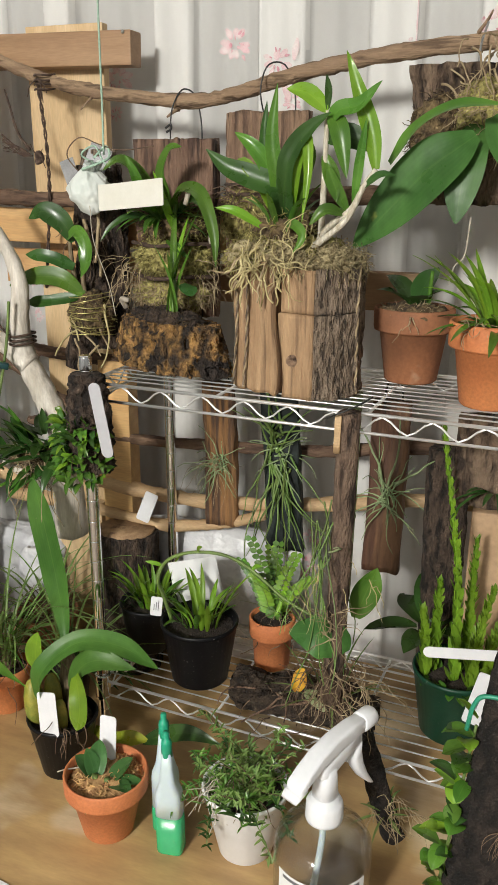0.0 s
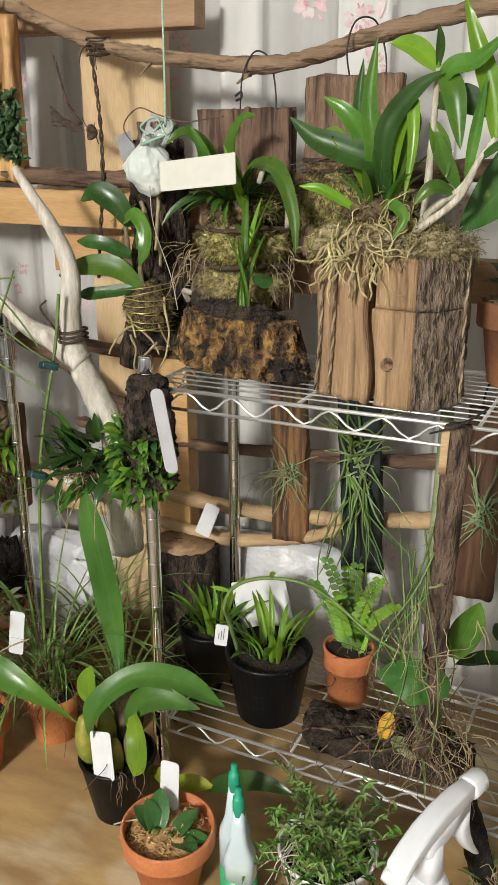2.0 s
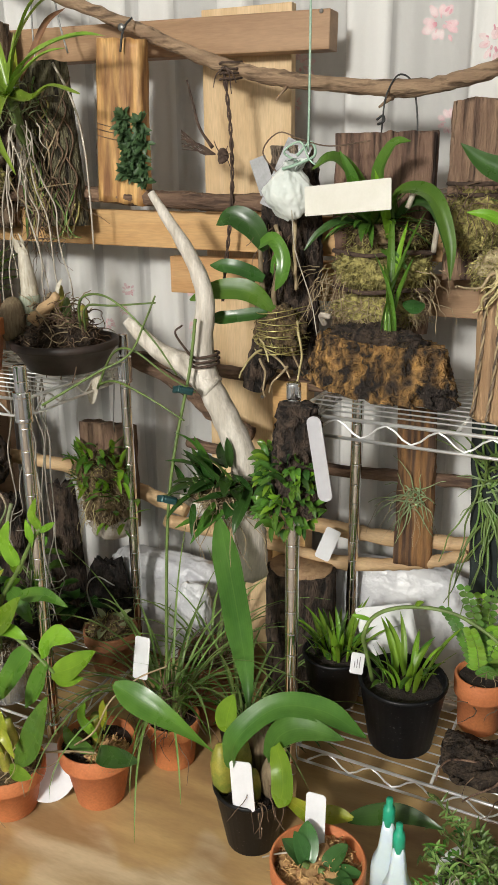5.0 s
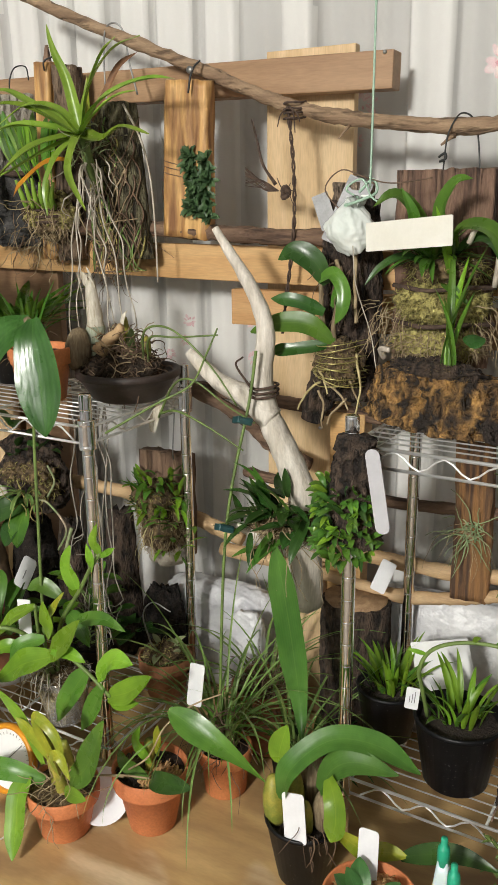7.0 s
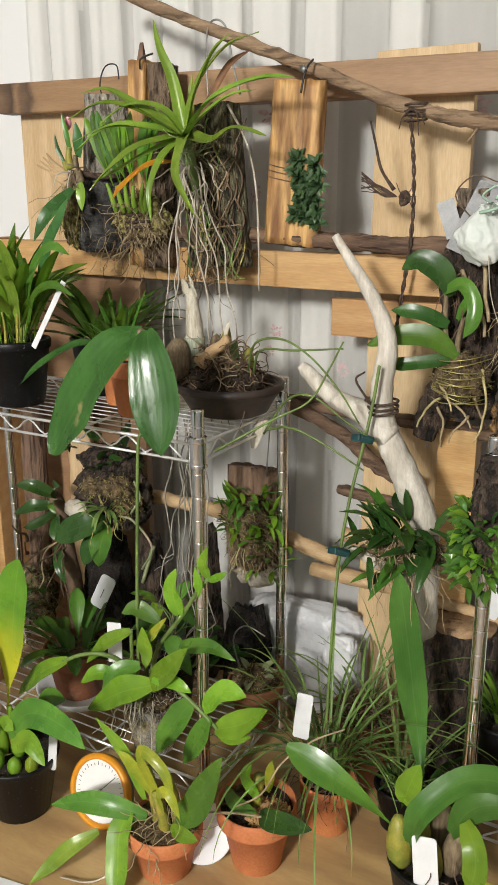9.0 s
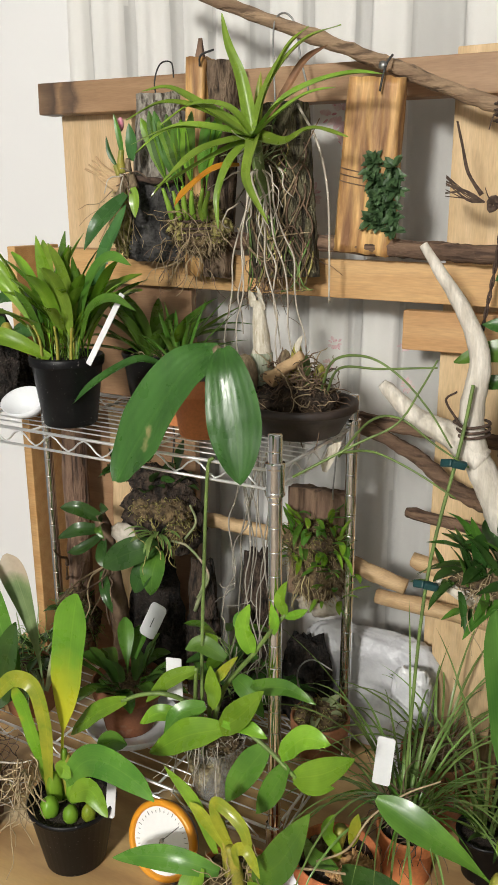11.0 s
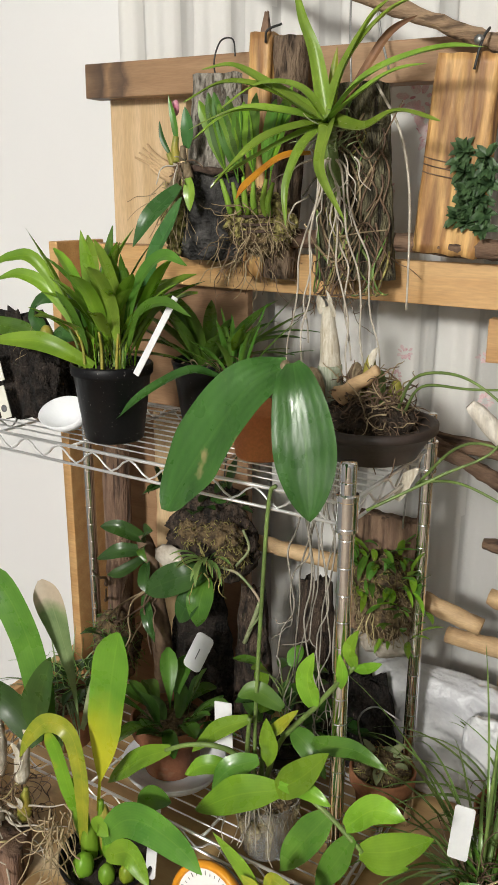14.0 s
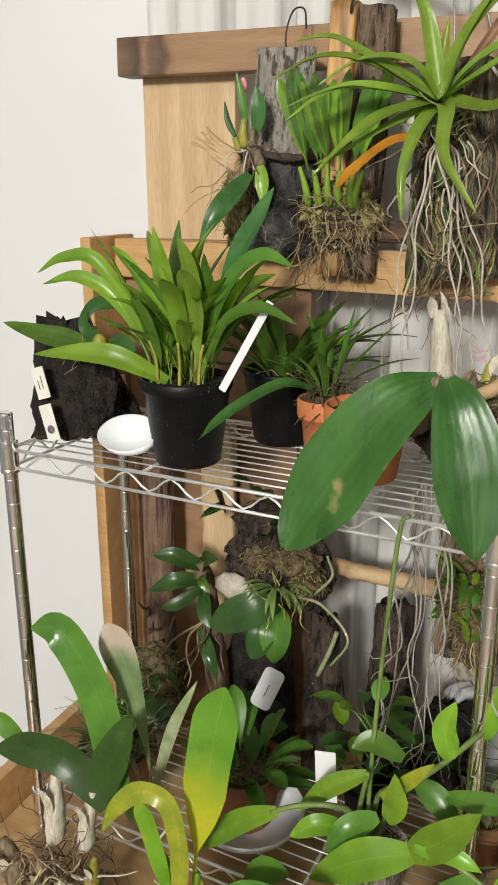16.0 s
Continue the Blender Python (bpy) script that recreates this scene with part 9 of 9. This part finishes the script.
# ---- plants before the left rack ----
def jewel_orchid():
    t = thing("potted_orchid", pose(-1.222, 1.062, LOW_L), "light green rambling orchid in a clear plastic cup", "potted plant")
    cup = part("cup", lathe([(0, 0), (0.034, 0), (0.036, 0.002), (0.050, 0.095), (0.0515, 0.097), (0.049, 0.096), (0.034, 0.004), (0, 0.003)], 32), M_CUP, t, "clear plastic cup")
    cup.visible_shadow = False
    part("growing_moss", lathe([(0, 0.004), (0.033, 0.005), (0.046, 0.078), (0.03, 0.09), (0, 0.092)], 24, 0.006), M_FLUFF, t)
    moss(t, M_PEAT, (0, 0, 0.09), 0.04, 0.04, 0.02, 160, 0.03, 0.0012, m2=M_ROOTW)
    stems = (
        [(-1.235, 1.05, 0.89), (-1.23, 1.0, 0.99), (-1.25, 0.97, 1.022), (-1.29, 0.96, 1.015), (-1.325, 0.957, 0.995)],
        [(-1.23, 1.05, 0.89), (-1.20, 1.0, 0.96), (-1.164, 0.97, 0.995), (-1.12, 0.96, 1.012), (-1.077, 0.955, 1.0), (-1.027, 0.955, 0.964)],
        [(-1.225, 1.05, 0.89), (-1.18, 1.02, 1.02), (-1.125, 1.01, 1.10), (-1.085, 1.0, 1.16), (-1.066, 1.0, 1.186)],
        [(-1.23, 1.06, 0.89), (-1.21, 1.03, 1.0), (-1.19, 1.01, 1.04)],
        [(-1.24, 1.05, 0.89), (-1.23, 1.02, 0.98), (-1.215, 1.0, 1.06)])
    for s in stems:
        tube_w(t, "stem", M_STEM, s, 0.0042, 0.003, 8, 6, 0.1)
    for m, p, w in (
            (M_LEAF_L, [(-1.315, 0.957, 1.0), (-1.36, 0.953, 0.972), (-1.395, 0.95, 0.94), (-1.427, 0.948, 0.906)], 0.036),
            (M_LEAF_L, [(-1.143, 0.958, 1.004), (-1.206, 0.95, 0.975), (-1.266, 0.945, 0.929)], 0.054),
            (M_LEAF_L, [(-1.153, 0.958, 0.998), (-1.111, 0.952, 1.041), (-1.074, 0.95, 1.091)], 0.046),
            (M_LEAF_L, [(-1.144, 0.955, 1.014), (-1.101, 0.95, 1.025), (-1.068, 0.948, 1.018)], 0.024),
            (M_LEAF_L, [(-1.051, 0.955, 0.99), (-1.013, 0.95, 1.036), (-0.973, 0.947, 1.040)], 0.040),
            (M_LEAF_L, [(-1.03, 0.955, 0.963), (-0.984, 0.95, 0.990), (-0.938, 0.947, 1.031)], 0.046),
            (M_LEAF_L, [(-1.03, 0.955, 0.965), (-1.0, 0.95, 0.962), (-0.965, 0.947, 0.975)], 0.026),
            (M_LEAF, [(-1.04, 0.955, 0.981), (-1.061, 0.95, 0.934), (-1.086, 0.945, 0.889)], 0.040),
            (M_LEAF, [(-1.074, 0.958, 0.997), (-1.103, 0.95, 0.951), (-1.138, 0.945, 0.889)], 0.050),
            (M_LEAF_L, [(-1.12, 1.0, 1.112), (-1.126, 0.992, 1.153), (-1.117, 0.988, 1.195)], 0.034),
            (M_LEAF_L, [(-1.066, 1.0, 1.184), (-1.070, 0.993, 1.213), (-1.058, 0.99, 1.243)], 0.020),
            (M_LEAF_L, [(-1.066, 1.0, 1.183), (-1.046, 0.993, 1.193), (-1.027, 0.99, 1.207)], 0.016),
            (M_LEAF_L, [(-1.085, 1.0, 1.15), (-1.078, 0.992, 1.175), (-1.082, 0.988, 1.205)], 0.018),
            (M_LEAF_L, [(-1.215, 1.0, 1.058), (-1.26, 0.99, 1.03), (-1.300, 0.985, 0.984)], 0.030),
            (M_LEAF_Y, [(-1.197, 1.0, 1.03), (-1.161, 0.99, 1.074), (-1.134, 0.985, 1.110)], 0.020),
            (M_LEAF, [(-1.12, 1.0, 1.06), (-1.09, 0.99, 1.07), (-1.053, 0.985, 1.080), (-1.009, 0.98, 1.072)], 0.028),
            (M_LEAF_L, [(-1.19, 1.0, 1.0), (-1.175, 0.985, 1.04), (-1.178, 0.98, 1.085)], 0.034),
            (M_LEAF, [(-1.20, 1.0, 1.0), (-1.23, 0.975, 0.99), (-1.255, 0.965, 0.955)], 0.036),
            (M_LEAF, [(-1.16, 1.02, 1.05), (-1.13, 1.01, 1.04), (-1.10, 1.0, 1.01)], 0.036),
            (M_LEAF_L, [(-1.24, 1.0, 0.97), (-1.275, 0.98, 0.975), (-1.305, 0.975, 0.95)], 0.030),
            (M_LEAF, [(-1.18, 1.03, 1.07), (-1.215, 1.02, 1.09), (-1.24, 1.01, 1.08)], 0.032)):
        leaf_w(t, m, p, w * 0.88, (0.05, -0.75, 0.7), "lance", 0.3, 0.14, n=7)
    roots(t, M_ROOTW, (0.0, -0.05, 0.13), 18, 0.09, 0.0016, (0, -0.3, -0.3), spread=0.03)


jewel_orchid()
label_tag(pose(-1.278, 1.035, 0.965, -10, -6, 6), 0.028, 0.07, M_TAG, "blank white plastic label among light green leaves", corner=0.06)
t = thing("plant_stake", pose(-1.219, 1.02, 0.89), "thin green stem standing up through the foliage", "stake")
part("cane", tube([(0, 0, 0), (0.002, 0, 0.16), (0.01, 0, 0.33), (0.022, -0.004, 0.48), (0.032, -0.004, 0.503)], 0.003, 0.0026, 8), M_STEM, t)


def paddle_orchid():
    t = thing("potted_orchid", pose(-1.385, 0.895, TABLE), "orchid with green bulbs and paddle leaves in black pot", "potted plant")
    pot(t, 0.070, 0.112, M_BLACKPOT, base=0.68, rim=0.08, lip=0.0015, fill=0.88)
    for x, y, r, h, m in ((-0.025, -0.01, 0.013, 0.06, M_LEAF_L), (-0.015, -0.035, 0.015, 0.035, M_LEAF_L), (0.022, -0.03, 0.012, 0.03, M_LEAF_L), (0.045, -0.015, 0.011, 0.03, M_LEAF_Y), (0.0, 0.005, 0.012, 0.06, M_LEAF_L), (-0.014, 0.01, 0.012, 0.085, M_BULB)):
        bulb(t, m, (x, y, 0.095), r, h)
    for m, p, w, sh in (
            (M_LEAF_HALF, [(-1.404, 0.90, 0.90), (-1.400, 0.904, 0.96), (-1.393, 0.908, 1.01), (-1.384, 0.912, 1.08), (-1.374, 0.914, 1.14), (-1.364, 0.916, 1.187)], 0.058, "oblong"),
            (M_LEAF_Y, [(-1.416, 0.88, 0.85), (-1.409, 0.876, 0.93), (-1.407, 0.873, 0.985), (-1.42, 0.871, 1.04), (-1.457, 0.868, 1.046), (-1.49, 0.864, 1.013), (-1.509, 0.86, 0.975)], 0.025, "strap"),
            (M_LEAF_P, [(-1.434, 0.884, 0.90), (-1.45, 0.877, 0.985), (-1.462, 0.87, 1.035)], 0.024, "strap"),
            (M_LEAF, [(-1.365, 0.862, 0.90), (-1.32, 0.855, 0.955), (-1.277, 0.85, 0.973), (-1.217, 0.84, 0.97), (-1.18, 0.83, 0.958)], 0.046, "lance"),
            (M_LEAF_L, [(-1.35, 0.852, 0.885), (-1.30, 0.84, 0.925), (-1.262, 0.83, 0.90)], 0.034, "oval"),
            (M_LEAF_L, [(-1.375, 0.866, 0.90), (-1.365, 0.858, 0.925), (-1.345, 0.853, 0.92)], 0.026, "oval"),
            (M_LEAF, [(-1.33, 0.90, 0.93), (-1.305, 0.90, 0.965), (-1.275, 0.90, 0.97)], 0.034, "oval")):
        leaf_w(t, m, p, w, (0.1, -0.9, 0.45), sh, 0.22)
    part("cane", tube([(-0.014, 0.005, 0.10), (-0.016, 0.006, 0.14), (-0.014, 0.006, 0.19)], 0.008, 0.004, 8), M_LEAF_L, t)
    bulb(t, M_LEAF_L, (-0.05, 0.01, 0.10), 0.012, 0.10, (-0.02, 0))
    roots(t, M_ROOT, (-0.06, -0.03, 0.16), 24, 0.15, 0.0016, (-0.3, -0.4, -0.6), 0.8, 0.35, 0.02)


paddle_orchid()
label_tag(pose(-1.32, 0.905, 0.82, -4, 4, 0), 0.017, 0.14, M_TAG, "slim pointed white label in a black pot", corner=0.45)


def bare_bulbs():
    t = thing("bare_root_orchid", pose(-1.655, 0.945, TABLE), "bare-root orchid bulbs with tangled roots and long leaves", "orchid")
    for x, y, z, r, h, lx, m in ((-0.005, 0.0, 0.10, 0.017, 0.125, 0.012, M_CANE), (0.048, 0.0, 0.11, 0.014, 0.10, 0.02, M_CANE), (0.0, -0.04, 0.04, 0.018, 0.06, 0.0, M_BULBD), (0.03, -0.045, 0.03, 0.015, 0.055, 0.01, M_CANE), (-0.055, -0.03, 0.03, 0.02, 0.07, -0.02, M_BULBD), (0.07, -0.02, 0.06, 0.012, 0.06, 0.01, M_BULB)):
        part("pseudobulb", tube([(x, y, z), (x + lx * 0.4, y, z + h * 0.5), (x + lx, y, z + h)], r * 0.8, r * 0.35, 12, 7, 0.3, 90, bulge=0.45), m, t)
        leaf(t, M_CANE, (x + lx * 0.5, y - r, z + h * 0.45), 270, 80, h * 0.5, r * 1.1, 10, "lance", 0.6, name="torn_sheath", n=5)
    roots(t, M_ROOT, (0.0, -0.03, 0.06), 70, 0.13, 0.0016, (0.1, -0.4, -0.2), 0.5, 0.2, 0.05)
    roots(t, M_ROOTW, (0.03, -0.05, 0.05), 40, 0.13, 0.0026, (0.4, -0.4, 0.0), 0.5, 0.1, 0.03)
    roots(t, M_ROOTD, (0.0, 0.0, 0.05), 90, 0.12, 0.0012, (0.0, -0.3, 0.1), 0.7, 0.1, 0.06)
    roots(t, M_ROOTY, (0.06, -0.05, 0.06), 16, 0.15, 0.0019, (0.2, -0.4, -0.2), 0.9, 0.25, 0.05)
    for m, p, w, sh in (
            (M_LEAF, [(-1.55, 0.96, 0.93), (-1.561, 0.957, 1.03), (-1.583, 0.953, 1.116), (-1.623, 0.95, 1.178), (-1.67, 0.945, 1.175)], 0.050, "strap"),
            (M_LEAF_D, [(-1.565, 0.95, 0.92), (-1.611, 0.945, 0.972), (-1.67, 0.94, 0.985), (-1.75, 0.935, 0.965)], 0.050, "strap"),
            (M_LEAF_D, [(-1.56, 0.945, 0.93), (-1.556, 0.94, 0.985), (-1.536, 0.935, 1.03), (-1.505, 0.93, 1.10)], 0.052, "paddle"),
            (M_LEAF_D, [(-1.52, 0.94, 0.92), (-1.51, 0.935, 0.97), (-1.48, 0.93, 0.99)], 0.035, "paddle"),
            (M_LEAF_TIPPED, [(-1.525, 1.0, 0.93), (-1.536, 1.0, 1.023), (-1.554, 1.0, 1.095), (-1.572, 1.0, 1.145), (-1.588, 1.0, 1.172)], 0.048, "spoon"),
            (M_LEAF_DEAD, [(-1.52, 1.0, 0.93), (-1.50, 1.02, 1.02), (-1.465, 1.03, 1.10)], 0.018, "lance"),
            (M_LEAF, [(-1.70, 0.96, 0.95), (-1.74, 0.95, 1.0), (-1.77, 0.945, 1.005)], 0.03, "oval")):
        leaf_w(t, m, p, w, (0.2, -0.9, 0.4), sh, 0.25, label="leaf with dried beige tip" if m is M_LEAF_TIPPED else "")


bare_bulbs()
solid("wood_block", column(outline_rect(0.10, 0.07, 14, 0.12), 0, 0.06, 8, 0.004, 50, 20, seed=141), M_OLDWOOD, "rough split wood block lying on the table", "wood block", m=pose(-1.595, 0.87, TABLE, 0, 0, 24))


def thermometer():
    t = thing("dial_thermometer", pose(-1.240, 0.930, TABLE + 0.061, -18, 0, -2), "round dial thermometer with an orange plastic rim", "thermometer")

    def disc(prof, seg=44):
        b = lathe(prof, seg)
        b.transform(pose(0, 0, 0, 90, 0, 0))
        return b

    part("case", disc([(0, -0.022), (0.05, -0.022), (0.056, -0.016), (0.056, 0), (0, 0)]), M_GREYTAG, t, "grey plastic case")
    part("rim", disc([(0.056, -0.008), (0.0605, -0.006), (0.062, 0.002), (0.059, 0.0075), (0.053, 0.0075), (0.0515, 0.003), (0.0515, 0.0)]), M_ORANGE, t, "orange plastic rim")
    dial = part("dial_face", disc([(0.0518, 0.0015), (0, 0.0017)]), M_PAPER, t, "white dial face")
    for k in range(28):
        a = radians(225 - 270 * k / 27)
        L = 0.006 if k % 3 == 0 else 0.0035
        b = box((-0.0004, -0.0026, 0.042), (0.0004, -0.002, 0.042 + L))
        put(part("tick", b, M_INK, dial, smooth=False), pose(0, 0, 0, 0, math.degrees(math.pi / 2 - a), 0))
    for r0, ang, L in ((0.012, 40, 0.042), (0.008, 205, 0.03)):
        b = box((-0.0006, -0.0036, -0.006), (0.0006, -0.0028, L))
        put(part("pointer", b, M_INK, dial, smooth=False), pose(0, 0, 0, 0, ang, 0))
    put(part("writing_bar", box((-0.012, -0.0026, -0.002), (0.012, -0.002, 0.002)), M_INK, t, smooth=False), pose(0, 0, -0.02))
    part("hub", disc([(0, 0.005), (0.003, 0.0048), (0.0035, 0.002)], 14), M_GREYWIRE, t)
    part("stand", box((-0.03, 0.005, -0.062), (0.03, 0.05, -0.056), 0.002), M_GREYTAG, t, smooth=False)


thermometer()


def yellow_orchid_pot():
    t = thing("potted_orchid", pose(-1.093, 0.90, TABLE), "straggling orchid with yellowing leaves in a terracotta pot", "potted plant")
    pot(t, 0.060, 0.088, M_TERRA, M_PEAT, base=0.68, rim=0.3, fill=0.92)
    roots(t, M_ROOT, (0.01, -0.01, 0.09), 40, 0.09, 0.0014, (0.1, -0.3, 0.3), 0.7, 0.05, 0.025)
    for x, y, h in ((-0.01, 0.0, 0.10), (0.01, -0.01, 0.07), (0.02, 0.01, 0.09)):
        part("pseudobulb", tube([(x, y, 0.08), (x - 0.004, y - 0.006, 0.08 + h * 0.6), (x - 0.01, y - 0.01, 0.08 + h)], 0.010, 0.006, 10, 5, 0.12), M_BULB, t)
    for m, p, w, sh in (
            (M_LEAF, [(-1.11, 0.88, 0.83), (-1.16, 0.86, 0.845), (-1.21, 0.85, 0.84), (-1.27, 0.845, 0.815)], 0.035, "lance"),
            (M_LEAF_L, [(-1.137, 0.87, 0.836), (-1.137, 0.845, 0.812), (-1.126, 0.824, 0.776), (-1.111, 0.796, 0.740)], 0.038, "strap"),
            (M_LEAF, [(-1.06, 0.885, 0.85), (-1.02, 0.87, 0.885), (-0.99, 0.865, 0.94), (-0.965, 0.86, 1.0)], 0.048, "lance"),
            (M_LEAF_Y, [(-1.09, 0.89, 0.86), (-1.11, 0.875, 0.93), (-1.10, 0.865, 0.96), (-1.06, 0.86, 0.94), (-1.045, 0.86, 0.88)], 0.017, "strap"),
            (M_LEAF_Y, [(-1.10, 0.89, 0.86), (-1.13, 0.875, 0.92), (-1.15, 0.87, 0.94)], 0.018, "lance"),
            (M_LEAF_Y, [(-1.08, 0.88, 0.85), (-1.07, 0.86, 0.90), (-1.05, 0.855, 0.91), (-1.03, 0.85, 0.88)], 0.016, "strap"),
            (M_LEAF_L, [(-1.12, 0.89, 0.85), (-1.145, 0.88, 0.93), (-1.19, 0.87, 0.985)], 0.02, "lance"),
            (M_LEAF_L, [(-1.06, 0.87, 0.84), (-1.03, 0.855, 0.85), (-1.0, 0.85, 0.855)], 0.022, "oval"),
            (M_LEAF_V, [(-1.164, 0.83, 0.82), (-1.194, 0.80, 0.80), (-1.226, 0.790, 0.764), (-1.251, 0.766, 0.737)], 0.026, "lance")):
        leaf_w(t, m, p, w, (0, -0.8, 0.6), sh, 0.25)
    tube_w(t, "root", M_ROOTW, [(-1.13, 0.86, 0.79), (-1.14, 0.83, 0.76), (-1.17, 0.81, 0.74), (-1.22, 0.80, 0.735)], 0.0018, 0.0012)


yellow_orchid_pot()


def chip_orchid_pot():
    t = thing("potted_orchid", pose(-0.973, 0.978, TABLE), "small orchid among bark chips in orange terracotta pot", "potted plant")
    pot(t, 0.063, 0.112, M_TERRA, M_SOIL, base=0.62, rim=0.27, fill=0.86)
    chips(t, M_CHIP, (0.026, -0.008, 0.102), 0.032, 230, 0.005)
    moss(t, M_CHIP, (0.026, -0.008, 0.096), 0.03, 0.034, 0.012, 200, 0.018, 0.0014)
    moss(t, M_PEAT, (-0.03, 0.0, 0.098), 0.022, 0.03, 0.014, 60, 0.02, 0.0011)
    part("pseudobulb", tube([(0.0, 0.0, 0.09), (0.004, -0.005, 0.13), (0.01, -0.01, 0.165)], 0.007, 0.01, 8), M_BULB, t)
    for m, p, w in ((M_LEAF_D, [(-0.955, 0.955, 0.84), (-0.93, 0.935, 0.855), (-0.89, 0.925, 0.87), (-0.855, 0.92, 0.88)], 0.032), (M_LEAF_Y, [(-0.945, 0.96, 0.88), (-0.935, 0.95, 0.92), (-0.93, 0.945, 0.95)], 0.018), (M_LEAF_L, [(-0.96, 0.96, 0.86), (-0.975, 0.95, 0.90), (-0.965, 0.945, 0.935)], 0.02), (M_LEAF, [(-0.96, 0.95, 0.84), (-0.99, 0.94, 0.86), (-1.0, 0.935, 0.89)], 0.024)):
        leaf_w(t, m, p, w, (0, -0.8, 0.6), "oval", 0.25)
    for pts in ([(-0.99, 0.93, 0.845), (-1.03, 0.92, 0.84), (-1.08, 0.915, 0.82), (-1.11, 0.91, 0.815)], [(-0.94, 0.93, 0.86), (-0.99, 0.92, 0.855), (-1.05, 0.915, 0.835), (-1.10, 0.91, 0.82)], [(-0.99, 0.94, 0.85), (-0.94, 0.93, 0.90), (-0.91, 0.935, 0.96), (-0.87, 0.95, 1.0), (-0.83, 0.97, 1.02)]):
        tube_w(t, "old_stem", M_ROOT, pts, 0.0017, 0.0012, 6, label="thin dry tan stem")


chip_orchid_pot()
b = lathe([(0, 0), (0.025, 0), (0.042, 0.008), (0.046, 0.018), (0.044, 0.018), (0.024, 0.003), (0, 0.003)], 30)
solid("saucer", b, M_WHITE, "small white saucer leaning against a terracotta pot", "saucer", m=pose(-1.055, 0.955, TABLE + 0.036, 52, 0, 30))


def grass_pot():
    t = thing("potted_grass", pose(-0.906, 1.105, TABLE), "arching grass-leaved orchid in a terracotta pot with stake", "potted plant")
    pot(t, 0.048, 0.09, M_TERRA, base=0.76, rim=0.3)
    tuft(t, M_GRASS, (0, 0, 0.085), 34, 0.36, 0.0058, (70, 89), (60, 150), "grass", 0.02, seg=12)
    tuft(t, M_GRASS, (0, -0.02, 0.12), 20, 0.28, 0.0060, (60, 88), (110, 175), "grass", 0.03, seg=12)
    tuft(t, M_LEAF, (0.01, -0.02, 0.14), 14, 0.15, 0.006, (30, 75), (60, 110), "grass", 0.02, seg=12)
    roots(t, M_ROOTD, (0, -0.01, 0.12), 50, 0.12, 0.0013, (0, -0.2, 0.2), 0.6, 0.15, 0.03)
    tube_w(t, "plant_stake", M_STEM, [(-0.915, 1.10, 0.80), (-0.905, 1.12, 1.2), (-0.875, 1.15, 1.42), (-0.865, 1.155, 1.50)], 0.0026, 0.0026, 8, label="green plastic plant stake")
    for c in ((-0.902, 1.115, 1.22), (-0.88, 1.14, 1.394)):
        for s in (-1, 1):
            put(part("clip_jaw", box((-0.010, -0.004, -0.0055), (0.010, 0.004, 0.0055), 0.002), M_CLIP, t, "dark teal plastic clip"), pose(c[0] + 0.906 + 0.008 * s, c[1] - 1.105 - 0.006, c[2] - TABLE, 20 * s, 15 * s, 30 * s))


grass_pot()
label_tag(pose(-0.938, 1.06, 0.912, -8, 4, 10), 0.026, 0.075, M_TAG, "blank white plastic label in the grass pot")
t = thing("potted_plant", pose(-0.90, 1.245, TABLE), "dry grassy clump in a weathered terracotta pot", "potted plant")
pot(t, 0.062, 0.135, M_TERRA_OLD, M_PEAT, base=0.7, rim=0.25, fill=0.96)
roots(t, M_ROOTD, (0, -0.02, 0.14), 60, 0.10, 0.0012, (0, -0.3, 0.3), 0.6, 0.1, 0.035)
tuft(t, M_GRASS, (0, 0, 0.13), 26, 0.24, 0.006, (40, 85), (30, 120), "grass", 0.03, seg=10)
t = thing("potted_plant", pose(-0.80, 1.16, TABLE), "trailing grassy plant in a low black pot", "potted plant")
pot(t, 0.045, 0.08, M_BLACKPOT, base=0.72, rim=0.08)
tuft(t, M_GRASS, (0, 0, 0.08), 24, 0.30, 0.006, (40, 85), (40, 120), "grass", 0.02, seg=12)
tuft(t, M_LEAF_D, (0.03, 0, 0.08), 14, 0.12, 0.01, (10, 70), (40, 100), "lance", 0.02)
b = plate(0.11, 0.075, 0.001, 0.05)
tg = thing("paper_leaflet", pose(-1.27, 0.688, TABLE + 0.002, -90, 0, 8), "printed paper leaflet lying on the table", "paper")
part("sheet", b, M_PAPER, tg, smooth=False)
for k, m in enumerate((M_ORANGE, M_GREENCAP, M_INK)):
    part("printed_bar", box((-0.045, -0.0012, 0.012 + 0.02 * k), (0.04, -0.0006, 0.018 + 0.02 * k)), m, tg, smooth=False)
b = plate(0.10, 0.07, 0.001, 0.05)
tg = thing("paper_leaflet", pose(-0.70, 0.684, TABLE + 0.002, -90, 0, -8), "folded white paper lying on the table", "paper")
part("sheet", b, M_PAPER, tg, smooth=False)
